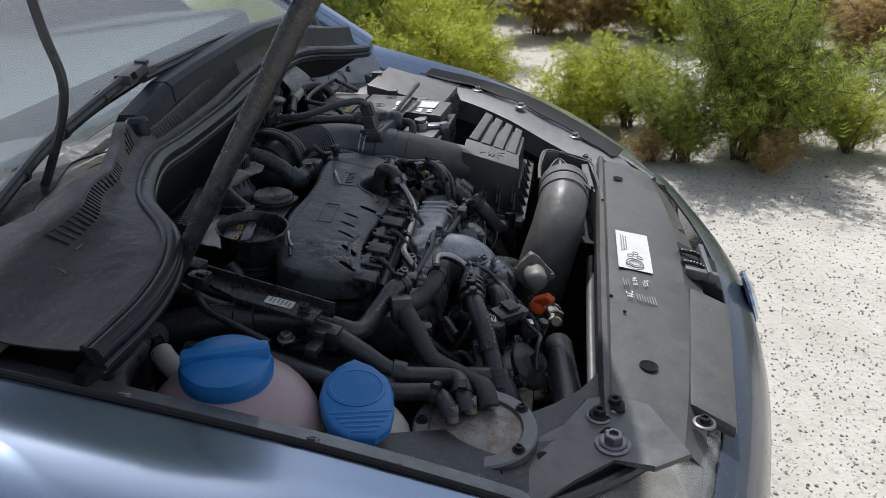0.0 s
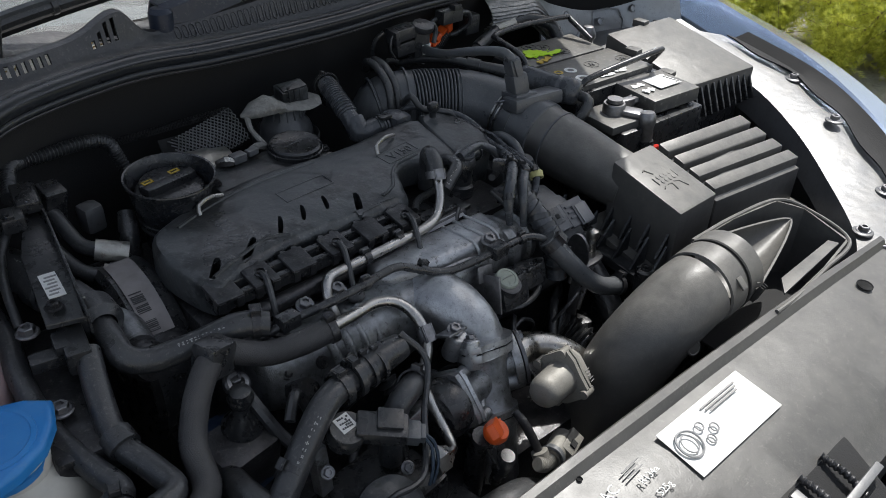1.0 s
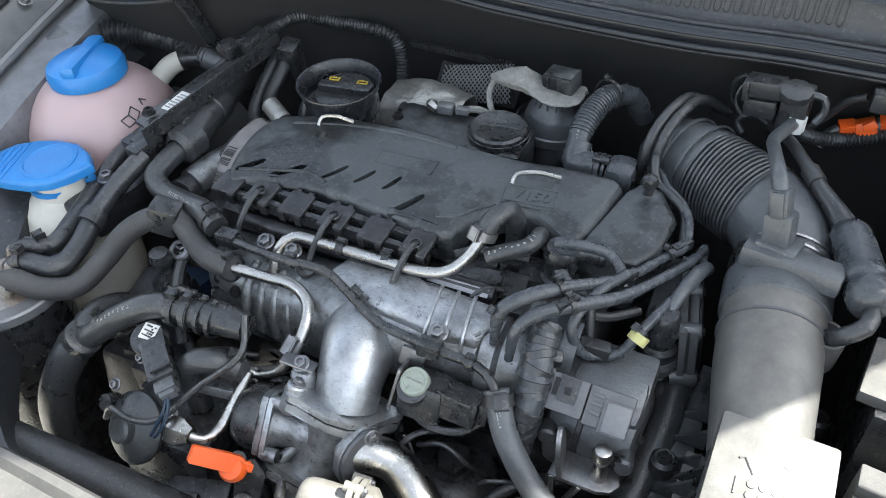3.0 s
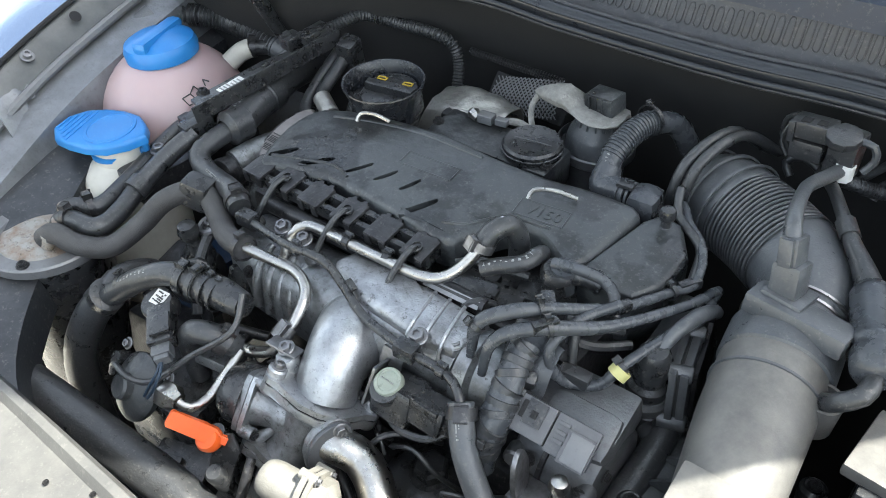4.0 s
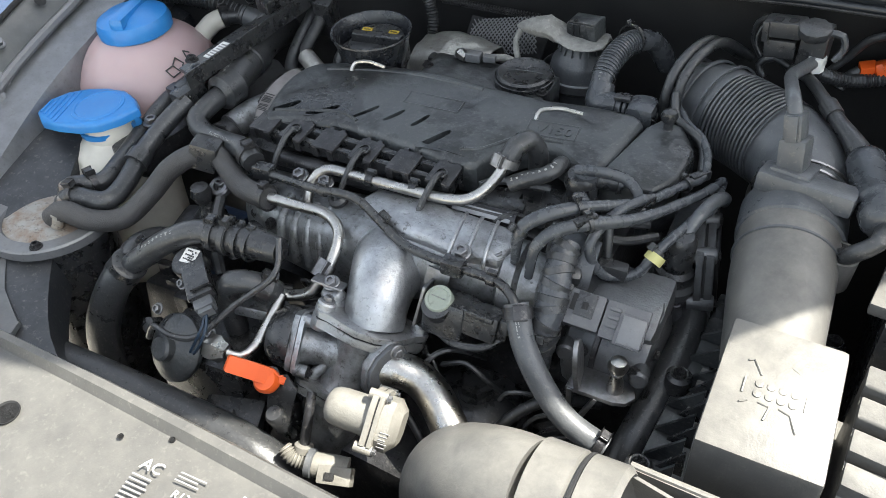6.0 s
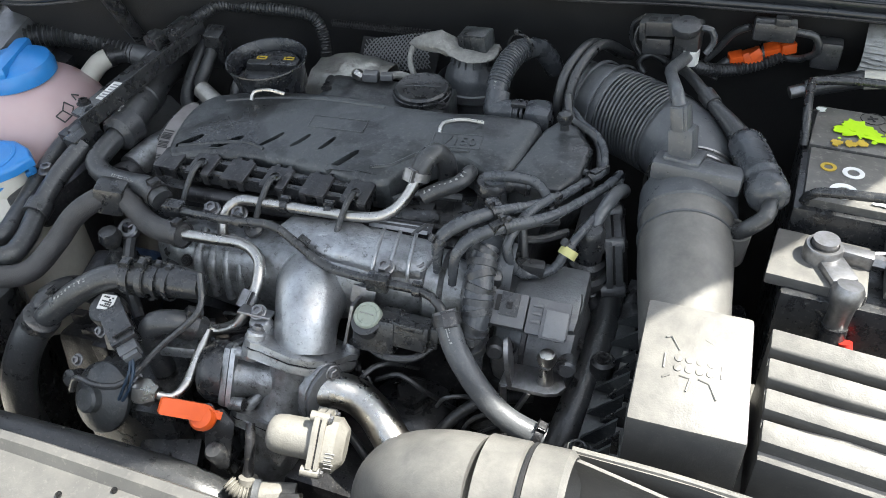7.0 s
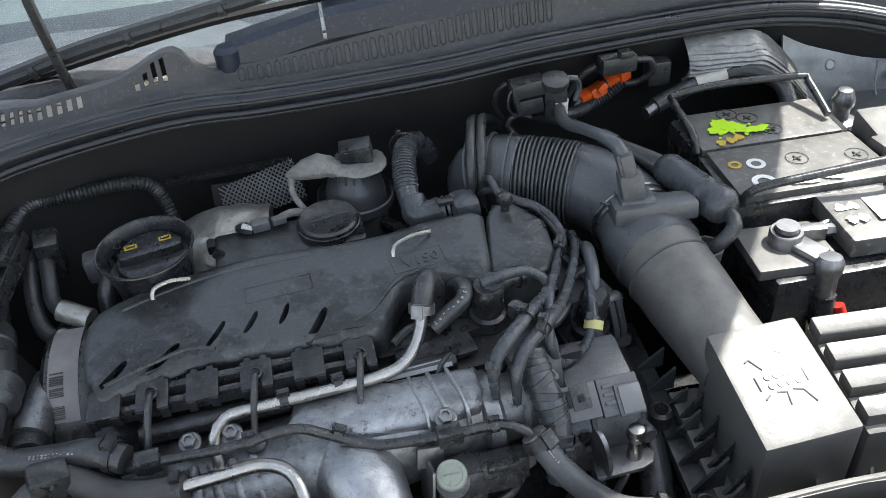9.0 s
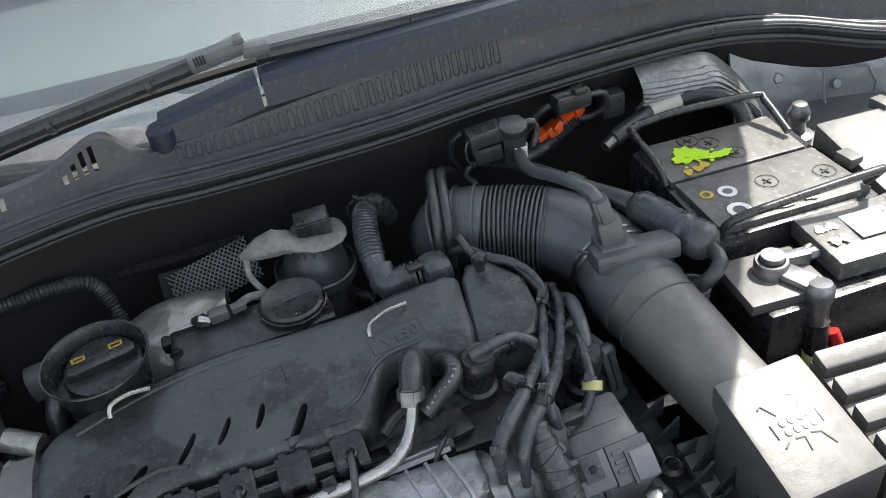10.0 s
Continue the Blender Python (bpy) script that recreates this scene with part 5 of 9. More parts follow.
# round cap and box behind the cover, breather
bm = B()
box(bm, (-0.195, 0.430, 0.950), (0.15, 0.055, 0.040), (3, 0, 3), 0.006)
breather = part("breather_box", bm, COVER, engine, "black breather housing with a round cap")
part("round_cap", lathe(B(), (-0.154, 0.436, 0.958), (0, -0.05, 1), [(0.0315, 0), (0.0315, 0.016), (0.0305, 0.018), (0.0305, 0.021), (0.0285, 0.0235), (0.0265, 0.0235), (0.025, 0.0225), (0.0, 0.0235)], 44), PLASTIC, breather)
part("cap_band", lathe(B(), (-0.154, 0.4353, 0.973), (0, -0.05, 1), [(0.0312, 0), (0.0325, 0.0006), (0.0325, 0.0026), (0.0312, 0.003)], 44, close=False), PLASTIC, breather)
part("cap_line", tube(B(), [(-0.172, 0.428, 0.9826), (-0.150, 0.433, 0.9830), (-0.132, 0.436, 0.9828)], 0.0006, 6, 0.02), COVER, breather)
tower = part("exhaust_valve_tower", lathe(B(), (-0.122, 0.510, 0.88), (0, 0, 1), [(0.030, 0), (0.033, 0.03), (0.033, 0.066), (0.036, 0.068)], 40), PUMPM, engine, "grey metal valve tower with a taped connector")
part("collar", lathe(B(), (-0.122, 0.510, 0.944), (0.05, -0.05, 1), [(0.034, 0), (0.040, 0.001), (0.0425, 0.004), (0.0425, 0.013), (0.0405, 0.0145), (0.039, 0.006), (0.034, 0.005)], 44), PUMPM, tower)
part("collar_band", lathe(B(), (-0.122, 0.510, 0.941), (0.05, -0.05, 1), [(0.0335, 0), (0.0350, 0.0005), (0.0350, 0.004), (0.0335, 0.0045)], 44, close=False), HEAT, tower)
part("upper_cap", lathe(B(), (-0.121, 0.509, 0.950), (0.03, -0.03, 1), [(0.0335, 0), (0.0332, 0.010), (0.0315, 0.018), (0.0300, 0.022), (0.0235, 0.030), (0.0205, 0.040), (0.019, 0.052), (0, 0.052)], 40), GREYRUB, tower, "dusty black domed cap")
for k in range(7):
    a = math.pi * (1.12 + 0.125 * k)
    part("cap_rib", tube(B(), [(-0.121 + 0.0245 * math.cos(a), 0.509 + 0.0245 * math.sin(a), 0.981), (-0.121 + 0.0205 * math.cos(a), 0.509 + 0.0205 * math.sin(a), 1.000)], 0.0013, 6), GREYRUB, tower)
bm = B()
box(bm, (-0.114, 0.503, 1.010), (0.034, 0.026, 0.019), (6, -5, -6), 0.002)
for k in range(4):
    box(bm, (-0.1245 + 0.0075 * k, 0.4895, 1.0110 + 0.0006 * k), (0.0018, 0.0016, 0.015), (6, -5, -6), 0.0004)
box(bm, (-0.114, 0.500, 1.0200), (0.031, 0.019, 0.0018), (6, -5, -6), 0.0006)
part("connector", bm, COVER, tower, "square black connector with ribs")
bm = B()
box(bm, (-0.123, 0.494, 1.0208), (0.003, 0.003, 0.001), (6, -5, -6), 0)
part("connector_hole", bm, FELT_AND_SHADE, tower)
bm = loft(B(), [(-0.189, 0.491, 1.002, 0.003, 0.002), (-0.183, 0.491, 1.004, 0.008, 0.005), (-0.172, 0.491, 1.006, 0.013, 0.0085), (-0.155, 0.491, 1.008, 0.017, 0.010), (-0.148, 0.491, 1.007, 0.0165, 0.0095), (-0.141, 0.492, 1.004, 0.018, 0.0075), (-0.136, 0.493, 1.002, 0.020, 0.0045), (-0.129, 0.493, 1.0015, 0.024, 0.0030), (-0.122, 0.493, 1.001, 0.026, 0.0028), (-0.112, 0.493, 1.0005, 0.027, 0.0024), (-0.105, 0.493, 1.000, 0.027, 0.0022), (-0.092, 0.494, 1.0005, 0.024, 0.002), (-0.085, 0.493, 1.002, 0.013, 0.0015)], 44, 2.3)
for v in bm.verts:
    v.co += V(noise.noise(v.co * 120), noise.noise(v.co * 120 + V(7, 0, 0)), 0.7 * noise.noise(v.co * 150 + V(0, 5, 0))) * 0.0034
part("foam_tape", bm, FOAM, tower, "frayed grey foam tape")
part("lead", tube(B(), [(-0.184, 0.488, 1.001), (-0.186, 0.478, 0.990), (-0.180, 0.470, 0.978), (-0.172, 0.465, 0.965)], [0.0036, 0.0030, 0.0034, 0.0038], 8), FOAM, tower)
part("taped_end", tube(B(), [(-0.205, 0.452, 0.977), (-0.190, 0.460, 0.977), (-0.172, 0.466, 0.968)], [0.0035, 0.0045, 0.0040], 8), FOAM, tower)
part("tower_bracket", tube(B(), [(-0.163, 0.492, 0.962), (-0.160, 0.478, 0.952), (-0.146, 0.468, 0.948), (-0.138, 0.467, 0.944)], 0.0013, 6, 0.004), BOLT, tower)
part("tower_stub", tube(B(), [(-0.098, 0.492, 0.925), (-0.084, 0.476, 0.925), (-0.072, 0.462, 0.925)], 0.0065, 12), PLASTIC, tower)
bpts = [(-0.066, 0.430, 0.966), (-0.069, 0.438, 0.980), (-0.070, 0.452, 0.993), (-0.067, 0.478, 1.003), (-0.060, 0.503, 1.005), (-0.045, 0.530, 0.995), (-0.032, 0.545, 0.965)]
bh = hose(engine, bpts, 0.0118, LEADM, name="breather_hose", label="ribbed grey breather hose")
ribs = even(bpts, 90)
bm = B()
for k in range(17, 52, 2):
    d = ribs[k + 1] - ribs[k]
    lathe(bm, ribs[k], d, [(0.0115, -0.0010), (0.0129, -0.0006), (0.0129, 0.0006), (0.0115, 0.0010)], 20, close=False)
part("hose_ribs", bm, LEADM, bh)
hose_print(bh, bpts[:4], 0.0119, 0.12, 0.5, 8, 9)
hose(engine, [(-0.066, 0.440, 0.986), (-0.066, 0.428, 0.972), (-0.060, 0.424, 0.970), (-0.048, 0.424, 0.973), (-0.035, 0.421, 0.975)], [0.0122, 0.0142, 0.0150, 0.0135, 0.0125], LEADM, "breather_elbow")
for k, (x, r) in enumerate(((-0.043, 0.0140), (-0.037, 0.0146), (-0.032, 0.0140))):
    part("elbow_band", lathe(B(), (x, 0.4225, 0.974), (1, -0.1, 0.1), [(r - 0.002, -0.0018), (r, -0.0014), (r, 0.0014), (r - 0.002, 0.0018)], 24, close=False), LEADM, engine)
bm = B()
box(bm, (-0.037, 0.416, 0.9885), (0.016, 0.010, 0.004), (0, 0, 6), 0.001)
part("elbow_latch", bm, PLASTIC, engine)
bm = B()
box(bm, (-0.017, 0.419, 0.973), (0.030, 0.036, 0.032), (0, 0, 6), 0.011)
part("breather_valve", bm, LEADM, engine)
# heat shield and mesh sleeve behind the filler
rows = []
for k in range(17):
    f = k / 16
    x = -0.306 + 0.092 * f
    bow = 0.008 * math.sin(math.pi * f)
    prof = [(0.418, 0.905), (0.424, 0.930), (0.434, 0.948 + bow * 0.4), (0.450, 0.962 + bow * 0.6), (0.468, 0.968 + bow), (0.486, 0.970 + bow), (0.500, 0.964 + bow), (0.506, 0.944)]
    rows.append([V(x + 0.002 * noise.noise(V(x * 40, q.y * 40, 0)), q.y + 0.05 * (x + 0.25), q.z + 0.004 * noise.noise(V(x * 55, q.y * 55, q.z * 20))) for q in even([V(0, *q) for q in prof], 26)])
shield = part("heat_shield", sheet(B(), rows, 0.0015), HEAT, engine, "dull silver pressed heat shield over the exhaust duct", 40)
part("shield_seam", tube(B(), [(-0.288, 0.448, 0.964), (-0.26, 0.452, 0.969), (-0.235, 0.454, 0.970), (-0.216, 0.456, 0.966)], 0.0022, 8, 0.01), HEAT, shield)
bm = B()
box(bm, (-0.222, 0.447, 0.977), (0.018, 0.013, 0.010), (0, 0, 8), 0.002)
box(bm, (-0.203, 0.449, 0.978), (0.014, 0.009, 0.007), (0, 0, 12), 0.001)
part("bright_block", bm, BAYMETAL, shield, "small bright metal block")
part("crumpled_foil", tube(B(), [(-0.246, 0.452, 0.974), (-0.238, 0.446, 0.977), (-0.230, 0.443, 0.975)], [0.004, 0.007, 0.005], 7, 0.004), STEEL, shield, "crumpled foil edge")
def woven(name, a, b, width, n, parent, mat):
    """A flat woven strip of crossing strands between two points."""
    a, b = Vector(a), Vector(b)
    d = (b - a).normalized()
    w = d.cross(V(0, -0.75, 0.66)).normalized() * width / 2
    nor = w.cross(d).normalized()
    bm = B()
    L = (b - a).length
    for s in (-1, 1):
        for k in range(-4, n):
            t0, t1 = k / n, (k + width / L * n * 0.8) / n
            p, q = a + (b - a) * t0 - w * s, a + (b - a) * t1 + w * s
            f0, f1 = max(0.0, -t0 / (t1 - t0)), min(1.0, (1 - t0) / (t1 - t0))
            if f1 - f0 > 0.1:
                bow = nor * 0.006
                tube(bm, [p.lerp(q, f0) + bow * 4 * f0 * (1 - f0), p.lerp(q, (f0 + f1) / 2) + bow, p.lerp(q, f1) + bow * 4 * f1 * (1 - f1)], 0.0008, 5, 0.012)
    return part(name, bm, mat, parent, "grey crosshatched mesh sleeve")


woven("mesh_sleeve", (-0.262, 0.515, 0.962), (-0.178, 0.522, 0.980), 0.044, 17, engine, BAYMETAL)
woven("mesh_strip", (-0.320, 0.548, 0.985), (-0.185, 0.540, 0.992), 0.008, 36, engine, DARKMETAL)
bm = B()
box(bm, (-0.225, 0.532, 0.962), (0.10, 0.003, 0.034), (-40, 3, 4), 0.001)
part("sleeve_core", bm, FELT_AND_SHADE, engine)

bm = B()
box(bm, (-0.245, 0.455, 0.958), (0.07, 0.03, 0.022), (3, 0, 5), 0.004)
part("breather_step", bm, COVER, breather)
for x in (-0.265, -0.125):
    bolt(engine, (x, 0.418, 0.970), 0.0042, (0, 0, 1), True)
# vacuum pump and injector wiring at the end of the engine
bm = B()
box(bm, (0.070, 0.340, 0.882), (0.036, 0.100, 0.092), (-8, -4, 6), 0.008)
box(bm, (0.066, 0.292, 0.868), (0.040, 0.030, 0.060), (-8, -4, 6), 0.008)
pump = part("vacuum_pump", bm, PUMPM, engine, "grey cast vacuum pump")
pm = pose(0.087, 0.338, 0.885, -8, 84, 6)
LID = [(-0.050, -0.055), (-0.02, -0.062), (0.03, -0.060), (0.050, -0.040), (0.052, 0.03), (0.03, 0.058), (-0.03, 0.062), (-0.052, 0.04)]
part("pump_lid", prism(B(), LID, pm, 0.007, 0.002), PUMPM, pump)
part("lid_gasket", prism(B(), [(x * 0.98, y * 0.98) for x, y in LID], pm @ pose(0, 0, -0.0022), 0.0022, 0), FELT_AND_SHADE, pump)
part("back_plate", prism(B(), [(x * 1.03, y * 1.03) for x, y in LID], pm @ pose(0, 0, -0.0085), 0.006, 0.0015), PUMPM, pump)
part("lid_face", prism(B(), [(x * 0.72, y * 0.72) for x, y in LID], pm @ pose(0, 0, 0.0065), 0.005, 0.002), DARKMETAL, pump)
for q in ((-0.045, -0.047), (0.040, -0.050), (0.046, 0.028), (-0.030, 0.055), (-0.048, 0.0), (0.0, -0.058), (0.012, 0.058)):
    part("lid_boss", lathe(B(), pm @ V(*q, -0.014), pm.to_3x3() @ V(0, 0, 1), [(0.0075, 0), (0.0075, 0.021), (0.006, 0.023), (0, 0.023)], 16), PUMPM, pump)
    bolt(pump, pm @ V(*q, 0.008), 0.0034, pm.to_3x3() @ V(0, 0, 1), True)
for y, z in ((0.262, 0.868), (0.272, 0.845)):
    part("stub", lathe(B(), (0.082, y + 0.012, z), (0.75, -0.65, 0.1), [(0.0085, 0), (0.0085, 0.012), (0.006, 0.014), (0.006, 0.022), (0, 0.023)], 18), PUMPM, pump)
part("pump_hose", tube(B(), [(0.074, 0.286, 0.950), (0.078, 0.300, 0.960), (0.084, 0.330, 0.960), (0.088, 0.352, 0.950), (0.086, 0.368, 0.936)], [0.0055, 0.0062, 0.0064, 0.0064, 0.006], 14), GREYRUB, pump)
part("sensor_collar", lathe(B(), (0.070, 0.285, 0.890), (0.05, -0.1, 1), [(0.021, 0), (0.022, 0.010), (0.019, 0.014)], 24), PUMPM, pump)
part("valve_body", lathe(B(), (0.070, 0.285, 0.895), (0.05, -0.1, 1), [(0.018, 0), (0.018, 0.02), (0.014, 0.024), (0.0135, 0.055), (0.01, 0.06), (0, 0.06)], 24), PLASTIC, pump)
bm = B()
box(bm, (0.052, 0.214, 0.902), (0.064, 0.044, 0.042), (26, 0, 3), 0.013)
lathe(bm, (0.010, 0.215, 0.865), (1, 0, 0), [(0.036, 0), (0.043, 0.004), (0.045, 0.01), (0.045, 0.066), (0.043, 0.072), (0.036, 0.075), (0, 0.075)], 36)
for x in (0.016, 0.08):
    lathe(bm, (x, 0.180, 0.885), (0.2, -1, 0.2), [(0.008, 0), (0.008, 0.014), (0.006, 0.016), (0, 0.016)], 16)
box(bm, (0.044, 0.232, 0.905), (0.078, 0.050, 0.036), (14, 0, 3), 0.006)
act = part("flap_actuator", bm, PUMPM, engine, "grimy grey actuator with a square plug")
part("actuator_seam", lathe(B(), (0.040, 0.215, 0.865), (1, 0, 0), [(0.0445, -0.003), (0.047, -0.002), (0.047, 0.002), (0.0445, 0.003)], 36, close=False), DARKMETAL, act)
for a in (0.6, 1.7, 2.8):
    bolt(act, (0.086, 0.215 + 0.036 * math.cos(a + 1.6), 0.865 + 0.036 * math.sin(a + 1.6)), 0.0038, (1, 0, 0), True)
bolt(act, (0.030, 0.172, 0.892), 0.0045, (0, -1, 0.3), True)
bolt(act, (0.078, 0.170, 0.890), 0.0045, (0, -1, 0.3), True)
qm = pose(0.046, 0.188, 0.921, 38, 2, 4)


def plugbox(at, size, bevel=0.0015):
    bm = B()
    m = qm @ Matrix.Translation(at) @ Matrix.Diagonal((*size, 1))
    r = bmesh.ops.create_cube(bm, size=1.0, matrix=m)
    bmesh.ops.bevel(bm, geom=list(bm.edges), offset=bevel, segments=2, profile=0.6, affect="EDGES", clamp_overlap=True)
    return bm


PLUGGREY = material("plug_grey", (0.075, 0.078, 0.088), 0.38, second=(0.11, 0.112, 0.12), scale=90, dust=0.2, bump=0.2, speck=0.15)
plug = part("plug", plugbox((-0.020, 0, 0.003), (0.030, 0.030, 0.018)), PLUGGREY, act, "grey rectangular plug with a latch")
part("plug_hood", plugbox((0.014, -0.001, 0.008), (0.036, 0.032, 0.006)), PLUGGREY, act)
part("plug_plate", plugbox((0.020, -0.006, 0.0125), (0.022, 0.026, 0.0025), 0.0006), PLUGGREY, act)
part("plug_slot", plugbox((-0.020, 0.004, 0.0125), (0.005, 0.006, 0.0012), 0.0002), FELT_AND_SHADE, act)
part("plug_slot", plugbox((-0.030, 0.004, 0.0125), (0.004, 0.014, 0.0012), 0.0002), FELT_AND_SHADE, act)
for y in (-0.006, 0.001, 0.008):
    part("plug_rib", plugbox((0.004, y, 0.0118), (0.009, 0.003, 0.002), 0.0004), PLUGGREY, act)
part("plug_latch", plugbox((-0.020, 0.004, 0.0125), (0.016, 0.020, 0.0018), 0.0004), PLASTIC, act)
part("latch_mark", plugbox((-0.020, 0.003, 0.0140), (0.005, 0.006, 0.0008), 0.0002), FELT_AND_SHADE, act)
part("bright_face", plugbox((0.0215, -0.006, 0.0146), (0.019, 0.023, 0.0010), 0.0003), BAYMETAL, act)
part("plug_collar", plugbox((-0.037, 0.0, 0.002), (0.006, 0.034, 0.022)), RUBBER, act)
# lifting eye bracket with ball
bm = prism(B(), [(0.030, 0.142), (0.070, 0.144), (0.080, 0.148), (0.085, 0.157), (0.080, 0.168), (0.068, 0.171), (0.030, 0.170)], Matrix.Translation((0, 0, 0.873)), 0.004, 0.001)
finm = Matrix.Translation((0.034, 0.152, 0.895)) @ pose(0, 0, 0, 0, 84, 12)
prism(bm, [(0.028 * math.cos(a), 0.014 * math.sin(a)) for a in [2 * math.pi * k / 20 for k in range(20)]], finm, 0.004, 0.001)
brk = part("lifting_bracket", bm, BOLT, engine, "steel lifting eye bracket with a ball stud")
bm = B()
box(bm, (0.033, 0.147, 0.845), (0.005, 0.012, 0.062), (0, 0, 12), 0.001)
box(bm, (0.046, 0.143, 0.848), (0.004, 0.006, 0.055), (0, 22, 12), 0.001)
part("bracket_leg", bm, BOLT, brk)
part("ball", lathe(B(), (0.067, 0.158, 0.877), (0, 0, 1), [(0.007, 0), (0.006, 0.012), (0.0045, 0.018), (0.0065, 0.022), (0.0085, 0.028), (0.0065, 0.034), (0, 0.037)], 20), STEEL, brk)
# leads
for pts, r in (([(-0.042, 0.190, 0.945), (-0.041, 0.196, 0.975), (-0.029, 0.206, 0.987), (-0.005, 0.229, 0.990), (0.034, 0.285, 0.973), (0.055, 0.335, 0.966), (0.065, 0.352, 0.966), (0.062, 0.375, 0.974), (0.050, 0.393, 0.980), (0.032, 0.408, 0.982), (0.016, 0.428, 0.984), (0.004, 0.445, 0.970)], [0.0036, 0.0060, 0.0062, 0.0056, 0.0044, 0.0044, 0.0044, 0.0044, 0.0042, 0.0040, 0.0040, 0.0040]),
               ([(-0.026, 0.184, 0.940), (-0.024, 0.190, 0.968), (-0.014, 0.202, 0.980), (0.008, 0.222, 0.983), (0.038, 0.265, 0.970), (0.07, 0.33, 0.962), (0.08, 0.37, 0.955)], [0.0036, 0.0060, 0.0062, 0.0056, 0.0045, 0.0045, 0.0045]),
               ([(0.034, 0.285, 0.976), (0.020, 0.250, 0.978), (0.012, 0.220, 0.965), (0.020, 0.220, 0.940), (0.030, 0.228, 0.930), (0.050, 0.238, 0.934), (0.060, 0.250, 0.952), (0.074, 0.30, 0.955), (0.085, 0.33, 0.955), (0.079, 0.381, 0.948)], 0.0046),
               ([(-0.030, 0.285, 0.985), (-0.010, 0.288, 0.988), (0.012, 0.296, 0.982), (0.026, 0.291, 0.975), (0.034, 0.280, 0.965)], 0.005),
               ([(-0.020, 0.290, 0.96), (-0.020, 0.287, 0.985)], 0.011)):
    hose(engine, pts, r, LEADM, "lead")
part("yellow_clip", lathe(B(), (0.060, 0.247, 0.948), (0.3, 0.6, 0.6), [(0.006, -0.004), (0.0085, -0.004), (0.0085, 0.004), (0.006, 0.004)], 20, close=False), YCLIP, engine, "pale yellow clip")
for p, a in (((0.034, 0.284, 0.973), (0.5, 0.8, 0)), ((0.006, 0.22, 0.986), (0.5, 0.6, 0)), ((0.063, 0.352, 0.966), (0.2, 1, 0))):
    bm = B()
    box(bm, p, (0.022, 0.008, 0.010), (0, 0, 60), 0.002)
    part("lead_clip", bm, PLASTIC, engine)
cond = hose(engine, [(-0.006, 0.215, 0.962), (-0.004, 0.196, 0.950), (0.0, 0.178, 0.935), (0.001, 0.158, 0.912), (0.0, 0.15, 0.88)], [0.012, 0.0125, 0.0135, 0.012, 0.012], mat=LEADM, name="wrapped_harness", label="taped wiring harness")
for k in range(9):
    f = 0.05 + 0.10 * k
    path = even([(-0.006, 0.215, 0.962), (-0.004, 0.196, 0.950), (0.0, 0.178, 0.935), (0.001, 0.158, 0.912), (0.0, 0.15, 0.88)], 60)
    i = int(f * 58)
    r = 0.0126 + 0.0008 * math.sin(f * math.pi)
    part("tape_turn", lathe(B(), path[i], (path[i + 1] - path[i]) + V(0.0006 * (k % 3 - 1), 0.0003, 0), [(r - 0.0008, -0.0032), (r + 0.0006, -0.0028), (r + 0.0002, 0.0030), (r - 0.0008, 0.0034)], 22, close=False), RUBBER, cond)
# coolant hose down to the front, lit end
lower = hose(engine, [(-0.022, 0.153, 0.938), (-0.014, 0.144, 0.926), (-0.003, 0.134, 0.910), (0.020, 0.124, 0.884), (0.045, 0.118, 0.865), (0.077, 0.117, 0.853)], 0.0105, GREYRUB, "coolant_hose", "grey dusty coolant hose with clamps")
clamp(engine, (-0.018, 0.149, 0.932), (0.4, -0.6, -0.7), 0.0108, 0.010, DARKMETAL)
clamp(engine, (0.072, 0.117, 0.855), (1, 0, -0.3), 0.0108)
part("ribbed_sleeve", tube(B(), [(0.02, 0.16, 0.80), (0.03, 0.145, 0.79), (0.035, 0.12, 0.78)], 0.02, 18, rib=0.006, pitch=0.008), RUBBER, engine)

for p, a, r in (((-0.005, 0.229, 0.990), (0.5, 0.7, 0), 0.0064), ((0.008, 0.222, 0.983), (0.5, 0.7, 0), 0.0064), ((0.055, 0.335, 0.966), (0.3, 0.9, 0), 0.0062), ((0.060, 0.250, 0.952), (0.3, 0.6, 0.4), 0.0056), ((0.001, 0.158, 0.912), (0, -0.4, -1), 0.0135), ((-0.062, 0.503, 1.007), (0.3, 1, 0), 0.0155)):
    ring(engine, p, a, r)
ring(engine, (-0.041, 0.196, 0.975), (0.3, 0.6, 0.7), 0.0062)
hose_print(engine, [(-0.022, 0.153, 0.938), (-0.014, 0.144, 0.926), (-0.003, 0.134, 0.910), (0.020, 0.124, 0.884)], 0.0105, 0.1, 0.4, 8, 3)
hose_print(engine, [(-0.080, 0.255, 0.972), (-0.066, 0.261, 0.979), (-0.050, 0.270, 0.984), (-0.046, 0.288, 0.984)], 0.0075, 0.1, 0.9, 9, 4)
for k, (x, y, z, s) in enumerate(((-0.02, 0.105, 0.80, 1), (0.055, 0.11, 0.79, 1), (-0.24, 0.15, 0.86, 0.8))):
    part("spring_sleeve", tube(B(), [(x, y, z), (x + 0.01, y - 0.02 * s, z - 0.02), (x + 0.012, y - 0.03 * s, z - 0.06)], 0.012 * s, 14, rib=0.004, pitch=0.006), RUBBER, engine)

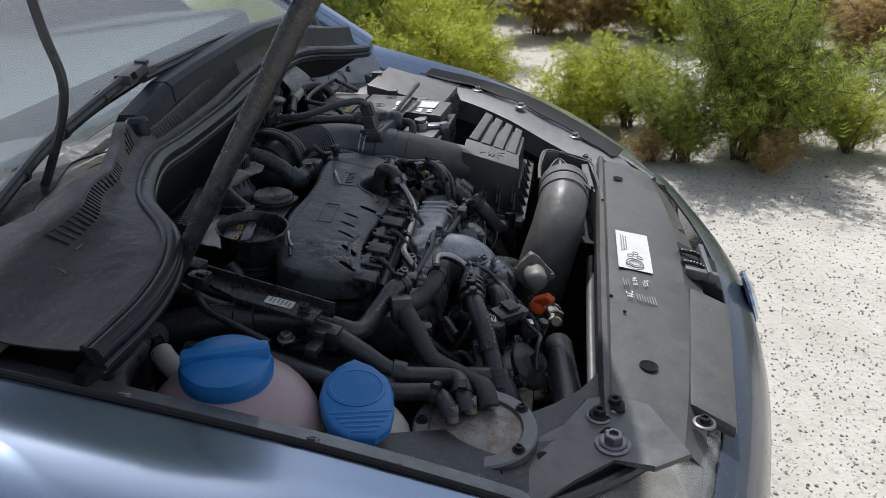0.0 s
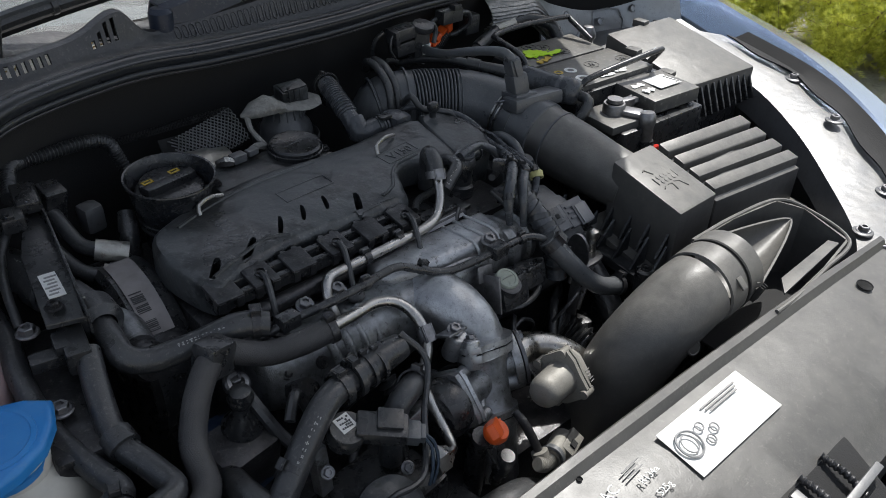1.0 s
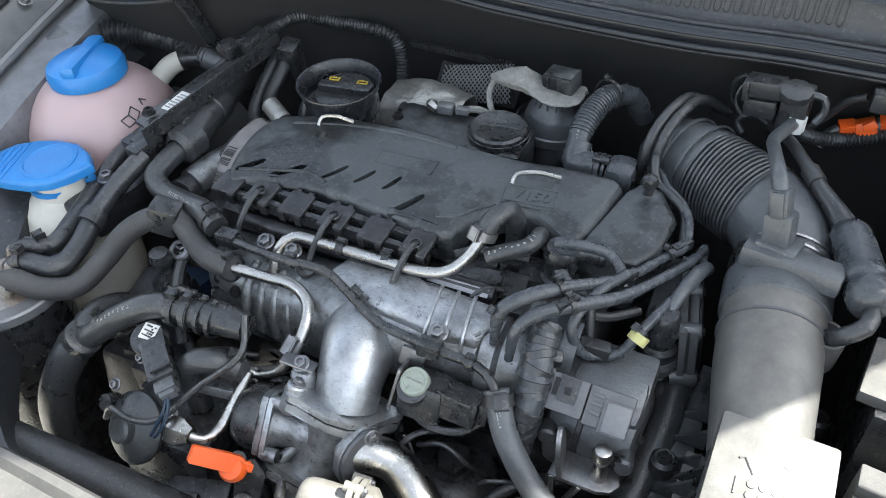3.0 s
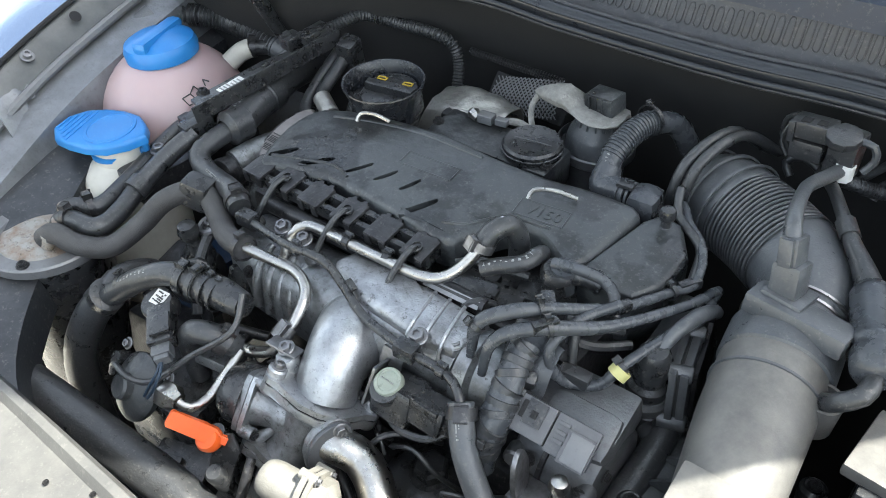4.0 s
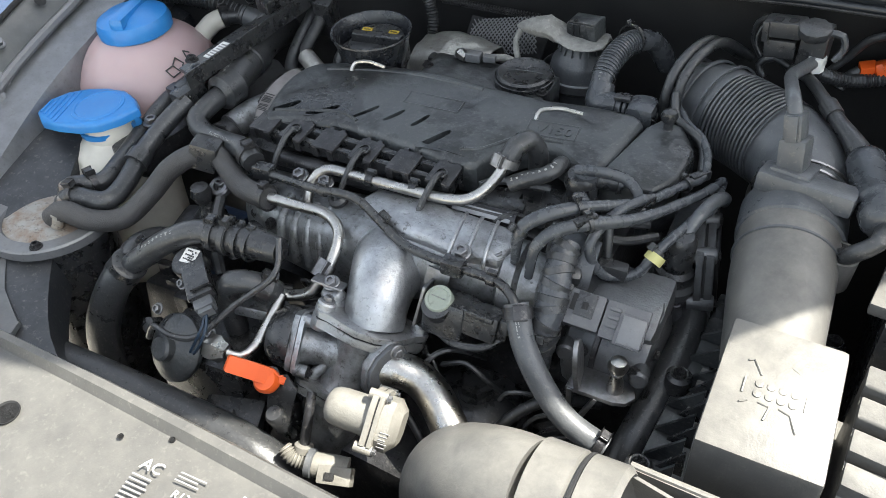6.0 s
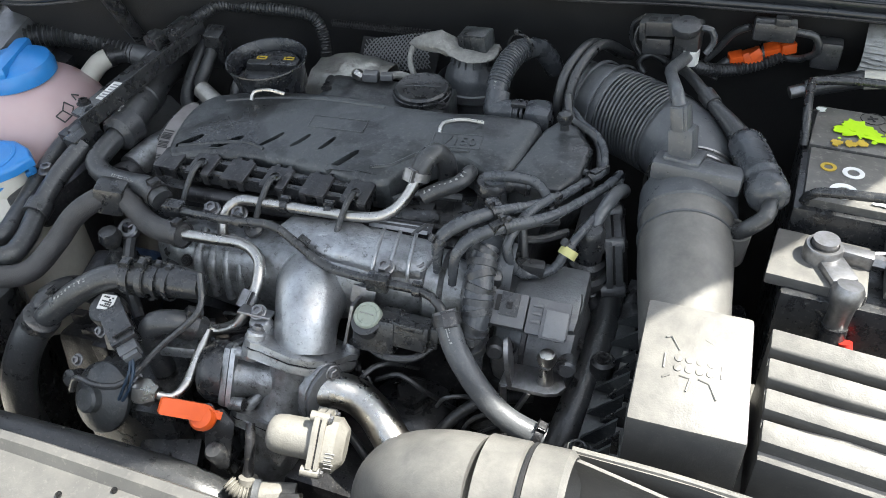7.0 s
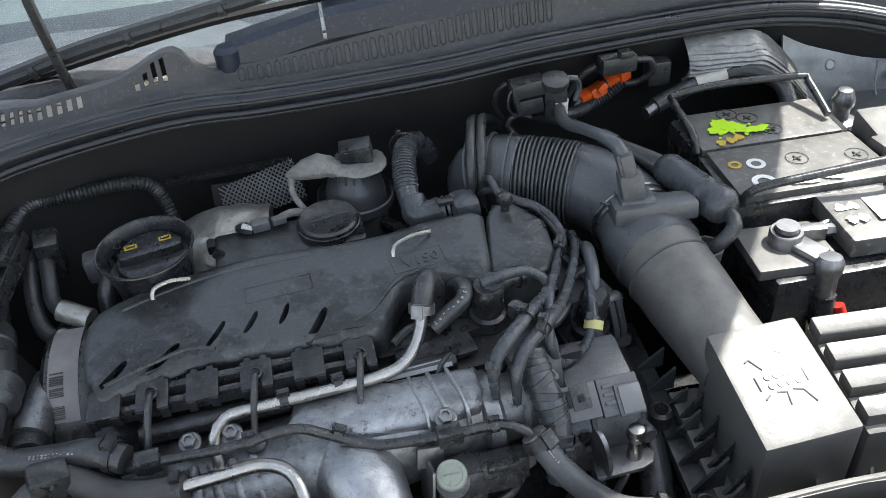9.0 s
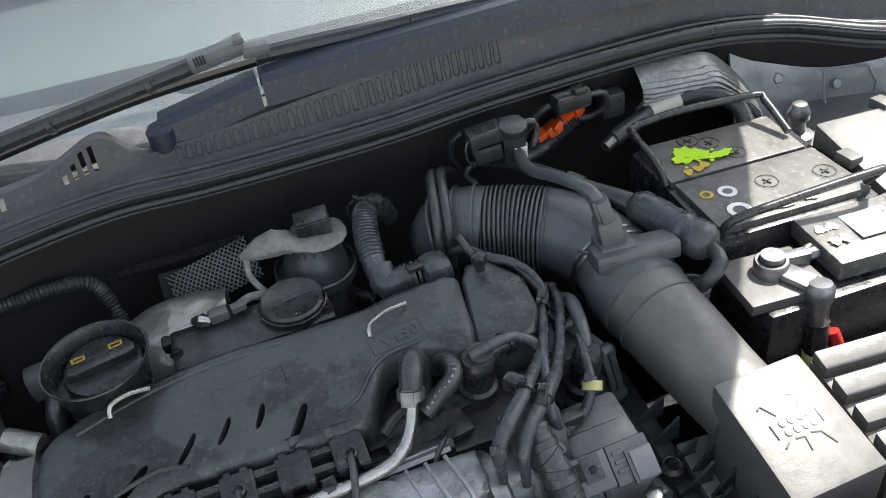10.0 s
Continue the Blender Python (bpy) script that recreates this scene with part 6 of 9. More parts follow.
rows = []
for k in range(9):
    f = k / 8
    rows.append([V(-0.020 + 0.040 * f, 0.232 - 0.034 * u + 0.004 * math.sin(5 * f + 3 * u), 0.962 - 0.010 * u - 0.026 * u * u + 0.003 * noise.noise(V(f * 4, u * 4, 2))) for u in [q / 7 for q in range(8)]])
part("tape_flap", sheet(B(), rows, 0.0012), LEADM, engine, "loose flap of black tape")
# dark fuel rail under the bright pipe, with a printed label
RAILTAG = material("rail_tag", (0.30, 0.305, 0.32), 0.5, second=(0.20, 0.205, 0.215), scale=60, bump=0.05, speck=0.4, speck_colour=(0.12, 0.12, 0.12))
rail = part("fuel_rail", tube(B(), [(-0.33, 0.232, 0.937), (-0.20, 0.236, 0.940), (-0.065, 0.242, 0.944)], 0.0085, 16, 0.02), DARKMETAL, engine, "dark fuel rail with a pale label")
bm = B()
box(bm, (-0.098, 0.2345, 0.9480), (0.058, 0.0075, 0.0012), (40, -1.5, 2.5), 0)
lab = part("rail_label", bm, RAILTAG, rail, "pale printed label")
for k in range(7):
    bm = B()
    box(bm, (-0.122 + 0.008 * k, 0.2340 + 0.0004 * k, 0.9484 + 0.0002 * k), (0.004 + 0.002 * (k % 2), 0.0010, 0.0008), (40, -1.5, 2.5), 0)
    part("text_bar", bm, INK, lab)

# connectors between the cover's cut edge and the manifold
conn = part("injector_connector", lathe(B(), (-0.025, 0.290, 0.935), (0, -0.1, 1), [(0.017, 0), (0.017, 0.014), (0.0135, 0.016), (0.0130, 0.036), (0.015, 0.038), (0.015, 0.044), (0.012, 0.048), (0, 0.048)], 24), PLASTIC, engine, "black elbow connector")
part("elbow_arm", tube(B(), [(-0.020, 0.290, 0.974), (-0.006, 0.294, 0.977), (0.008, 0.300, 0.973)], 0.0085, 14), PLASTIC, conn)
part("elbow_rim", lathe(B(), (0.006, 0.299, 0.974), (0.9, 0.4, -0.1), [(0.0085, -0.002), (0.0105, -0.002), (0.0105, 0.002), (0.0085, 0.002)], 18, close=False), PLASTIC, conn)
for p, sz, rot in (((-0.092, 0.256, 0.943), (0.046, 0.018, 0.012), 8), ((-0.062, 0.262, 0.941), (0.034, 0.030, 0.006), 10), ((-0.071, 0.258, 0.9465), (0.010, 0.010, 0.006), 10), ((-0.105, 0.275, 0.938), (0.05, 0.020, 0.008), 4), ((-0.050, 0.288, 0.935), (0.024, 0.030, 0.020), 14)):
    bm = B()
    box(bm, p, sz, (4, 0, rot), 0.002)
    part("connector_block", bm, PLASTIC, engine)
part("thin_lead", tube(B(), [(-0.062, 0.250, 0.945), (-0.072, 0.240, 0.951), (-0.082, 0.232, 0.944), (-0.084, 0.226, 0.93)], 0.0028, 8), RUBBER, engine)
for pts in ([(-0.115, 0.262, 0.955), (-0.10, 0.275, 0.957), (-0.08, 0.282, 0.955), (-0.055, 0.290, 0.952)], [(0.000, 0.262, 0.958), (0.020, 0.275, 0.952), (0.04, 0.29, 0.945)], [(0.010, 0.250, 0.95), (0.03, 0.262, 0.944), (0.05, 0.285, 0.940)]):
    part("thin_lead", tube(B(), pts, 0.0042, 8), RUBBER, engine)
part("link_rod", tube(B(), [(0.016, 0.252, 0.968), (0.020, 0.243, 0.950), (0.022, 0.240, 0.938)], 0.0042, 10), RUBBER, engine)
part("link_tip", tube(B(), [(0.022, 0.240, 0.938), (0.0225, 0.239, 0.931)], 0.0040, 10), WHITEP, engine)
bm = B()
box(bm, (-0.010, 0.228, 0.952), (0.034, 0.030, 0.006), (25, 10, 18), 0.002)
box(bm, (-0.004, 0.205, 0.930), (0.030, 0.012, 0.040), (25, 6, 18), 0.005)
part("harness_guard", bm, RUBBER, engine, "folded black tape guard on the harness")
bm = B()
box(bm, (0.030, 0.232, 0.935), (0.026, 0.013, 0.013), (0, 8, 12), 0.003)
part("lead_plug", bm, PLASTIC, engine)
bm = B()
box(bm, (-0.006, 0.242, 0.984), (0.012, 0.022, 0.014), (0, 0, 40), 0.003)
part("lead_clip", bm, PLASTIC, engine)

# small wiring in the shaded gaps
rnd = random.Random(33)
for k in range(14):
    x = rnd.uniform(-0.36, 0.06)
    y, z = rnd.uniform(0.10, 0.16), rnd.uniform(0.82, 0.87)
    d = V(rnd.uniform(-0.05, 0.05), rnd.uniform(-0.02, 0.03), rnd.uniform(-0.03, 0.02))
    part("thin_lead", tube(B(), [(x, y, z), V(x, y, z) + d * 0.5 + V(0, 0, rnd.uniform(0.005, 0.015)), V(x, y, z) + d, V(x, y, z) + d * 1.4 + V(0, 0.02, -0.04)], rnd.uniform(0.0016, 0.003), 7), RUBBER, engine)
for p, a, r in (((-0.172, 0.183, 0.947), (1, -0.2, -0.5), 0.0044), ((-0.238, 0.185, 0.957), (1, 0, 0), 0.0044), ((-0.05, 0.164, 0.943), (1, 0, 0), 0.0044), ((-0.21, 0.222, 0.955), (1, 0.05, 0), 0.0054), ((-0.165, 0.227, 0.956), (1, 0.1, 0), 0.0054)):
    ring(engine, p, a, r, 0.007)
for x, y, z in ((-0.33, 0.182, 0.90), (-0.30, 0.170, 0.905), (-0.225, 0.166, 0.892), (-0.10, 0.176, 0.915)):
    bolt(engine, (x, y, z), 0.0042, (0, -0.8, 0.6), True)
bm = B()
box(bm, (-0.320, 0.176, 0.880), (0.030, 0.018, 0.026), (-20, 0, 8), 0.004)
part("sensor_block", bm, PLASTIC, engine)
part("sensor_ring", lathe(B(), (-0.378, 0.186, 0.911), (0.1, -0.5, 0.85), [(0.006, 0), (0.0115, 0), (0.0115, 0.006), (0.0095, 0.008), (0.006, 0.008)], 22, close=False), BOLT, engine)


# ---- air intake side ----
airbox = thing("air_filter_box", "dusty black air filter box with a ribbed lid in the sun", "air filter", (0.28, 0.15, 0.60))


def slab(bm, corners, drop, bevel=0.004):
    """A lid with four upper corners and vertical sides."""
    hi = [bm.verts.new(Vector(p)) for p in corners]
    lo = [bm.verts.new(Vector(p) - V(0, 0, drop)) for p in corners]
    top = bm.faces.new(hi)
    bm.faces.new(lo[::-1])
    side = []
    for i in range(4):
        side.append(bm.faces.new((lo[i], lo[(i + 1) % 4], hi[(i + 1) % 4], hi[i])))
    es = set(top.edges)
    for f in side:
        es |= set(f.edges)
    if bevel:
        bmesh.ops.bevel(bm, geom=list(es), offset=bevel, segments=2, profile=0.6, affect="EDGES", clamp_overlap=True)
    return bm


PA, PB, PC, PD = (0.138, 0.196, 0.963), (0.219, 0.200, 0.961), (0.228, 0.102, 0.930), (0.142, 0.095, 0.935)
lid = part("plain_lid", slab(B(), [PD, PC, PB, PA], 0.095, 0.004), DUSTY, airbox, "flat lid section with an embossed symbol")
RA, RB, RC, RD = V(0.232, 0.199, 0.958), V(0.403, 0.187, 0.957), V(0.462, 0.108, 0.900), V(0.236, 0.104, 0.927)
rib_lid = part("ribbed_lid", slab(B(), [RD - V(0, 0, 0.012), RC - V(0, 0, 0.012), RB - V(0, 0, 0.012), RA - V(0, 0, 0.012)], 0.08, 0.003), DUSTY, airbox, "ribbed lid section")
for k in range(4):
    f0, f1 = 0.02 + 0.25 * k, 0.02 + 0.25 * k + 0.17
    q = [RA.lerp(RD, f1), RB.lerp(RC, f1), RB.lerp(RC, f0), RA.lerp(RD, f0)]
    part("lid_rib", slab(B(), [p + V(0, 0, 0.001) for p in q], 0.013, 0.002), DUSTY, rib_lid)
bm = slab(B(), [(0.125, 0.080, 0.846), (0.475, 0.085, 0.832), (0.425, 0.215, 0.868), (0.122, 0.215, 0.878)], 0.010, 0.002)
flange = part("flange", bm, DUSTY, airbox)
bm = slab(B(), [(0.135, 0.092, 0.84), (0.46, 0.095, 0.82), (0.41, 0.21, 0.85), (0.132, 0.21, 0.87)], 0.26, 0.01)
part("lower_box", bm, PLASTIC, airbox)
for k in range(7):
    x = 0.150 + 0.047 * k
    zt = 0.925 - 0.03 * max(0, (x - 0.24) / 0.22)
    bm = B()
    vs = [bm.verts.new(V(x + dx, y, z)) for dx in (-0.0015, 0.0015) for y, z in ((0.098, zt - 0.045), (0.080, zt - 0.085), (0.099, zt - 0.085))]
    for f in ((0, 1, 2), (5, 4, 3), (0, 3, 4, 1), (1, 4, 5, 2), (2, 5, 3, 0)):
        bm.faces.new([vs[i] for i in f])
    part("gusset", bm, DUSTY, airbox)
for k in range(4):
    y = 0.185 - 0.027 * k
    bm = B()
    vs = [bm.verts.new(V(x, y + dy, z)) for dy in (-0.0015, 0.0015) for x, z in ((0.139, 0.905), (0.120, 0.878), (0.140, 0.878))]
    for f in ((0, 1, 2), (5, 4, 3), (0, 3, 4, 1), (1, 4, 5, 2), (2, 5, 3, 0)):
        bm.faces.new([vs[i] for i in f])
    part("gusset", bm, PLASTIC, airbox)
for p in ((0.108, 0.198, 0.866), (0.108, 0.106, 0.856), (0.212, 0.308, 0.855)):
    part("lug", lathe(B(), p, (0, 0, 1), [(0.010, -0.02), (0.011, 0), (0.011, 0.010), (0.008, 0.013), (0.0, 0.010)], 20), PLASTIC, airbox)
    bolt(airbox, Vector(p) + V(0, 0, 0.013), 0.004, (0, 0, 1), True)
bm = slab(B(), [(0.103, 0.082, 0.850), (0.127, 0.082, 0.850), (0.127, 0.315, 0.874), (0.110, 0.315, 0.874)], 0.012, 0.002)
part("side_ledge", bm, COVER, airbox)
for k in range(7):
    y = 0.10 + 0.026 * k
    bm = B()
    vs = [bm.verts.new(V(x, y + dy, z)) for dy in (-0.0015, 0.0015) for x, z in ((0.134, 0.892), (0.106, 0.8515 + 0.1 * (y - 0.082)), (0.134, 0.8515 + 0.1 * (y - 0.082)))]
    for f in ((0, 1, 2), (5, 4, 3), (0, 3, 4, 1), (1, 4, 5, 2), (2, 5, 3, 0)):
        bm.faces.new([vs[i] for i in f])
    part("gusset", bm, COVER, airbox)
part("box_loom", tube(B(), [(0.094, 0.30, 0.872), (0.098, 0.24, 0.862), (0.094, 0.18, 0.845), (0.086, 0.13, 0.81), (0.08, 0.10, 0.76)], [0.013, 0.014, 0.015, 0.015, 0.015], 16), RUBBER, airbox, "thick black hose beside the box")
# embossed symbol on the lid
ex = (Vector(PC) - Vector(PD)).normalized()
ez = ex.cross(Vector(PA) - Vector(PD)).normalized()
sm = Matrix.Identity(4)
for i, c in enumerate((ex, ez.cross(ex), ez)):
    sm.col[i][:3] = c
sm.col[3][:3] = (Vector(PA) + Vector(PB) + Vector(PC) + Vector(PD)) / 4 + ez * 0.0012
for i in range(4):
    for j in range(2):
        part("embossed_dot", lathe(B(), sm @ V(-0.012 + 0.008 * i, -0.004 + 0.008 * j, -0.0011), ez, [(0.0032, 0), (0.0028, 0.0010), (0, 0.0013)], 12), DUSTY, lid)
for a, b in (((-0.022, 0.006), (-0.022, -0.006)), ((0.020, 0.006), (0.020, -0.006)), ((-0.012, 0.011), (-0.019, 0.022)), ((0.008, 0.010), (0.014, 0.020)), ((0.014, 0.020), (0.006, 0.024)), ((-0.010, -0.010), (-0.002, -0.011)), ((-0.002, -0.011), (-0.004, -0.022)),
             ((0.004, -0.010), (0.012, -0.012)), ((0.012, -0.012), (0.018, -0.024)), ((-0.019, 0.022), (-0.023, 0.020)), ((-0.022, -0.014), (-0.017, -0.011))):
    part("embossed_line", tube(B(), [sm @ V(*a, -0.0007), sm @ V(*b, -0.0007)], 0.0008, 6, 0.05), DUSTY, lid)

# air hose from the filter past the meter to the engine
pipe = thing("air_intake_pipe", "black ribbed air intake hose with a flow meter and clamps", "pipe", (0.15, 0.35, 0.85))
part("meter_tube", tube(B(), [(0.172, 0.190, 0.922), (0.166, 0.225, 0.928), (0.158, 0.275, 0.938), (0.151, 0.330, 0.947), (0.149, 0.355, 0.950)], [0.036, 0.038, 0.041, 0.042, 0.042], 40), DUSTY, pipe, "smooth grey-black meter tube")
for y, x, z, r in ((0.338, 0.150, 0.948, 0.0445), (0.300, 0.1545, 0.942, 0.0432)):
    part("collar", lathe(B(), (x, y, z), (-0.13, 1, 0.16), [(r - 0.003, -0.018 if r > 0.044 else -0.0018), (r, -0.016 if r > 0.044 else -0.001), (r, 0.016 if r > 0.044 else 0.001), (r - 0.003, 0.018 if r > 0.044 else 0.0018)], 40, close=False), GREYRUB, pipe)
bm = B()
box(bm, (0.152, 0.345, 0.988), (0.080, 0.030, 0.018), (-8, 0, -6), 0.004)
part("meter_body", bm, GREYRUB, pipe)
part("elbow_hose", tube(B(), [(0.149, 0.352, 0.950), (0.147, 0.385, 0.955), (0.138, 0.415, 0.958), (0.122, 0.439, 0.960), (0.111, 0.448, 0.960)], [0.041, 0.041, 0.042, 0.043, 0.043], 40), GREYRUB, pipe, "black rubber elbow")
axis_pts = even([(0.113, 0.4465, 0.960), (0.085, 0.464, 0.961), (0.056, 0.479, 0.961)], 14 * 6 + 1)
bell, bell_r = [], []
for k, p in enumerate(axis_pts):
    bell.append(p)
    bell_r.append((0.0450, 0.0450, 0.0444, 0.0385, 0.0385, 0.0444)[k % 6])
bm = B()
rings = []
for k, (p, r) in enumerate(zip(bell, bell_r)):
    d = (bell[min(k + 1, len(bell) - 1)] - bell[max(k - 1, 0)]).normalized()
    m = axis_pose(p, d)
    rings.append([bm.verts.new(m @ V(r * math.cos(a), r * math.sin(a), 0)) for a in (2 * math.pi * j / 48 for j in range(48))])
for a, b in zip(rings, rings[1:]):
    for j in range(48):
        bm.faces.new((a[j], a[(j + 1) % 48], b[(j + 1) % 48], b[j]))
part("bellows", bm, GREYRUB, pipe, "ribbed bellows", 25)
part("turbo_end", tube(B(), [(0.057, 0.478, 0.961), (0.045, 0.485, 0.961), (0.032, 0.491, 0.960), (0.020, 0.496, 0.955), (0.012, 0.500, 0.935)], [0.0445, 0.0445, 0.043, 0.040, 0.034], 40), GREYRUB, pipe)
for at, ax_, r in (((0.147, 0.372, 0.952), (-0.06, 1, 0.14), 0.0425), ((0.1475, 0.380, 0.953), (-0.08, 1, 0.12), 0.0425), ((0.048, 0.483, 0.961), (-0.9, 0.45, 0), 0.0465)):
    part("wire_clamp", lathe(B(), at, ax_, [(r, -0.0012), (r + 0.002, -0.0012), (r + 0.002, 0.0012), (r, 0.0012), (r, -0.0012)], 40, close=False), STEEL if r < 0.046 else GREYRUB, pipe)
bm = B()
box(bm, (0.138, 0.357, 0.993), (0.034, 0.034, 0.012), (-8, 0, -8), 0.003)
box(bm, (0.134, 0.359, 1.010), (0.023, 0.023, 0.028), (-10, -10, -8), 0.004)
box(bm, (0.129, 0.363, 1.031), (0.016, 0.019, 0.026), (-12, -14, -8), 0.003)
box(bm, (0.127, 0.353, 1.034), (0.010, 0.004, 0.022), (-12, -14, -8), 0.001)
plug = part("meter_plug", bm, GREYRUB, pipe)
part("cable", tube(B(), [(0.126, 0.364, 1.040), (0.122, 0.370, 1.048), (0.117, 0.388, 1.048), (0.110, 0.425, 1.038), (0.105, 0.465, 1.024), (0.110, 0.502, 1.015), (0.116, 0.525, 1.013)], [0.0068, 0.0062, 0.0058, 0.0058, 0.0060, 0.0065, 0.0065], 12), GREYRUB, plug)
part("spring_clip", tube(B(), [(0.110, 0.372, 0.985), (0.113, 0.360, 0.990), (0.120, 0.352, 0.994)], 0.0016, 6), BOLT, plug)
# heater canister alongside
ca, cb = V(0.187, 0.400, 0.994), V(0.217, 0.322, 0.987)
can = part("canister", lathe(B(), ca, cb - ca, [(0.009, -0.008), (0.0135, -0.004), (0.0168, 0.003), (0.0172, 0.008), (0.0172, 0.050), (0.0182, 0.052), (0.0182, 0.055), (0.0172, 0.057), (0.0172, 0.062), (0.0185, 0.064), (0.0185, 0.076), (0.016, 0.082), (0.010, 0.086)], 32), LEADM, pipe, "rubber sleeved breather canister")
part("canister_hose", tube(B(), [(0.092, 0.556, 0.985), (0.104, 0.530, 0.996), (0.120, 0.500, 1.004), (0.138, 0.468, 1.005), (0.156, 0.440, 1.002), (0.172, 0.420, 0.998), (0.188, 0.398, 0.992)], [0.0052, 0.0055, 0.0055, 0.0056, 0.0064, 0.0085, 0.012], 12), RUBBER, can)
part("hose_coupling", tube(B(), [(0.142, 0.462, 1.0045), (0.152, 0.446, 1.0028)], 0.0085, 12, 0.01), RUBBER, can)
part("canister_pipe", tube(B(), [(0.213, 0.335, 0.984), (0.216, 0.318, 0.986), (0.214, 0.302, 0.984), (0.202, 0.298, 0.972), (0.192, 0.306, 0.958)], 0.0072, 12), RUBBER, can)
part("socket", lathe(B(), (0.190, 0.310, 0.930), (0.1, -0.1, 1), [(0.016, 0), (0.0145, 0.032), (0.012, 0.032), (0.011, 0.02)], 20), DUSTY, pipe)
# twin vacuum hoses over the hose
for dx in (0, 0.011):
    hose(pipe, [(-0.004 + dx, 0.444, 0.955), (-0.003 + dx, 0.446, 0.985), (0.0 + dx, 0.458, 1.008), (0.008 + dx, 0.490, 1.019), (0.018 + dx, 0.525, 1.014), (0.040 + dx, 0.557, 0.988)], 0.0052, name="vacuum_hose")
hose(pipe, [(0.010, 0.440, 0.985), (0.012, 0.424, 1.0), (0.020, 0.410, 0.985), (0.045, 0.392, 0.982), (0.055, 0.385, 0.974), (0.064, 0.352, 0.966)], 0.004, name="vacuum_hose")

for at, ax_, r in (((0.030, 0.492, 0.960), (-0.9, 0.45, -0.05), 0.0458), ((0.014, 0.499, 0.956), (-0.9, 0.4, -0.25), 0.0432)):
    part("moulded_ring", lathe(B(), at, ax_, [(r - 0.001, -0.002), (r + 0.0012, -0.0012), (r + 0.0012, 0.0012), (r - 0.001, 0.002)], 40, close=False), GREYRUB, pipe)
# front intake snorkel
snork = thing("intake_snorkel", "dusty plastic intake elbow and scoop behind the front panel", "air duct", (0.10, 0.02, 0.60))
part("elbow", tube(B(), [(-0.030, 0.060, 0.660), (-0.025, 0.050, 0.76), (-0.016, 0.034, 0.835), (0.004, 0.022, 0.880), (0.036, 0.016, 0.905), (0.062, 0.014, 0.913)], [0.040, 0.041, 0.0425, 0.043, 0.0415, 0.040], 40), DUSTY, snork, "rounded dusty elbow")
part("neck", lathe(B(), (0.060, 0.014, 0.913), (1, 0.02, 0.08), [(0.0395, 0.0), (0.042, 0.001), (0.042, 0.028), (0.0395, 0.030), (0.0395, 0.034), (0.042, 0.035), (0.042, 0.058), (0.038, 0.062), (0.035, 0.05)], 40, close=False), DUSTY, snork)
RIM = [V(0.112, 0.058, 0.930), V(0.20, 0.062, 0.925), V(0.292, 0.058, 0.918), V(0.322, 0.032, 0.908), V(0.322, -0.030, 0.892), V(0.24, -0.042, 0.892), V(0.16, -0.050, 0.895), V(0.112, -0.052, 0.898)]
hub = sum(RIM, V(0, 0, 0)) / len(RIM)
trough = [[p + V(0, 0, 0.0) for p in RIM], [p + (hub - p) * 0.02 - V(0, 0, 0.022) for p in RIM], [p + (hub - p) * 0.05 - V(0, 0, 0.055) for p in RIM], [p + (hub - p) * 0.10 - V(0, 0, 0.095) for p in RIM]]
scoop = part("scoop", sheet(B(), trough, 0.003), DUSTY, snork, "open intake scoop", 40)
part("scoop_lip", tube(B(), RIM, 0.0026, 8, 0.01), DUSTY, scoop)
# the shade deep in the opening, put in as a black floor
part("scoop_shade", sheet(B(), [[V(x, y, 0.815 + 0.02 * (x - 0.1)) for y in (-0.05, 0.0, 0.05)] for x in (0.11, 0.2, 0.31)], 0.003), FELT_AND_SHADE, scoop)
rows = []
for k in range(19):
    f = k / 18
    c = V(0.116 + 0.165 * f, 0.014 + 0.014 * f, 0.914 - 0.004 * f)
    r = 0.0395 * (1 - f) ** 0.75 + 0.0012
    rows.append([c + V(0, r * math.cos(a), r * math.sin(a)) for a in [radians(28 - 13 * j) for j in range(17)]])
part("scoop_cone", sheet(B(), rows, 0.0022), DUSTY, scoop, "half cone guiding the air to the elbow", 40)
bm = slab(B(), [(0.150, -0.040, 0.897), (0.305, -0.026, 0.893), (0.300, -0.014, 0.893), (0.175, -0.022, 0.897)], 0.003, 0.001)
part("scoop_ledge", bm, DUSTY, scoop)
for z0, r in ((0.927, 0.0007), (0.920, 0.0007)):
    part("mould_mark", tube(B(), [(0.101, -0.028, z0 - 0.001), (0.106, -0.0285, z0 - 0.002)], r, 6, 0.02), DUSTY, snork)
bm = B()
box(bm, (0.0745, -0.024, 0.9355), (0.008, 0.014, 0.003), (40, -4, 0), 0.001)
part("neck_tab", bm, DUSTY, snork)
for k in range(3):
    bm = B()
    box(bm, (0.103 + 0.004 * k, -0.030, 0.912), (0.0016, 0.005, 0.022), (18, 0, 0), 0.0005)
    part("neck_slit", bm, FELT_AND_SHADE, snork)
part("neck_groove", lathe(B(), (0.093, 0.0145, 0.9155), (1, 0.02, 0.08), [(0.0405, -0.0016), (0.0424, -0.0012), (0.0424, 0.0012), (0.0405, 0.0016)], 40, close=False), FELT_AND_SHADE, snork)
part("mould_disc", lathe(B(), (0.013, -0.0215, 0.882), (-0.2, -0.93, 0.3), [(0.0085, -0.001), (0.0085, 0.0012), (0.007, 0.0016), (0.0062, 0.0008), (0, 0.0010)], 26), DUSTY, snork)

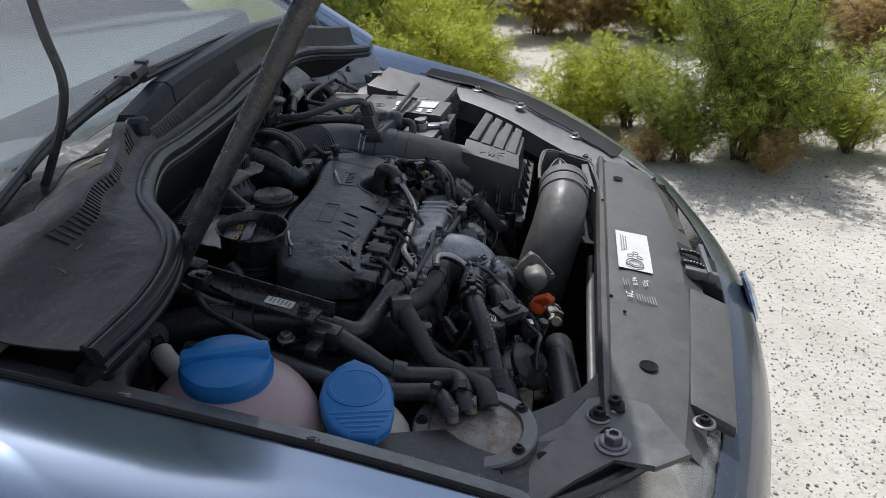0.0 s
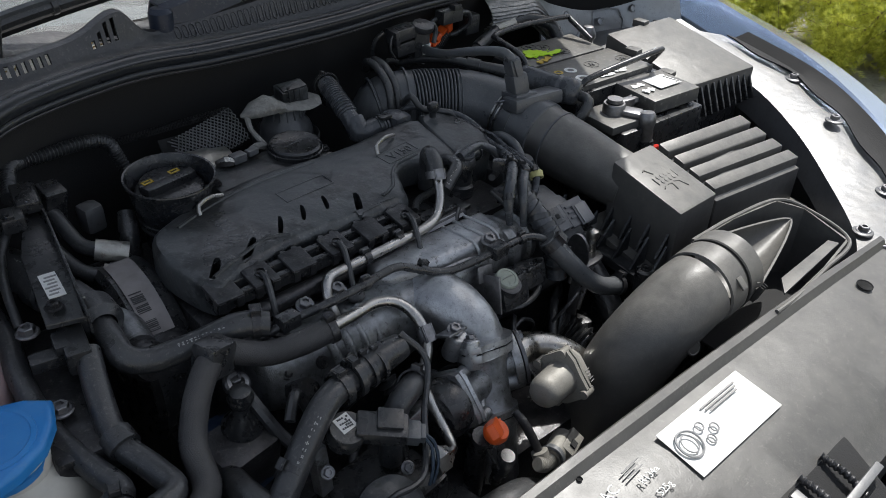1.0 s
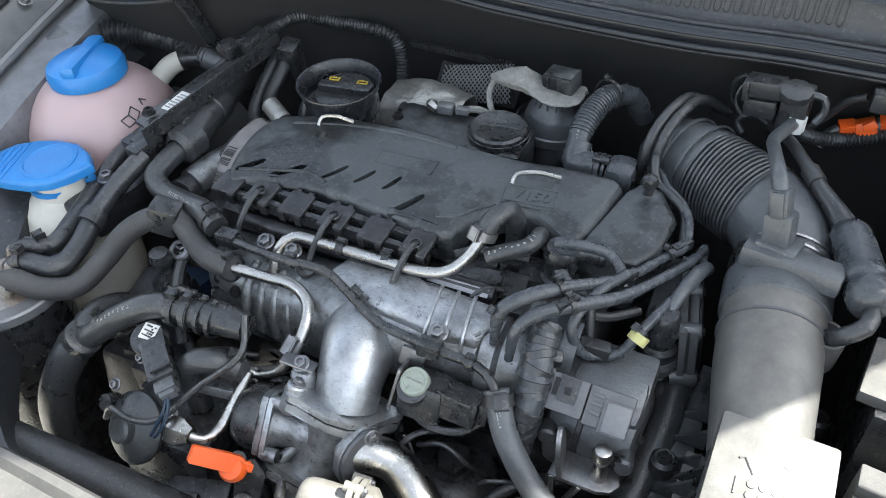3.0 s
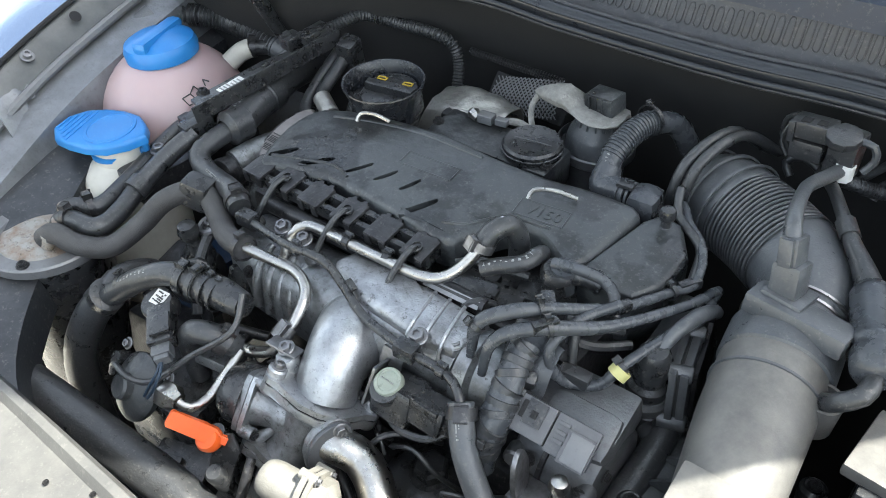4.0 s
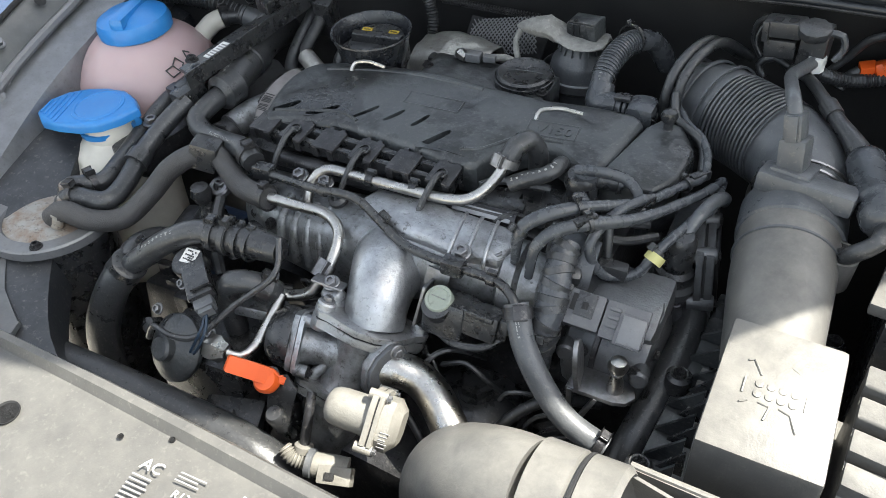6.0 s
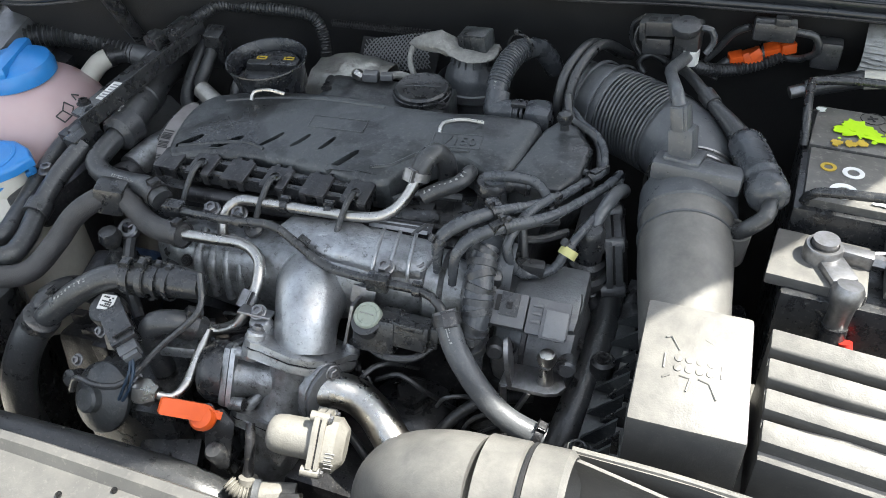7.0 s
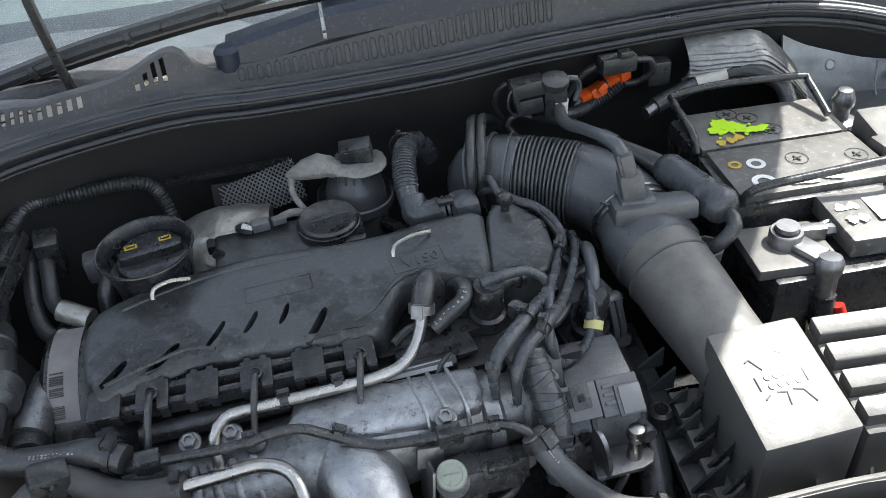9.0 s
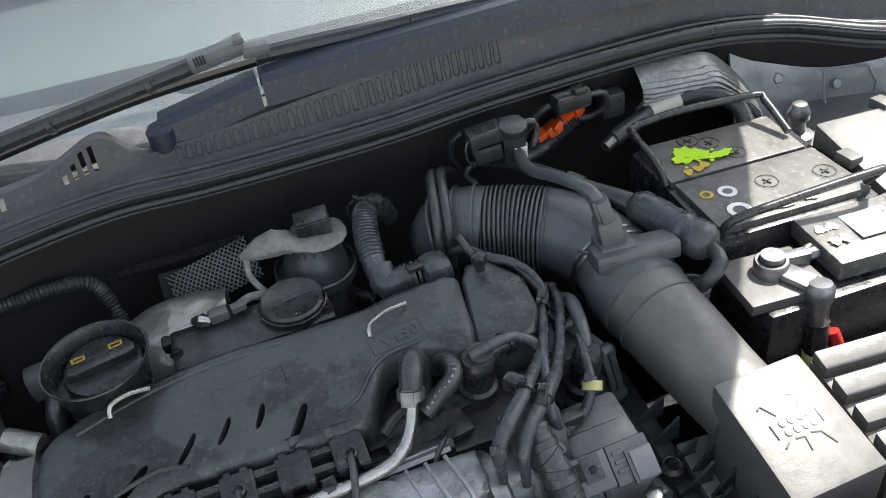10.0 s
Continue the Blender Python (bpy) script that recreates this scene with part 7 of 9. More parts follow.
# ---- battery ----
battery = thing("battery", "dirty black car battery with green paint splash and chalk marks", "battery", (0.33, 0.38, 0.72))
bm = slab(B(), [(0.236, 0.338, 0.974), (0.412, 0.332, 0.974), (0.418, 0.508, 0.978), (0.242, 0.514, 0.978)], 0.20, 0.004)
case = part("case", bm, PLASTIC, battery, "black case")
bm = slab(B(), [(0.236, 0.252, 0.948), (0.412, 0.248, 0.948), (0.414, 0.334, 0.948), (0.238, 0.338, 0.948)], 0.175, 0.004)
part("front_step", bm, PLASTIC, battery)
bm = slab(B(), [(0.222, 0.262, 0.958), (0.300, 0.256, 0.958), (0.304, 0.322, 0.958), (0.228, 0.328, 0.958)], 0.012, 0.003)
part("terminal_tray", bm, DUSTY, battery, "chalky grey terminal tray")
TOPM = material("battery_top", (0.05, 0.05, 0.05), 0.4, second=(0.15, 0.146, 0.135), scale=30, fine=200, bump=0.25, dust=0.4, speck=0.4, speck_scale=120)
bm = slab(B(), [(0.244, 0.434, 0.983), (0.40, 0.428, 0.983), (0.404, 0.500, 0.985), (0.250, 0.508, 0.985)], 0.012, 0.002)
back_top = part("top_cover", bm, TOPM, battery, "dusty cover with green paint")
bm = slab(B(), [(0.243, 0.344, 0.982), (0.405, 0.338, 0.982), (0.405, 0.424, 0.983), (0.246, 0.430, 0.983)], 0.012, 0.002)
front_top = part("top_cover", bm, TOPM, battery)
bm = slab(B(), [(0.312, 0.264, 0.972), (0.410, 0.258, 0.972), (0.410, 0.330, 0.976), (0.314, 0.335, 0.976)], 0.02, 0.002)
part("label_plate", bm, TOPM, battery, "white label plate with round pictograms")


def blot(name, cx, cy, z, r, mat, parent, seed, n=26, stretch=1.0):
    rr = random.Random(seed)
    pts = []
    for k in range(n):
        a = 2 * math.pi * k / n
        q = r * (0.72 + 0.4 * rr.random() + 0.15 * math.sin(3 * a + seed))
        pts.append((cx + q * math.cos(a) * stretch, cy + q * math.sin(a)))
    return flat(name, pts, z, mat, parent, 0.0006)


blot("green_splash", 0.286, 0.468, 0.9855, 0.0165, GREEN, back_top, 3, 34, 1.25)["label"] = "splash of bright green paint"
blot("green_splash", 0.312, 0.453, 0.9864, 0.0062, GREEN, back_top, 5, 30, 3.0)
for k in range(9):
    blot("green_drop", 0.270 + 0.006 * k, 0.447 + 0.0045 * (k * 7 % 5), 0.9860, 0.0016 + 0.0006 * (k % 3), GREEN, back_top, 60 + k, 10)
for k, (x, y) in enumerate(((0.268, 0.440), (0.280, 0.441), (0.290, 0.445))):
    blot("yellow_mark", x, y, 0.9848, 0.006, YELLOW, back_top, 7 + k)
for k, (x, y, r) in enumerate(((0.262, 0.398, 0.007), (0.283, 0.394, 0.0095), (0.275, 0.362, 0.012))):
    part("chalk_ring", lathe(B(), (x, y, 0.9828), (0, 0, 1), [(r * 0.55, 0), (r, 0), (r, 0.0007), (r * 0.55, 0.0007), (r * 0.55, 0)], 20, close=False), YELLOW if k == 0 else WHITE, front_top)
for x, y, z, par in ((0.300, 0.494, 0.985, back_top), (0.317, 0.480, 0.985, back_top), (0.326, 0.391, 0.9832, front_top), (0.330, 0.450, 0.985, back_top), (0.385, 0.380, 0.9832, front_top)):
    part("plug_ring", lathe(B(), (x, y, z), (0, 0, 1), [(0.0108, 0), (0.0113, 0), (0.0113, 0.0006), (0.0108, 0.0006), (0.0108, 0)], 28, close=False), PLASTIC, par)
    bm = B()
    box(bm, (x, y, z + 0.0004), (0.010, 0.0016, 0.001), (0, 0, 20), 0)
    box(bm, (x, y, z + 0.0004), (0.0016, 0.010, 0.001), (0, 0, 20), 0)
    part("plug_cross", bm, INK, par)
flat("white_label", rect(0.374, 0.300, 0.046, 0.036, -3), 0.9752, LABEL, battery)
for k in range(5):
    flat("text_bar", rect(0.392, 0.286 + 0.0055 * k, 0.006, 0.0016, -3), 0.9762, GREYINK, battery)
for k, (x, y) in enumerate(((0.306, 0.352), (0.318, 0.350), (0.345, 0.349), (0.352, 0.356), (0.336, 0.355))):
    blot("chalk_scribble", x, y, 0.9834, 0.0055, WHITE, front_top, 40 + k, 14, 1.6)
for k in range(4):
    blot("pictogram", 0.326 + 0.011 * (k % 2), 0.290 + 0.02 * (k // 2), 0.9752, 0.006, WHITE, battery, 20 + k)
for pts in ([(0.240, 0.438, 0.978), (0.238, 0.452, 0.998), (0.238, 0.500, 1.008), (0.246, 0.512, 1.010), (0.30, 0.512, 1.014), (0.385, 0.502, 1.014), (0.394, 0.495, 1.010), (0.396, 0.452, 0.99)],
            [(0.244, 0.344, 0.978), (0.252, 0.340, 0.992), (0.30, 0.335, 1.000), (0.39, 0.326, 1.010), (0.402, 0.330, 1.005), (0.404, 0.345, 0.985)]):
    part("carry_handle", tube(B(), pts, 0.0044, 10), PLASTIC, battery, "folding carry handle")
clampb = part("terminal_clamp", lathe(B(), (0.264, 0.296, 0.954), (0, 0, 1), [(0.0155, 0), (0.0155, 0.016), (0.0145, 0.018), (0.0105, 0.018), (0.0105, 0.024), (0.0, 0.024)], 26), BOLT, battery, "metal terminal clamp")
bm = B()
box(bm, (0.288, 0.297, 0.964), (0.030, 0.012, 0.014), (0, 0, -8), 0.002)
box(bm, (0.276, 0.276, 0.962), (0.022, 0.030, 0.008), (0, 0, 25), 0.003)
lathe(bm, (0.300, 0.296, 0.964), (1, -0.1, 0), [(0.006, 0), (0.006, 0.012), (0, 0.012)], 6)
tube(bm, [(0.300, 0.300, 0.966), (0.312, 0.304, 0.966), (0.318, 0.297, 0.964)], 0.0032, 8)
part("clamp_ear", bm, BOLT, clampb)
part("clamp_gap", lathe(B(), (0.264, 0.296, 0.9725), (0, 0, 1), [(0.0105, 0), (0.0112, 0.0008), (0.0118, 0)], 26, close=False), FELT_AND_SHADE, clampb)
part("lead_barrel", lathe(B(), (0.283, 0.250, 0.922), (0.05, 0.15, 1), [(0.0085, 0), (0.0095, 0.002), (0.0100, 0.024), (0.0125, 0.030), (0.0128, 0.040), (0.010, 0.045), (0, 0.046)], 20), BOLT, battery, "bright crimped cable end")
part("battery_lead", tube(B(), [(0.283, 0.249, 0.928), (0.283, 0.245, 0.905), (0.282, 0.238, 0.88), (0.28, 0.234, 0.85)], [0.0105, 0.0115, 0.0115, 0.0115], 16), PLASTIC, battery)
part("lead_tag", lathe(B(), (0.282, 0.241, 0.884), (0.05, 0.15, 1), [(0.0118, 0), (0.0125, 0.001), (0.0125, 0.012), (0.0118, 0.013)], 18, close=False), YCLIP, battery)
part("red_lead", tube(B(), [(0.293, 0.240, 0.92), (0.298, 0.234, 0.90), (0.30, 0.232, 0.86)], 0.0055, 10), RED, battery, "red cable")
blot("chalk_ring", 0.253, 0.498, 0.9858, 0.005, WHITE, back_top, 31)

# fuse box beside the battery
fuse = thing("fuse_box", "grey dusty fuse box lid with a finned front edge", "fuse box", (0.50, 0.36, 0.80))
bm = slab(B(), [(0.420, 0.280, 0.963), (0.585, 0.272, 0.960), (0.562, 0.425, 1.004), (0.418, 0.440, 0.999)], 0.05, 0.004)
part("lid", bm, DUSTY, fuse, "flat dusty lid")
bm = slab(B(), [(0.428, 0.290, 0.92), (0.575, 0.28, 0.92), (0.555, 0.42, 0.95), (0.428, 0.432, 0.95)], 0.16, 0.004)
part("base", bm, PLASTIC, fuse)
for k in range(10):
    bm = B()
    box(bm, (0.428 + 0.0165 * k, 0.272, 0.935 - 0.0003 * k), (0.004, 0.014, 0.045), (-25, 0, -3), 0.001)
    part("fin", bm, PLASTIC, fuse)
for x, y, z in ((0.417, 0.385, 0.985), (0.417, 0.32, 0.97), (0.50, 0.437, 1.0)):
    bm = B()
    box(bm, (x, y, z), (0.016, 0.022, 0.012), (0, 0, 4), 0.002)
    part("catch", bm, DUSTY, fuse)
part("support_stud", lathe(B(), (0.446, 0.498, 0.945), (0, 0, 1), [(0.02, 0), (0.02, 0.006), (0.010, 0.008), (0.010, 0.022), (0.013, 0.026), (0.013, 0.034), (0.008, 0.044), (0.0, 0.046)], 20), BOLT, car)

# painted panel behind the fuse box
# lighter copy of the bay metal, the sky's reflection put into its colour
SIDEPAINT = material("sky_lit_inner_paint", (0.36, 0.37, 0.38), 0.34, 0.55, second=(0.28, 0.285, 0.29), scale=14, bump=0.25, fine=300, speck=0.35, speck_colour=(0.16, 0.155, 0.15), wave=0.004, wave_scale=18)
rows = []
for k in range(16):
    f = k / 15
    x = 0.415 + 0.26 * f
    y = 0.602 - 0.10 * f * f + 0.012 * math.sin(f * 5)
    rows.append([V(x, y - 0.004, 1.03 - 0.03 * f), V(x, y - 0.012, 1.005 - 0.03 * f), V(x, y - 0.026, 0.965 - 0.02 * f), V(x, y - 0.034, 0.92), V(x, y - 0.040, 0.84), V(x, y - 0.045, 0.70)])
side_panel = part("rear_panel", sheet(B(), rows, 0.003), SIDEPAINT, car, "grey painted panel in the corner of the bay", 45)
for k, (x, y, z) in enumerate(((0.47, 0.575, 0.985), (0.50, 0.566, 0.945), (0.545, 0.560, 0.965), (0.60, 0.535, 0.985))):
    part("panel_dimple", lathe(B(), (x, y - 0.008, z), (0.1, -1, 0.35), [(0.007, -0.001), (0.007, 0.0012), (0.0055, 0.002), (0.0045, 0.0008), (0, 0.0008)], 18), SIDEPAINT, side_panel)
part("panel_swage", tube(B(), [(0.525, 0.556, 0.985), (0.575, 0.540, 0.985), (0.580, 0.528, 0.945), (0.530, 0.545, 0.935), (0.525, 0.556, 0.985)], 0.0016, 6, 0.02), SIDEPAINT, side_panel)
bm = B()
box(bm, (0.430, 0.500, 0.944), (0.075, 0.05, 0.004), (0, 8, -12), 0.001)
part("stud_plate", bm, SIDEPAINT, side_panel)
# bulkhead wiring, sensors and the taped cable by the battery
sensor = thing("pressure_sensor", "black pressure sensor with plugs on the bulkhead", "sensor", (0.10, 0.54, 1.0))
bm = B()
box(bm, (0.112, 0.532, 1.024), (0.026, 0.024, 0.046), (0, 0, -6), 0.004)
lathe(bm, (0.109, 0.520, 1.041), (0, -0.25, 1), [(0.0140, 0), (0.0152, 0.002), (0.0156, 0.007), (0.0150, 0.0090), (0.0135, 0.0096), (0, 0.0098)], 10)
part("body", bm, RUBBER, sensor)
part("hose_loop", tube(B(), [(0.122, 0.525, 1.044), (0.134, 0.525, 1.043), (0.138, 0.525, 1.030), (0.132, 0.522, 1.018)], 0.0036, 8), LEADM, sensor)
part("white_wrap", tube(B(), [(0.117, 0.524, 1.020), (0.117, 0.526, 1.004)], 0.009, 8, 0.004), LABEL, sensor, "torn white tape wrap")
part("lead", tube(B(), [(0.062, 0.545, 1.04), (0.052, 0.55, 1.03), (0.050, 0.555, 1.01), (0.06, 0.56, 0.99)], 0.003, 8), RUBBER, sensor)
loom = thing("bulkhead_harness", "wiring harness with orange and black connectors on the bulkhead", "wiring", (0.18, 0.58, 0.98))
bm = B()
box(bm, (0.162, 0.574, 0.992), (0.016, 0.014, 0.013), (10, -10, 20), 0.002)
box(bm, (0.178, 0.577, 0.996), (0.020, 0.017, 0.015), (-12, -22, 14), 0.003)
box(bm, (0.181, 0.569, 1.003), (0.012, 0.008, 0.008), (-12, -40, 14), 0.001)
box(bm, (0.196, 0.581, 1.004), (0.018, 0.013, 0.012), (20, -18, 10), 0.002)
box(bm, (0.211, 0.584, 1.008), (0.016, 0.016, 0.012), (0, -8, 24), 0.002)
part("orange_plug", bm, ORANGE, loom, "bright orange connector")
part("plug_tie", lathe(B(), (0.188, 0.579, 1.000), (1, 0.2, 0.3), [(0.0095, -0.0012), (0.0108, -0.0012), (0.0108, 0.0012), (0.0095, 0.0012)], 16, close=False), PLASTIC, loom)
part("orange_wires", tube(B(), [(0.155, 0.572, 0.990), (0.146, 0.566, 0.982), (0.142, 0.560, 0.972)], 0.0055, 10), RUBBER, loom)
bm = B()
box(bm, (0.194, 0.560, 1.036), (0.042, 0.020, 0.020), (0, 0, 4), 0.003)
box(bm, (0.200, 0.553, 1.049), (0.014, 0.012, 0.008), (0, 0, 4), 0.001)
part("black_plug", bm, RUBBER, loom)
part("ribbed_sleeve", tube(B(), [(0.118, 0.530, 1.000), (0.140, 0.548, 0.988), (0.165, 0.565, 0.984), (0.19, 0.575, 0.990), (0.21, 0.58, 1.0)], 0.0065, 10, rib=0.002, pitch=0.004), RUBBER, loom)
for pts in ([(0.215, 0.56, 1.036), (0.235, 0.562, 1.032), (0.240, 0.565, 1.015), (0.225, 0.575, 1.0), (0.21, 0.58, 0.998)], [(0.17, 0.56, 1.036), (0.155, 0.565, 1.025), (0.14, 0.57, 1.0), (0.12, 0.565, 0.975)], [(0.10, 0.55, 0.985), (0.075, 0.552, 0.995), (0.062, 0.55, 0.985), (0.07, 0.545, 0.975)]):
    hose(loom, pts, 0.004, name="lead")
part("main_cable", tube(B(), [(0.235, 0.540, 0.984), (0.262, 0.548, 0.99), (0.300, 0.556, 0.998), (0.345, 0.548, 1.006), (0.375, 0.52, 1.0), (0.385, 0.50, 0.97)], 0.0095, 14), RUBBER, loom, "thick black cable")
part("cable_tag", tube(B(), [(0.290, 0.555, 0.996), (0.325, 0.554, 1.003)], 0.0105, 14, 0.01), WHITEP, loom, "pale printed cable tag")
part("cable_lug", tube(B(), [(0.236, 0.540, 0.984), (0.222, 0.535, 0.98)], 0.007, 10), BOLT, loom)
bm = B()
rows = []
for k in range(90):
    v = k / 89
    row = []
    for j in range(26):
        u = j / 25
        x = 0.282 + 0.145 * u
        drop = 0.030 * max(0, u - 0.55) ** 1.5 * 6
        wob = 0.5 * noise.noise(V(u * 3, 0, v * 2)) + 0.25 * noise.noise(V(u * 9, 3, v * 5))
        ridge_ = math.sin((v * 11 + wob) * 2 * math.pi)
        row.append(V(x + 0.010 * (v - 0.5) * u, 0.585 - 0.028 * math.sin(v * math.pi * 0.9) - 0.022 * u + 0.0030 * ridge_, 1.046 - 0.056 * v - drop + 0.0020 * ridge_))
    rows.append(row)
FOIL = material("foil_wrap", (0.30, 0.30, 0.29), 0.42, 0.6, second=(0.12, 0.12, 0.115), scale=60, bump=0.5, fine=300, speck=0.4, speck_colour=(0.05, 0.05, 0.048))
part("foil_sleeve", sheet(bm, rows), FOIL, loom, "wrinkled silver foil sleeve", 60)
bm = B()
box(bm, (0.250, 0.575, 1.01), (0.028, 0.02, 0.03), (0, 0, 0), 0.004)
part("fuse_holder", bm, RUBBER, loom)

bm = B()
box(bm, (0.082, 0.530, 1.040), (0.034, 0.024, 0.016), (0, -6, -4), 0.002)
box(bm, (0.082, 0.530, 1.020), (0.030, 0.022, 0.018), (0, -6, -4), 0.002)
box(bm, (0.066, 0.530, 1.036), (0.006, 0.026, 0.020), (0, -6, -4), 0.001)
part("side_plug", bm, RUBBER, sensor, "square black plug with two windows")
for dx in (-0.008, 0.006):
    bm = B()
    box(bm, (0.082 + dx, 0.526, 1.0484 + 0.1 * dx), (0.008, 0.009, 0.0012), (0, -6, -4), 0)
    part("latch_slot", bm, FELT_AND_SHADE, sensor)
part("thin_wire", tube(B(), [(0.070, 0.528, 1.044), (0.060, 0.526, 1.036), (0.058, 0.524, 1.020), (0.066, 0.524, 1.008)], 0.0016, 6), RUBBER, sensor)


# ---- reservoirs and fuel filter ----
tank = thing("coolant_reservoir", "round pinkish coolant reservoir with a blue screw cap", "reservoir", (-0.606, 0.311, 0.80))
ball = B()
lathe(ball, (-0.606, 0.314, 0.910), (0, 0, 1), [(0.0, -0.088)] + [(0.090 * math.cos(radians(a)), 0.086 * math.sin(radians(a))) for a in range(-70, 66, 9)] + [(0.036, 0.078), (0.036, 0.086), (0, 0.086)], 44)
part("tank", ball, TANK, tank, "translucent pink tank")
part("tank_seam", lathe(B(), (-0.606, 0.314, 0.908), (0, 0, 1), [(0.089, -0.003), (0.0915, -0.002), (0.0915, 0.002), (0.089, 0.003)], 44, close=False), TANK, tank)
part("inlet", tube(B(), [(-0.575, 0.375, 0.955), (-0.568, 0.395, 0.968), (-0.560, 0.405, 0.972)], 0.012, 14), WHITEP, tank)
capr = part("screw_cap", lathe(B(), (-0.606, 0.312, 0.985), (-0.05, -0.05, 1), [(0.040, 0), (0.043, 0.002), (0.044, 0.012), (0.041, 0.020), (0.030, 0.026), (0, 0.029)], 36), BLUE, tank, "blue screw cap")
bm = B()
box(bm, (-0.606, 0.311, 1.010), (0.082, 0.018, 0.016), (0, 0, -68), 0.006)
part("cap_grip", bm, BLUE, capr)
mc = V(-0.536, 0.2950, 0.9612)
mn = ((mc - V(-0.606, 0.314, 0.910)) * 1.0).normalized()
mu = V(-0.15, 0.86, 0.3)
mu = (mu - mn * mu.dot(mn)).normalized()
mv = mn.cross(mu)
mark = lambda u, v: mc + mu * u + mv * v + mn * (0.0006 - 5.5 * (u * u + v * v))
for line in ([(-0.011, -0.005), (-0.010, 0.006), (0.0, 0.003), (0.010, 0.006), (0.011, -0.005), (0.0, -0.008), (-0.011, -0.005)], [(0.0, 0.003), (0.0, -0.008)], [(0.020, -0.004), (0.024, 0.003), (0.028, -0.004)]):
    for p, q in zip(line, line[1:]):
        part("level_mark", tube(B(), [mark(*p), mark(*q)], 0.0008, 6, 0.02), INK, tank)
washer = thing("washer_filler", "white washer bottle neck with a blue flip cap", "washer bottle", (-0.556, 0.20, 0.72))
part("neck", lathe(B(), (-0.556, 0.203, 0.74), (0, 0, 1), [(0.058, 0), (0.058, 0.135), (0.055, 0.152), (0.047, 0.166), (0.036, 0.174), (0.030, 0.179), (0.029, 0.195), (0.026, 0.20), (0, 0.20)], 28), WHITEP, washer, "milky neck")
wm = pose(-0.562, 0.200, 0.942, 4, -4, 20) @ Matrix.Diagonal((1.12, 1.12, 1, 1))
lid_line = [(-0.062, -0.010), (-0.050, -0.024), (-0.030, -0.030), (-0.006, -0.033), (0.016, -0.030), (0.034, -0.018), (0.046, -0.002), (0.036, 0.014), (0.018, 0.028), (-0.004, 0.033), (-0.026, 0.032), (-0.046, 0.026), (-0.060, 0.012)]
wc = part("flip_cap", prism(B(), lid_line, wm, 0.012, 0.005, 3), BLUE, washer, "blue flip cap with a ridged tab")
part("cap_disc", lathe(B(), wm @ V(0.002, 0, 0.0115), wm.to_3x3() @ V(0, 0, 1), [(0.030, 0), (0.0295, 0.0016), (0.026, 0.0022), (0.025, 0.0014), (0, 0.0016)], 36), BLUE, wc)
for k in range(5):
    x = -0.056 + 0.006 * k
    w = 0.011 + 0.0042 * k
    part("tab_ridge", tube(B(), [wm @ V(x, -w, 0.0118), wm @ V(x + 0.001, w * 0.9, 0.0118)], 0.0016, 6, 0.05), BLUE, wc)
part("cap_strap", lathe(B(), wm @ V(0.002, 0, -0.016), wm.to_3x3() @ V(0, 0, 1), [(0.0285, 0), (0.031, 0.0005), (0.031, 0.0065), (0.0285, 0.007)], 32, close=False), BLUE, wc)
part("cap_hinge", tube(B(), [wm @ V(0.040, -0.004, 0.004), wm @ V(0.040, -0.002, -0.008), wm @ V(0.031, 0, -0.013)], 0.004, 8), BLUE, wc)

filterf = thing("fuel_filter", "dark round fuel filter with a bolted rusty lid and hoses", "fuel filter", (-0.527, 0.083, 0.64))
# black plastic here paints in shade that the sun otherwise breaks
part("canister", lathe(B(), (-0.527, 0.083, 0.66), (0, 0, 1), [(0.056, 0), (0.056, 0.2), (0.058, 0.225)], 40), PLASTIC, filterf, "canister coloured black for the shade around it")
RUST = material("rusty_lid", (0.32, 0.31, 0.285), 0.55, 0.3, second=(0.20, 0.12, 0.07), scale=70, fine=400, bump=0.6, amount=0.75, speck=0.7, speck_colour=(0.05, 0.045, 0.04))
part("flange", lathe(B(), (-0.527, 0.083, 0.885), (0, 0, 1), [(0.058, 0), (0.066, 0.001), (0.066, 0.010), (0.064, 0.012), (0.050, 0.012), (0.048, 0.009)], 44, close=False), BAYMETAL, filterf)
part("lid", lathe(B(), (-0.527, 0.083, 0.885), (0, 0, 1), [(0.0505, 0.0), (0.0505, 0.008), (0.044, 0.009), (0.03, 0.012), (0, 0.013)], 40), RUST, filterf, "rusty pitted lid")
for k in range(5):
    a = radians(20 + 72 * k)
    bolt(filterf, (-0.527 + 0.057 * math.cos(a), 0.083 + 0.057 * math.sin(a), 0.897), 0.0045, (0, 0, 1), True)

# ---- hoses on the filter side ----
hoses = thing("hose_bundle", "black rubber fuel and coolant hoses clipped beside the engine", "hoses", (-0.42, 0.20, 0.85))
hA = hose(hoses, [(-0.505, 0.072, 0.905), (-0.490, 0.078, 0.915), (-0.468, 0.088, 0.905), (-0.446, 0.110, 0.900), (-0.438, 0.145, 0.912), (-0.422, 0.165, 0.935), (-0.402, 0.182, 0.948), (-0.385, 0.194, 0.948), (-0.362, 0.188, 0.938), (-0.345, 0.180, 0.934), (-0.318, 0.168, 0.940), (-0.289, 0.164, 0.944)], 0.0112, BRAID, "braided_hose", "thick braided hose")
bm = B()
box(bm, (-0.392, 0.190, 0.948), (0.030, 0.026, 0.032), (0, 15, 20), 0.006)
part("hose_clip", bm, PLASTIC, hA)
clamp(hoses, (-0.292, 0.165, 0.943), (1, -0.1, 0.1), 0.0112)
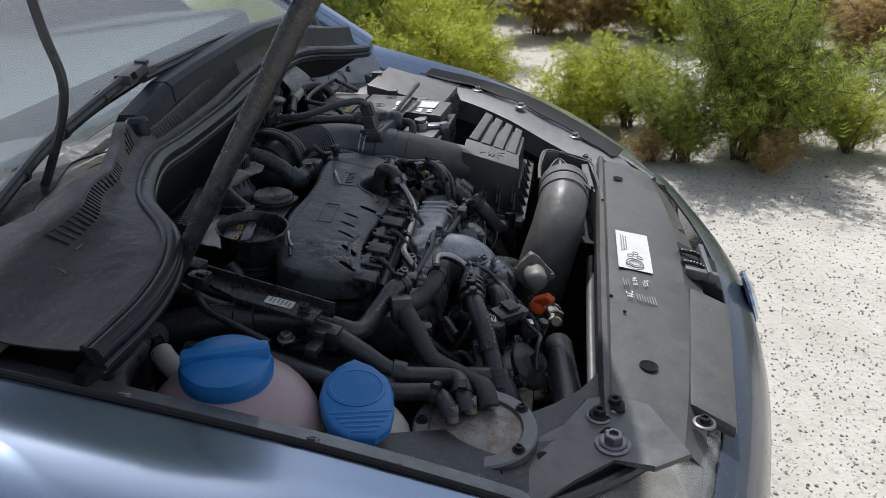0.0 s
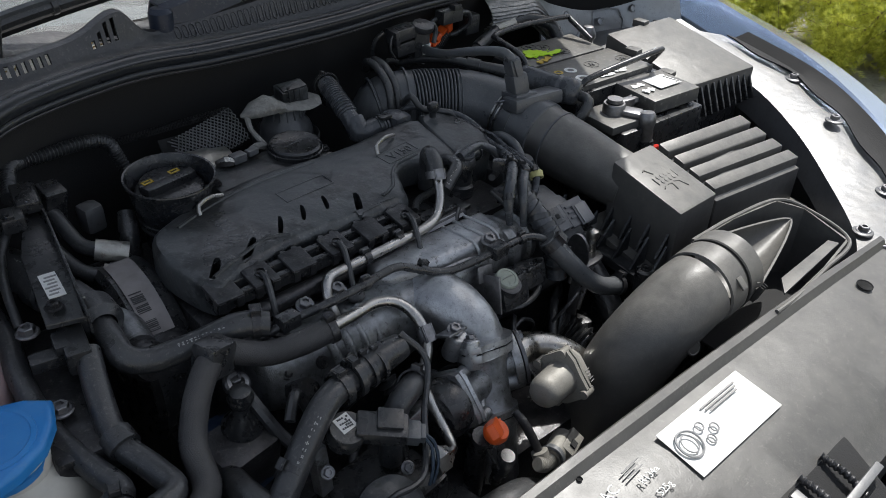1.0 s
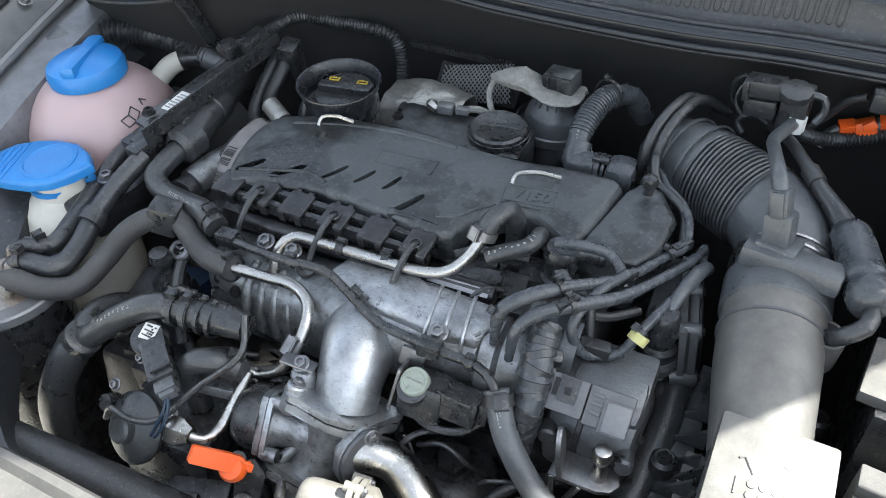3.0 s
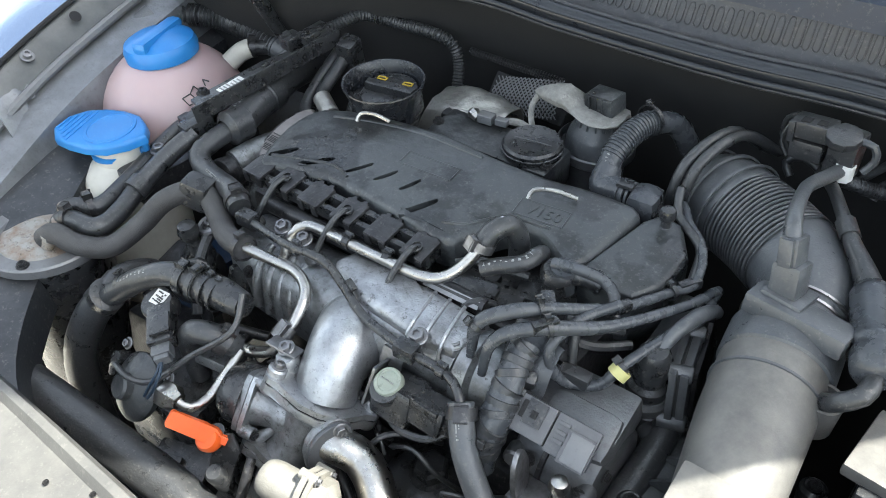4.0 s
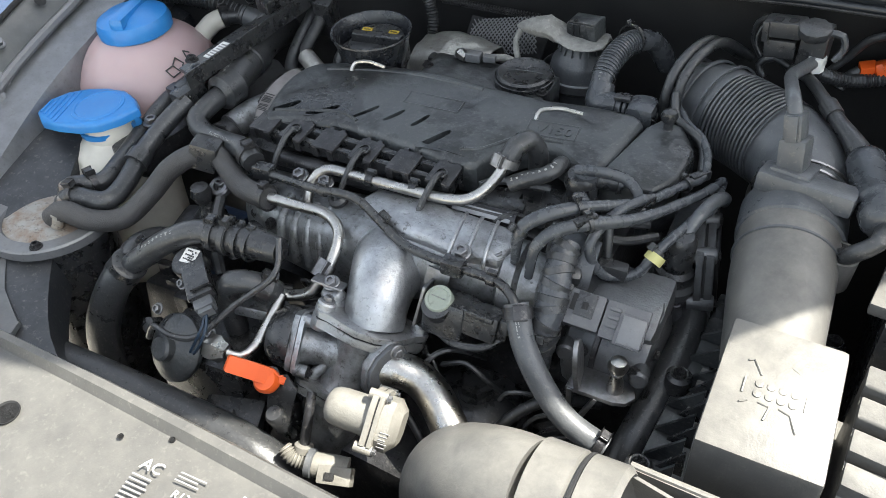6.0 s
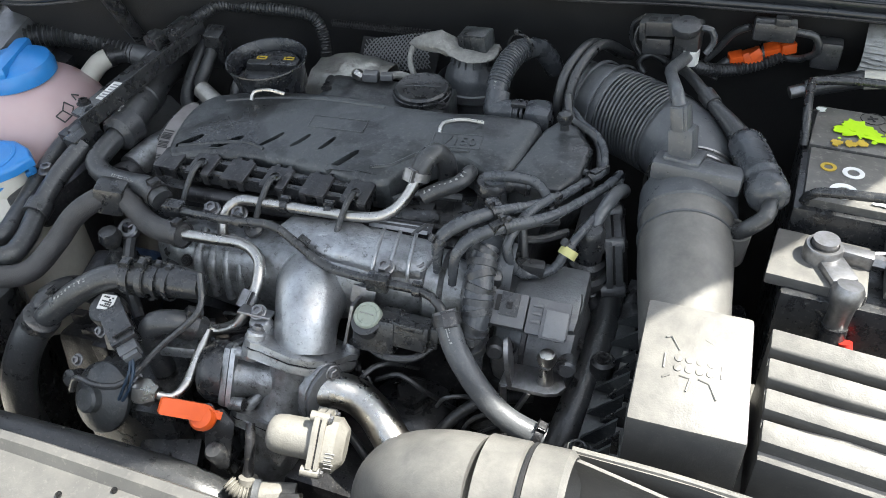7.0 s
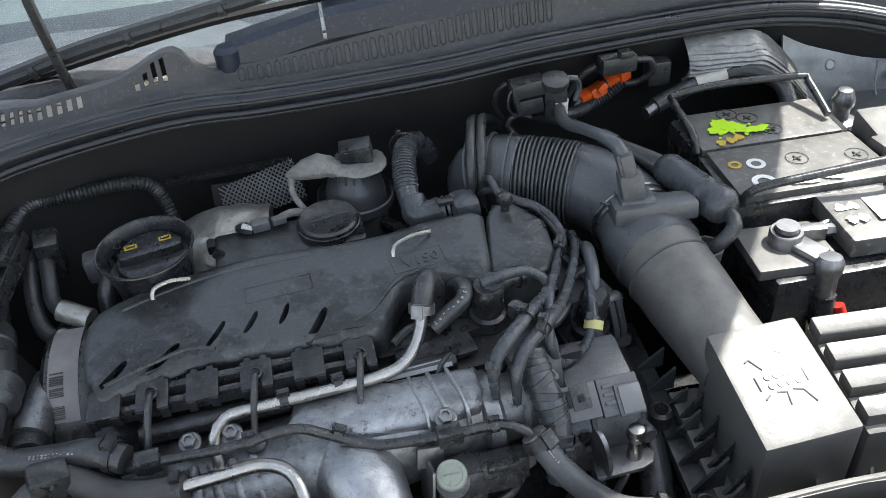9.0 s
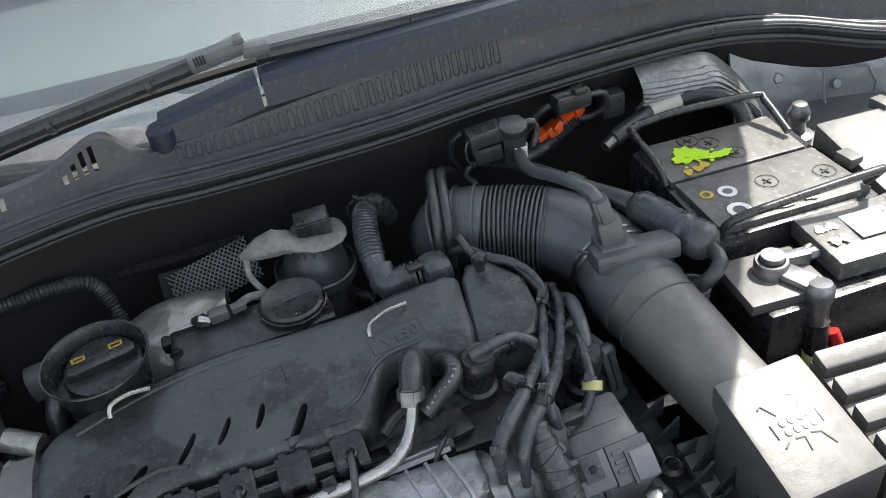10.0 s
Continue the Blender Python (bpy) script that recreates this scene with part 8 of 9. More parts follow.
hose(hoses, [(-0.292, 0.166, 0.943), (-0.262, 0.172, 0.940), (-0.232, 0.176, 0.938), (-0.212, 0.168, 0.932), (-0.204, 0.150, 0.921), (-0.207, 0.132, 0.905), (-0.218, 0.122, 0.888), (-0.238, 0.114, 0.882), (-0.246, 0.104, 0.892)], 0.0055, STEEL, "steel_pipe", "bent bright steel pipe")
hose(hoses, [(-0.244, 0.106, 0.890), (-0.252, 0.097, 0.903), (-0.268, 0.088, 0.908), (-0.282, 0.085, 0.898), (-0.286, 0.085, 0.870), (-0.286, 0.086, 0.84)], 0.0112, name="coolant_hose")
clamp(hoses, (-0.250, 0.099, 0.900), (-0.8, -0.5, 0.6), 0.0128, 0.012)
hose(hoses, [(-0.500, 0.455, 0.95), (-0.482, 0.40, 0.962), (-0.462, 0.335, 0.962), (-0.449, 0.285, 0.958)], 0.0185, name="coolant_hose", label="wide printed coolant hose")
hose(hoses, [(-0.449, 0.290, 0.958), (-0.450, 0.255, 0.953), (-0.448, 0.235, 0.947), (-0.428, 0.226, 0.941), (-0.390, 0.217, 0.946), (-0.358, 0.208, 0.954), (-0.335, 0.198, 0.950)], 0.0115, name="coolant_hose")
part("sleeve_end", lathe(B(), (-0.449, 0.280, 0.958), (0, -1, 0), [(0.0198, -0.02), (0.0198, 0.002), (0.012, 0.008)], 24, close=False), RUBBER, hoses)
clamp(hoses, (-0.345, 0.203, 0.952), (1, -0.4, -0.1), 0.0115)
hose_print(hoses, [(-0.482, 0.40, 0.962), (-0.462, 0.335, 0.962), (-0.449, 0.285, 0.958)], 0.0187, 0.1, 0.35, 7, 5)
hose_print(hoses, [(-0.482, 0.40, 0.962), (-0.462, 0.335, 0.962), (-0.449, 0.285, 0.958)], 0.0187, 0.62, 0.95, 9, 6)
hose_print(hoses, [(-0.428, 0.226, 0.941), (-0.390, 0.217, 0.946), (-0.358, 0.208, 0.954)], 0.0115, 0.3, 0.9, 12, 7)
hose_print(hoses, [(-0.335, 0.108, 0.926), (-0.365, 0.094, 0.912), (-0.395, 0.080, 0.888)], 0.0118, 0.2, 0.8, 9, 8)
part("hose_collar", lathe(B(), (-0.468, 0.352, 0.962), (0.25, -1, 0), [(0.0187, -0.012), (0.0215, -0.010), (0.0215, 0.010), (0.0187, 0.012)], 24, close=False), RUBBER, hoses)
part("silver_sleeve", tube(B(), [(-0.424, 0.330, 0.925), (-0.425, 0.295, 0.930), (-0.428, 0.262, 0.928)], 0.016, 18), GRIMY, hoses, "pale metal pipe beside the hose")
# thin hoses from the filter to the bracket
hose(hoses, [(-0.515, 0.095, 0.905), (-0.503, 0.100, 0.915), (-0.470, 0.112, 0.912), (-0.472, 0.14, 0.913), (-0.484, 0.178, 0.922), (-0.480, 0.215, 0.942), (-0.472, 0.25, 0.958)], 0.0105, name="fuel_hose")
hose(hoses, [(-0.530, 0.110, 0.905), (-0.520, 0.115, 0.914), (-0.500, 0.135, 0.912), (-0.508, 0.170, 0.915), (-0.520, 0.22, 0.925), (-0.522, 0.27, 0.94), (-0.515, 0.33, 0.95), (-0.52, 0.40, 0.95)], 0.0098, name="fuel_hose")
part("hose_sleeve", tube(B(), [(-0.482, 0.168, 0.920), (-0.484, 0.182, 0.924)], 0.0135, 16, 0.01), RUBBER, hoses)
for p, a in (((-0.500, 0.102, 0.916), (1, 0.2, 0.3)), ((-0.506, 0.128, 0.913), (0.3, 1, 0))):
    clamp(hoses, p, a, 0.0105)
for p in ((-0.512, 0.090, 0.90), (-0.53, 0.107, 0.90), (-0.498, 0.070, 0.90)):
    part("spigot", tube(B(), [p, (p[0] + 0.006, p[1] + 0.002, p[2] + 0.016)], 0.007, 10), RUST, hoses)
# coolant tee
hose(hoses, [(-0.245, 0.124, 0.926), (-0.278, 0.122, 0.925), (-0.305, 0.118, 0.924)], [0.012, 0.0155, 0.015], PLASTIC, "thermostat_neck")
clamp(hoses, (-0.302, 0.118, 0.924), (1, 0.1, 0), 0.0160, 0.006, PLASTIC)
clamp(hoses, (-0.318, 0.115, 0.924), (1, 0.15, 0), 0.0145, 0.008, PLASTIC)
hose(hoses, [(-0.300, 0.119, 0.924), (-0.335, 0.108, 0.926), (-0.365, 0.094, 0.912), (-0.395, 0.080, 0.888), (-0.414, 0.072, 0.872)], 0.0118, name="coolant_hose", label="printed coolant hose")
part("hose_joint", lathe(B(), (-0.412, 0.073, 0.875), (-0.6, -0.2, -0.7), [(0.015, -0.012), (0.018, -0.01), (0.018, 0.012), (0.015, 0.014)], 20), PLASTIC, hoses)
hose(hoses, [(-0.412, 0.073, 0.876), (-0.425, 0.058, 0.852), (-0.436, 0.042, 0.815), (-0.440, 0.034, 0.77), (-0.432, 0.03, 0.70)], 0.0170, name="coolant_hose")
hose(hoses, [(-0.414, 0.078, 0.880), (-0.420, 0.10, 0.882), (-0.418, 0.13, 0.87), (-0.41, 0.15, 0.84)], 0.012, name="coolant_hose")
hose(hoses, [(-0.56, 0.0, 0.785), (-0.500, -0.016, 0.812), (-0.442, -0.020, 0.820), (-0.370, -0.014, 0.818), (-0.304, -0.006, 0.810), (-0.240, 0.001, 0.802), (-0.195, 0.004, 0.790), (-0.160, 0.006, 0.76)], 0.0205, RUBBER, "radiator_hose", "thick dusty radiator hose")
# ribbed loom tubes behind the tank
hose(hoses, [(-0.690, 0.350, 0.990), (-0.674, 0.385, 0.992), (-0.632, 0.412, 0.990), (-0.582, 0.424, 0.982), (-0.540, 0.430, 0.970)], 0.0135, name="corrugated_tube", rib=0.003, pitch=0.006)
hose(hoses, [(-0.688, 0.358, 0.998), (-0.696, 0.315, 0.978), (-0.688, 0.270, 0.950), (-0.672, 0.236, 0.925), (-0.655, 0.222, 0.895)], [0.0145, 0.0155, 0.0155, 0.015, 0.014], GREYRUB, "taped_sleeve", "taped grey wiring sleeve")
hose(hoses, [(-0.548, 0.429, 0.972), (-0.52, 0.436, 0.962), (-0.49, 0.444, 0.950)], 0.0145, GREYRUB, "sleeve_end")
bm = B()
box(bm, (-0.648, 0.238, 0.932), (0.040, 0.010, 0.008), (0, 10, 30), 0.002)
box(bm, (-0.655, 0.226, 0.938), (0.022, 0.016, 0.010), (0, 10, 30), 0.002)
box(bm, (-0.638, 0.250, 0.926), (0.034, 0.006, 0.006), (0, 14, 24), 0.001)
part("cable_clip", bm, PLASTIC, hoses)
hose(hoses, [(-0.565, 0.402, 0.972), (-0.545, 0.425, 0.970), (-0.515, 0.435, 0.962), (-0.49, 0.43, 0.950)], 0.010, name="tank_hose")
clamp(hoses, (-0.558, 0.408, 0.972), (0.6, 0.8, 0), 0.0102)

# relay bracket and its plug
bracket = thing("loom_bracket", "long black plastic wiring bracket with a paper tag", "bracket", (-0.46, 0.32, 0.90))
m = pose(-0.467, 0.338, 0.990, 8, 0, -8)
bm = prism(B(), [(-0.016, -0.075), (0.014, -0.078), (0.016, 0.02), (0.012, 0.09), (0.0, 0.10), (-0.006, 0.05), (-0.016, 0.02)], m, 0.005, 0.0015)
part("carrier", bm, PLASTIC, bracket)
bm = B()
box(bm, m @ V(0.015, 0.012, 0.004), (0.0022, 0.20, 0.020), (8, 0, -8), 0.0008)
part("upright_edge", bm, PLASTIC, bracket)
bm = B()
box(bm, m @ V(-0.001, -0.03, 0.0053), (0.014, 0.032, 0.0012), (8, 0, -4), 0)
tagp = part("paper_tag", bm, LABEL, bracket, "white paper tag")
for k in range(6):
    bm = B()
    box(bm, m @ V(-0.001 + (0.0008 if k % 2 else -0.0008), -0.042 + 0.0045 * k, 0.0062), (0.008 + 0.001 * (k % 3), 0.0016, 0.0005), (8, 0, -4), 0)
    part("text_bar", bm, GREYINK, tagp)
bm = B()
box(bm, m @ V(0.004, 0.085, 0.016), (0.020, 0.036, 0.012), (8, 0, -8), 0.002)
box(bm, m @ V(-0.012, 0.062, 0.012), (0.020, 0.022, 0.016), (8, 0, -8), 0.003)
box(bm, m @ V(-0.014, 0.058, 0.021), (0.008, 0.012, 0.005), (8, 0, -8), 0.001)
part("plug", bm, PLASTIC, bracket)
bm = B()
box(bm, (-0.478, 0.258, 0.958), (0.020, 0.036, 0.024), (8, 0, -8), 0.003)
box(bm, (-0.487, 0.262, 0.966), (0.012, 0.020, 0.010), (8, 0, -8), 0.002)
box(bm, (-0.500, 0.262, 0.955), (0.026, 0.014, 0.012), (8, 0, -8), 0.002)
part("hose_holder", bm, PLASTIC, bracket)
bolt(bracket, m @ V(-0.006, -0.062, 0.010), 0.005, (0, 0, 1), True)
for p in ((-0.503, 0.292, 0.965), (-0.508, 0.222, 0.934)):
    bolt(bracket, p, 0.0065, (0, 0, 1))
bm = B()
box(bm, (-0.50, 0.255, 0.915), (0.05, 0.16, 0.03), (4, 0, -4), 0.006)
lathe(bm, (-0.430, 0.262, 0.92), (0.2, -1, 0.3), [(0.0, -0.06), (0.018, -0.06), (0.018, 0.02), (0.016, 0.024), (0, 0.024)], 24)
part("engine_mount", bm, DARKMETAL, bracket)
for pts in ([(-0.475, 0.405, 1.0), (-0.49, 0.385, 0.985), (-0.50, 0.35, 0.975), (-0.505, 0.31, 0.96)], [(-0.43, 0.45, 0.99), (-0.425, 0.42, 0.975), (-0.42, 0.395, 0.965), (-0.405, 0.378, 0.962)], [(-0.445, 0.455, 0.99), (-0.442, 0.41, 0.965), (-0.43, 0.375, 0.95), (-0.41, 0.36, 0.945)]):
    hose(bracket, pts, 0.0075 if pts[0][0] > -0.46 else 0.004, name="wiring_lead")
for p, q in (((-0.412, 0.384, 0.963), (-0.385, 0.372, 0.955)), ((-0.415, 0.363, 0.947), (-0.39, 0.352, 0.94))):
    hose(bracket, [p, q], 0.0105, HEAT, "metal_pipe_end")
hose(bracket, [(-0.46, 0.44, 1.01), (-0.445, 0.485, 1.018), (-0.43, 0.505, 1.012), (-0.40, 0.512, 1.010), (-0.36, 0.52, 1.008), (-0.335, 0.528, 0.998), (-0.325, 0.528, 0.975), (-0.318, 0.515, 0.945), (-0.310, 0.495, 0.905)], 0.0068, name="corrugated_loom", rib=0.0018, pitch=0.004)
bm = B()
box(bm, (-0.425, 0.448, 0.985), (0.022, 0.024, 0.05), (15, 5, 10), 0.003)
part("black_plug", bm, PLASTIC, bracket)
bm = B()
box(bm, (-0.390, 0.450, 0.960), (0.022, 0.022, 0.03), (0, 0, 10), 0.006)
part("white_clip", bm, BAYMETAL, bracket)

# ---- accessories low at the front of the engine ----
acc = thing("valve_cluster", "oily vacuum valve and plug cluster on the engine front", "valve", (-0.31, 0.06, 0.80))
bm = B()
box(bm, (-0.305, 0.075, 0.785), (0.10, 0.08, 0.10), (0, 0, 8), 0.012)
lathe(bm, (-0.362, 0.055, 0.835), (-0.1, -0.75, 0.62), [(0.008, 0), (0.008, 0.014), (0, 0.015)], 14)
# casting coloured black in place of the shade low in the bay
part("casting", bm, PLASTIC, acc)
part("vacuum_can", lathe(B(), (-0.322, 0.044, 0.834), (-0.12, -0.75, 0.62), [(0.031, 0), (0.033, 0.003), (0.033, 0.007), (0.030, 0.010), (0.026, 0.013), (0.017, 0.0165), (0.013, 0.018), (0.0125, 0.025), (0.010, 0.027), (0.0, 0.027)], 32), COVER, acc, "domed black vacuum can")
part("sensor", lathe(B(), (-0.331, 0.093, 0.890), (0, -0.35, 1), [(0.015, 0), (0.0165, 0.004), (0.0165, 0.018), (0.015, 0.020), (0, 0.020)], 26), PLASTIC, acc)
bm = B()
box(bm, (-0.331, 0.0905, 0.9105), (0.015, 0.015, 0.001), (20, 0, 8), 0)
qr = part("code_tag", bm, LABEL, acc, "small white code tag")
bm = B()
rnd = random.Random(8)
for i in range(5):
    for j in range(5):
        if rnd.random() < 0.5:
            box(bm, (-0.331 + (i - 2) * 0.0022, 0.0905 + (j - 2) * 0.0021, 0.9112 + (j - 2) * 0.0008), (0.0016, 0.0016, 0.0006), (20, 0, 8), 0)
part("code_print", bm, INK, qr)
bm = B()
box(bm, (-0.306, 0.0735, 0.9015), (0.044, 0.024, 0.017), (14, 8, -37), 0.003)
box(bm, (-0.300, 0.069, 0.9125), (0.022, 0.019, 0.004), (14, 8, -37), 0.001)
part("plug", bm, PLASTIC, acc)
bm = B()
box(bm, (-0.285, 0.0575, 0.8955), (0.012, 0.018, 0.013), (14, 8, -37), 0.002)
box(bm, (-0.279, 0.0530, 0.8945), (0.006, 0.014, 0.010), (14, 8, -37), 0.0015)
part("plug_seal", bm, GREYRUB, acc)
for dx in (-0.004, 0.0):
    part("wire", tube(B(), [(-0.277 + dx, 0.050 - dx * 0.5, 0.894), (-0.273 + dx, 0.043, 0.887), (-0.276 + dx * 1.5, 0.034, 0.872), (-0.285 + dx, 0.030, 0.858)], 0.0015, 6), WIREBLUE, acc)
part("lead", tube(B(), [(-0.345, 0.030, 0.85), (-0.330, 0.030, 0.872), (-0.305, 0.028, 0.873), (-0.285, 0.04, 0.872), (-0.262, 0.07, 0.895), (-0.235, 0.10, 0.92), (-0.245, 0.125, 0.94)], 0.003, 8), RUBBER, acc)
part("banjo_nut", lathe(B(), (-0.276, 0.042, 0.862), (1, 0.1, 0), [(0.012, 0), (0.0132, 0.002), (0.0132, 0.012), (0.010, 0.016), (0.0075, 0.021), (0, 0.022)], 6), STEEL, acc)
part("steel_tube", tube(B(), [(-0.258, 0.044, 0.862), (-0.246, 0.049, 0.857), (-0.240, 0.064, 0.860), (-0.238, 0.086, 0.876), (-0.236, 0.106, 0.892)], 0.0048, 10), STEEL, acc)
bm = B()
grip = V(0.031, 0.024, -0.028).normalized()
gm = Matrix.Identity(4)
gy = grip.cross(V(0.3, -0.6, 0.74)).normalized()
for i, c in enumerate((grip, gy, grip.cross(gy))):
    gm.col[i][:3] = c
gm.col[3][:3] = V(-0.2135, 0.0305, 0.8745)
prism(bm, [(-0.0225, -0.0055), (-0.021, -0.0072), (0.010, -0.0075), (0.018, -0.0072), (0.024, -0.003), (0.024, 0.003), (0.018, 0.0072), (0.010, 0.0075), (-0.021, 0.0072), (-0.0225, 0.0055)], gm @ pose(0, 0, -0.0045), 0.009, 0.003, 3)
lathe(bm, (-0.2045, 0.0385, 0.857), (0.15, -0.5, 0.85), [(0.0075, -0.006), (0.0095, -0.004), (0.0115, 0.0), (0.0118, 0.006), (0.0095, 0.010), (0, 0.011)], 24)
box(bm, gm @ V(0.026, 0, -0.001), (0.008, 0.005, 0.008), [math.degrees(a) for a in gm.to_euler()], 0.001)
part("orange_handle", bm, ORANGE, acc, "orange dipstick handle")
part("dipstick_tube", tube(B(), [(-0.211, 0.046, 0.852), (-0.207, 0.056, 0.82), (-0.205, 0.06, 0.76)], 0.010, 12), PLASTIC, acc)
bm = prism(B(), [(-0.012, -0.020), (0.010, -0.024), (0.016, 0.006), (0.006, 0.020), (-0.010, 0.018)], axis_pose(V(-0.200, 0.044, 0.835), (0.3, -0.75, 0.55)), 0.003, 0.0008)
part("grip_bracket", bm, PLASTIC, acc)
bm = B()
box(bm, (-0.255, 0.03, 0.775), (0.060, 0.040, 0.04), (15, 0, 20), 0.005)
box(bm, (-0.262, 0.018, 0.797), (0.030, 0.014, 0.008), (15, 0, 20), 0.002)
box(bm, (-0.24, 0.012, 0.80), (0.03, 0.012, 0.02), (15, 0, 20), 0.003)
part("lower_plug", bm, PLASTIC, acc)
part("small_cylinder", lathe(B(), (-0.195, 0.041, 0.785), (0, -0.3, 1), [(0.006, 0), (0.006, 0.02), (0.009, 0.022), (0.009, 0.045), (0.007, 0.048), (0, 0.048)], 16), PLASTIC, acc)
bolt(acc, (-0.172, 0.012, 0.77), 0.005, (0, -0.6, 0.7))
part("stud_ball", lathe(B(), (-0.385, 0.168, 0.885), (0, -0.1, 1), [(0.02, -0.02), (0.018, 0.0), (0.008, 0.012), (0.006, 0.020), (0.009, 0.024), (0.0115, 0.032), (0.009, 0.040), (0, 0.044)], 22), PLASTIC, acc)
bm = B()
box(bm, (-0.395, 0.165, 0.845), (0.06, 0.05, 0.07), (10, 0, 10), 0.01)
part("mount_block", bm, DARKMETAL, acc)
for pts, r in (([(-0.36, 0.13, 0.90), (-0.345, 0.145, 0.91), (-0.335, 0.15, 0.895), (-0.33, 0.14, 0.87)], 0.005), ([(-0.375, 0.185, 0.912), (-0.37, 0.165, 0.895), (-0.36, 0.145, 0.87), (-0.345, 0.13, 0.85)], 0.006)):
    part("lead", tube(B(), pts, r, 8), RUBBER, acc)
BLUEBOX = material("blue_black_casting", (0.02, 0.045, 0.10), 0.42, second=(0.012, 0.016, 0.022), scale=24, bump=0.4, fine=300, speck=0.2)
bm = B()
box(bm, (-0.398, 0.178, 0.832), (0.052, 0.070, 0.07), (-12, 4, 8), 0.012)
part("blue_housing", bm, BLUEBOX, acc, "dark blue grimy housing behind the hose")
bm = B()
for k in range(4):
    box(bm, (-0.415 + 0.022 * k, 0.120 - 0.012 * k, 0.820 - 0.004 * k), (0.018, 0.010, 0.05), (0, 0, 6), 0.003)
box(bm, (-0.385, 0.118, 0.80), (0.09, 0.05, 0.06), (-10, 0, 4), 0.008)
part("ribbed_casting", bm, DARKMETAL, acc)
bm = B()
box(bm, (-0.16, 0.12, 0.70), (0.30, 0.14, 0.16), bevel=0.02)
part("lower_casting", bm, DARKMETAL, engine)
for q in ((-0.365, 0.062, 0.850), (-0.290, 0.058, 0.856), (-0.352, 0.088, 0.868)):
    bolt(acc, q, 0.0042, (-0.1, -0.7, 0.7))
bm = B()
box(bm, (-0.262, 0.098, 0.872), (0.040, 0.030, 0.012), (-10, 0, 12), 0.003)
part("cast_bracket", bm, GRIMY, acc)
bm = B()
box(bm, (-0.352, 0.100, 0.862), (0.014, 0.012, 0.050), (-8, 0, 10), 0.002)
part("cast_bracket", bm, GRIMY, acc)
ring(acc, (-0.385, 0.087, 0.897), (0.7, 0.3, 0.5), 0.0122, 0.006)
for k in range(3):
    ring(acc, (-0.300 + 0.012 * k, 0.119, 0.924), (1, 0.1, 0), 0.0165 - 0.001 * k, 0.004, name="neck_rib")
# shadowed lower engine parts between the large ones
rnd = random.Random(11)
for k in range(16):
    x, y, z = rnd.uniform(-0.40, 0.05), rnd.uniform(0.06, 0.15), rnd.uniform(0.74, 0.82)
    bm = B()
    box(bm, (x, y, z), (rnd.uniform(0.02, 0.05), rnd.uniform(0.02, 0.04), rnd.uniform(0.02, 0.04)), (rnd.uniform(-20, 20), 0, rnd.uniform(-30, 30)), 0.004)
    part("bracket_piece", bm, DARKMETAL, engine)
for k in range(9):
    x, y = rnd.uniform(-0.38, 0.08), rnd.uniform(0.07, 0.14)
    hose(engine, [(x, y, 0.74), (x + rnd.uniform(-0.03, 0.03), y - 0.01, 0.80), (x + rnd.uniform(-0.06, 0.06), y + 0.02, 0.83), (x + rnd.uniform(-0.08, 0.08), y + 0.05, 0.82)], rnd.uniform(0.003, 0.006), name="wiring_lead")


# ---- front panel details ----
RING = material("sticker_grey", (0.30, 0.30, 0.30), 0.6, bump=0)


def on_slam(x, y, dz=0.0):
    return V(x, y, slam_z(x, y) + 0.0052 + dz)


ring = part("pictogram_ring", tube(B(), [on_slam(-0.108 + 0.0125 * math.cos(a), -0.098 + 0.0125 * math.sin(a)) for a in [2 * math.pi * k / 20 for k in range(21)]], 0.0011, 6, 0.004), RING, sticker)
part("pictogram_ring", tube(B(), [on_slam(-0.108 + 0.0075 * math.cos(a), -0.098 + 0.0085 * math.sin(a)) for a in [2 * math.pi * k / 16 for k in range(17)]], 0.0007, 6, 0.004), RING, sticker)
for x, y in ((-0.086, -0.106), (-0.086, -0.092), (-0.074, -0.100)):
    part("pictogram", tube(B(), [on_slam(x + 0.004 * math.cos(a), y + 0.004 * math.sin(a)) for a in [2 * math.pi * k / 10 for k in range(11)]], 0.0008, 6, 0.004), RING, sticker)
for k in range(3):
    bm = B()
    box(bm, on_slam(-0.04, -0.080 - 0.0035 * k, -0.0003), (0.055 - 0.006 * k, 0.0016, 0.0008), (0, 0, 1), 0)
    part("text_bar", bm, GREYINK, sticker)
# printed text on the panel: two readable words, the rest bars
writing("printed_text", "AC", Matrix.Translation(on_slam(-0.203, -0.088, -0.001)) @ pose(0, 0, 0, -4, 0, 5), 0.014, LABEL, slam, 0.0003)
writing("printed_text", "R134a", Matrix.Translation(on_slam(-0.162, -0.096, -0.001)) @ pose(0, 0, 0, -4, 0, 5), 0.0095, LABEL, slam, 0.0003)
writing("printed_text", "525g", Matrix.Translation(on_slam(-0.160, -0.111, -0.001)) @ pose(0, 0, 0, -4, 0, 5), 0.0095, LABEL, slam, 0.0003)
rnd = random.Random(4)
for row in range(8):
    bm = B()
    w = rnd.uniform(0.016, 0.024)
    box(bm, on_slam(-0.214 + w / 2, -0.0975 - 0.0036 * row, -0.0008), (w, 0.0014, 0.0006), (0, 0, 5), 0)
    part("text_bar", bm, GREYINK, slam)
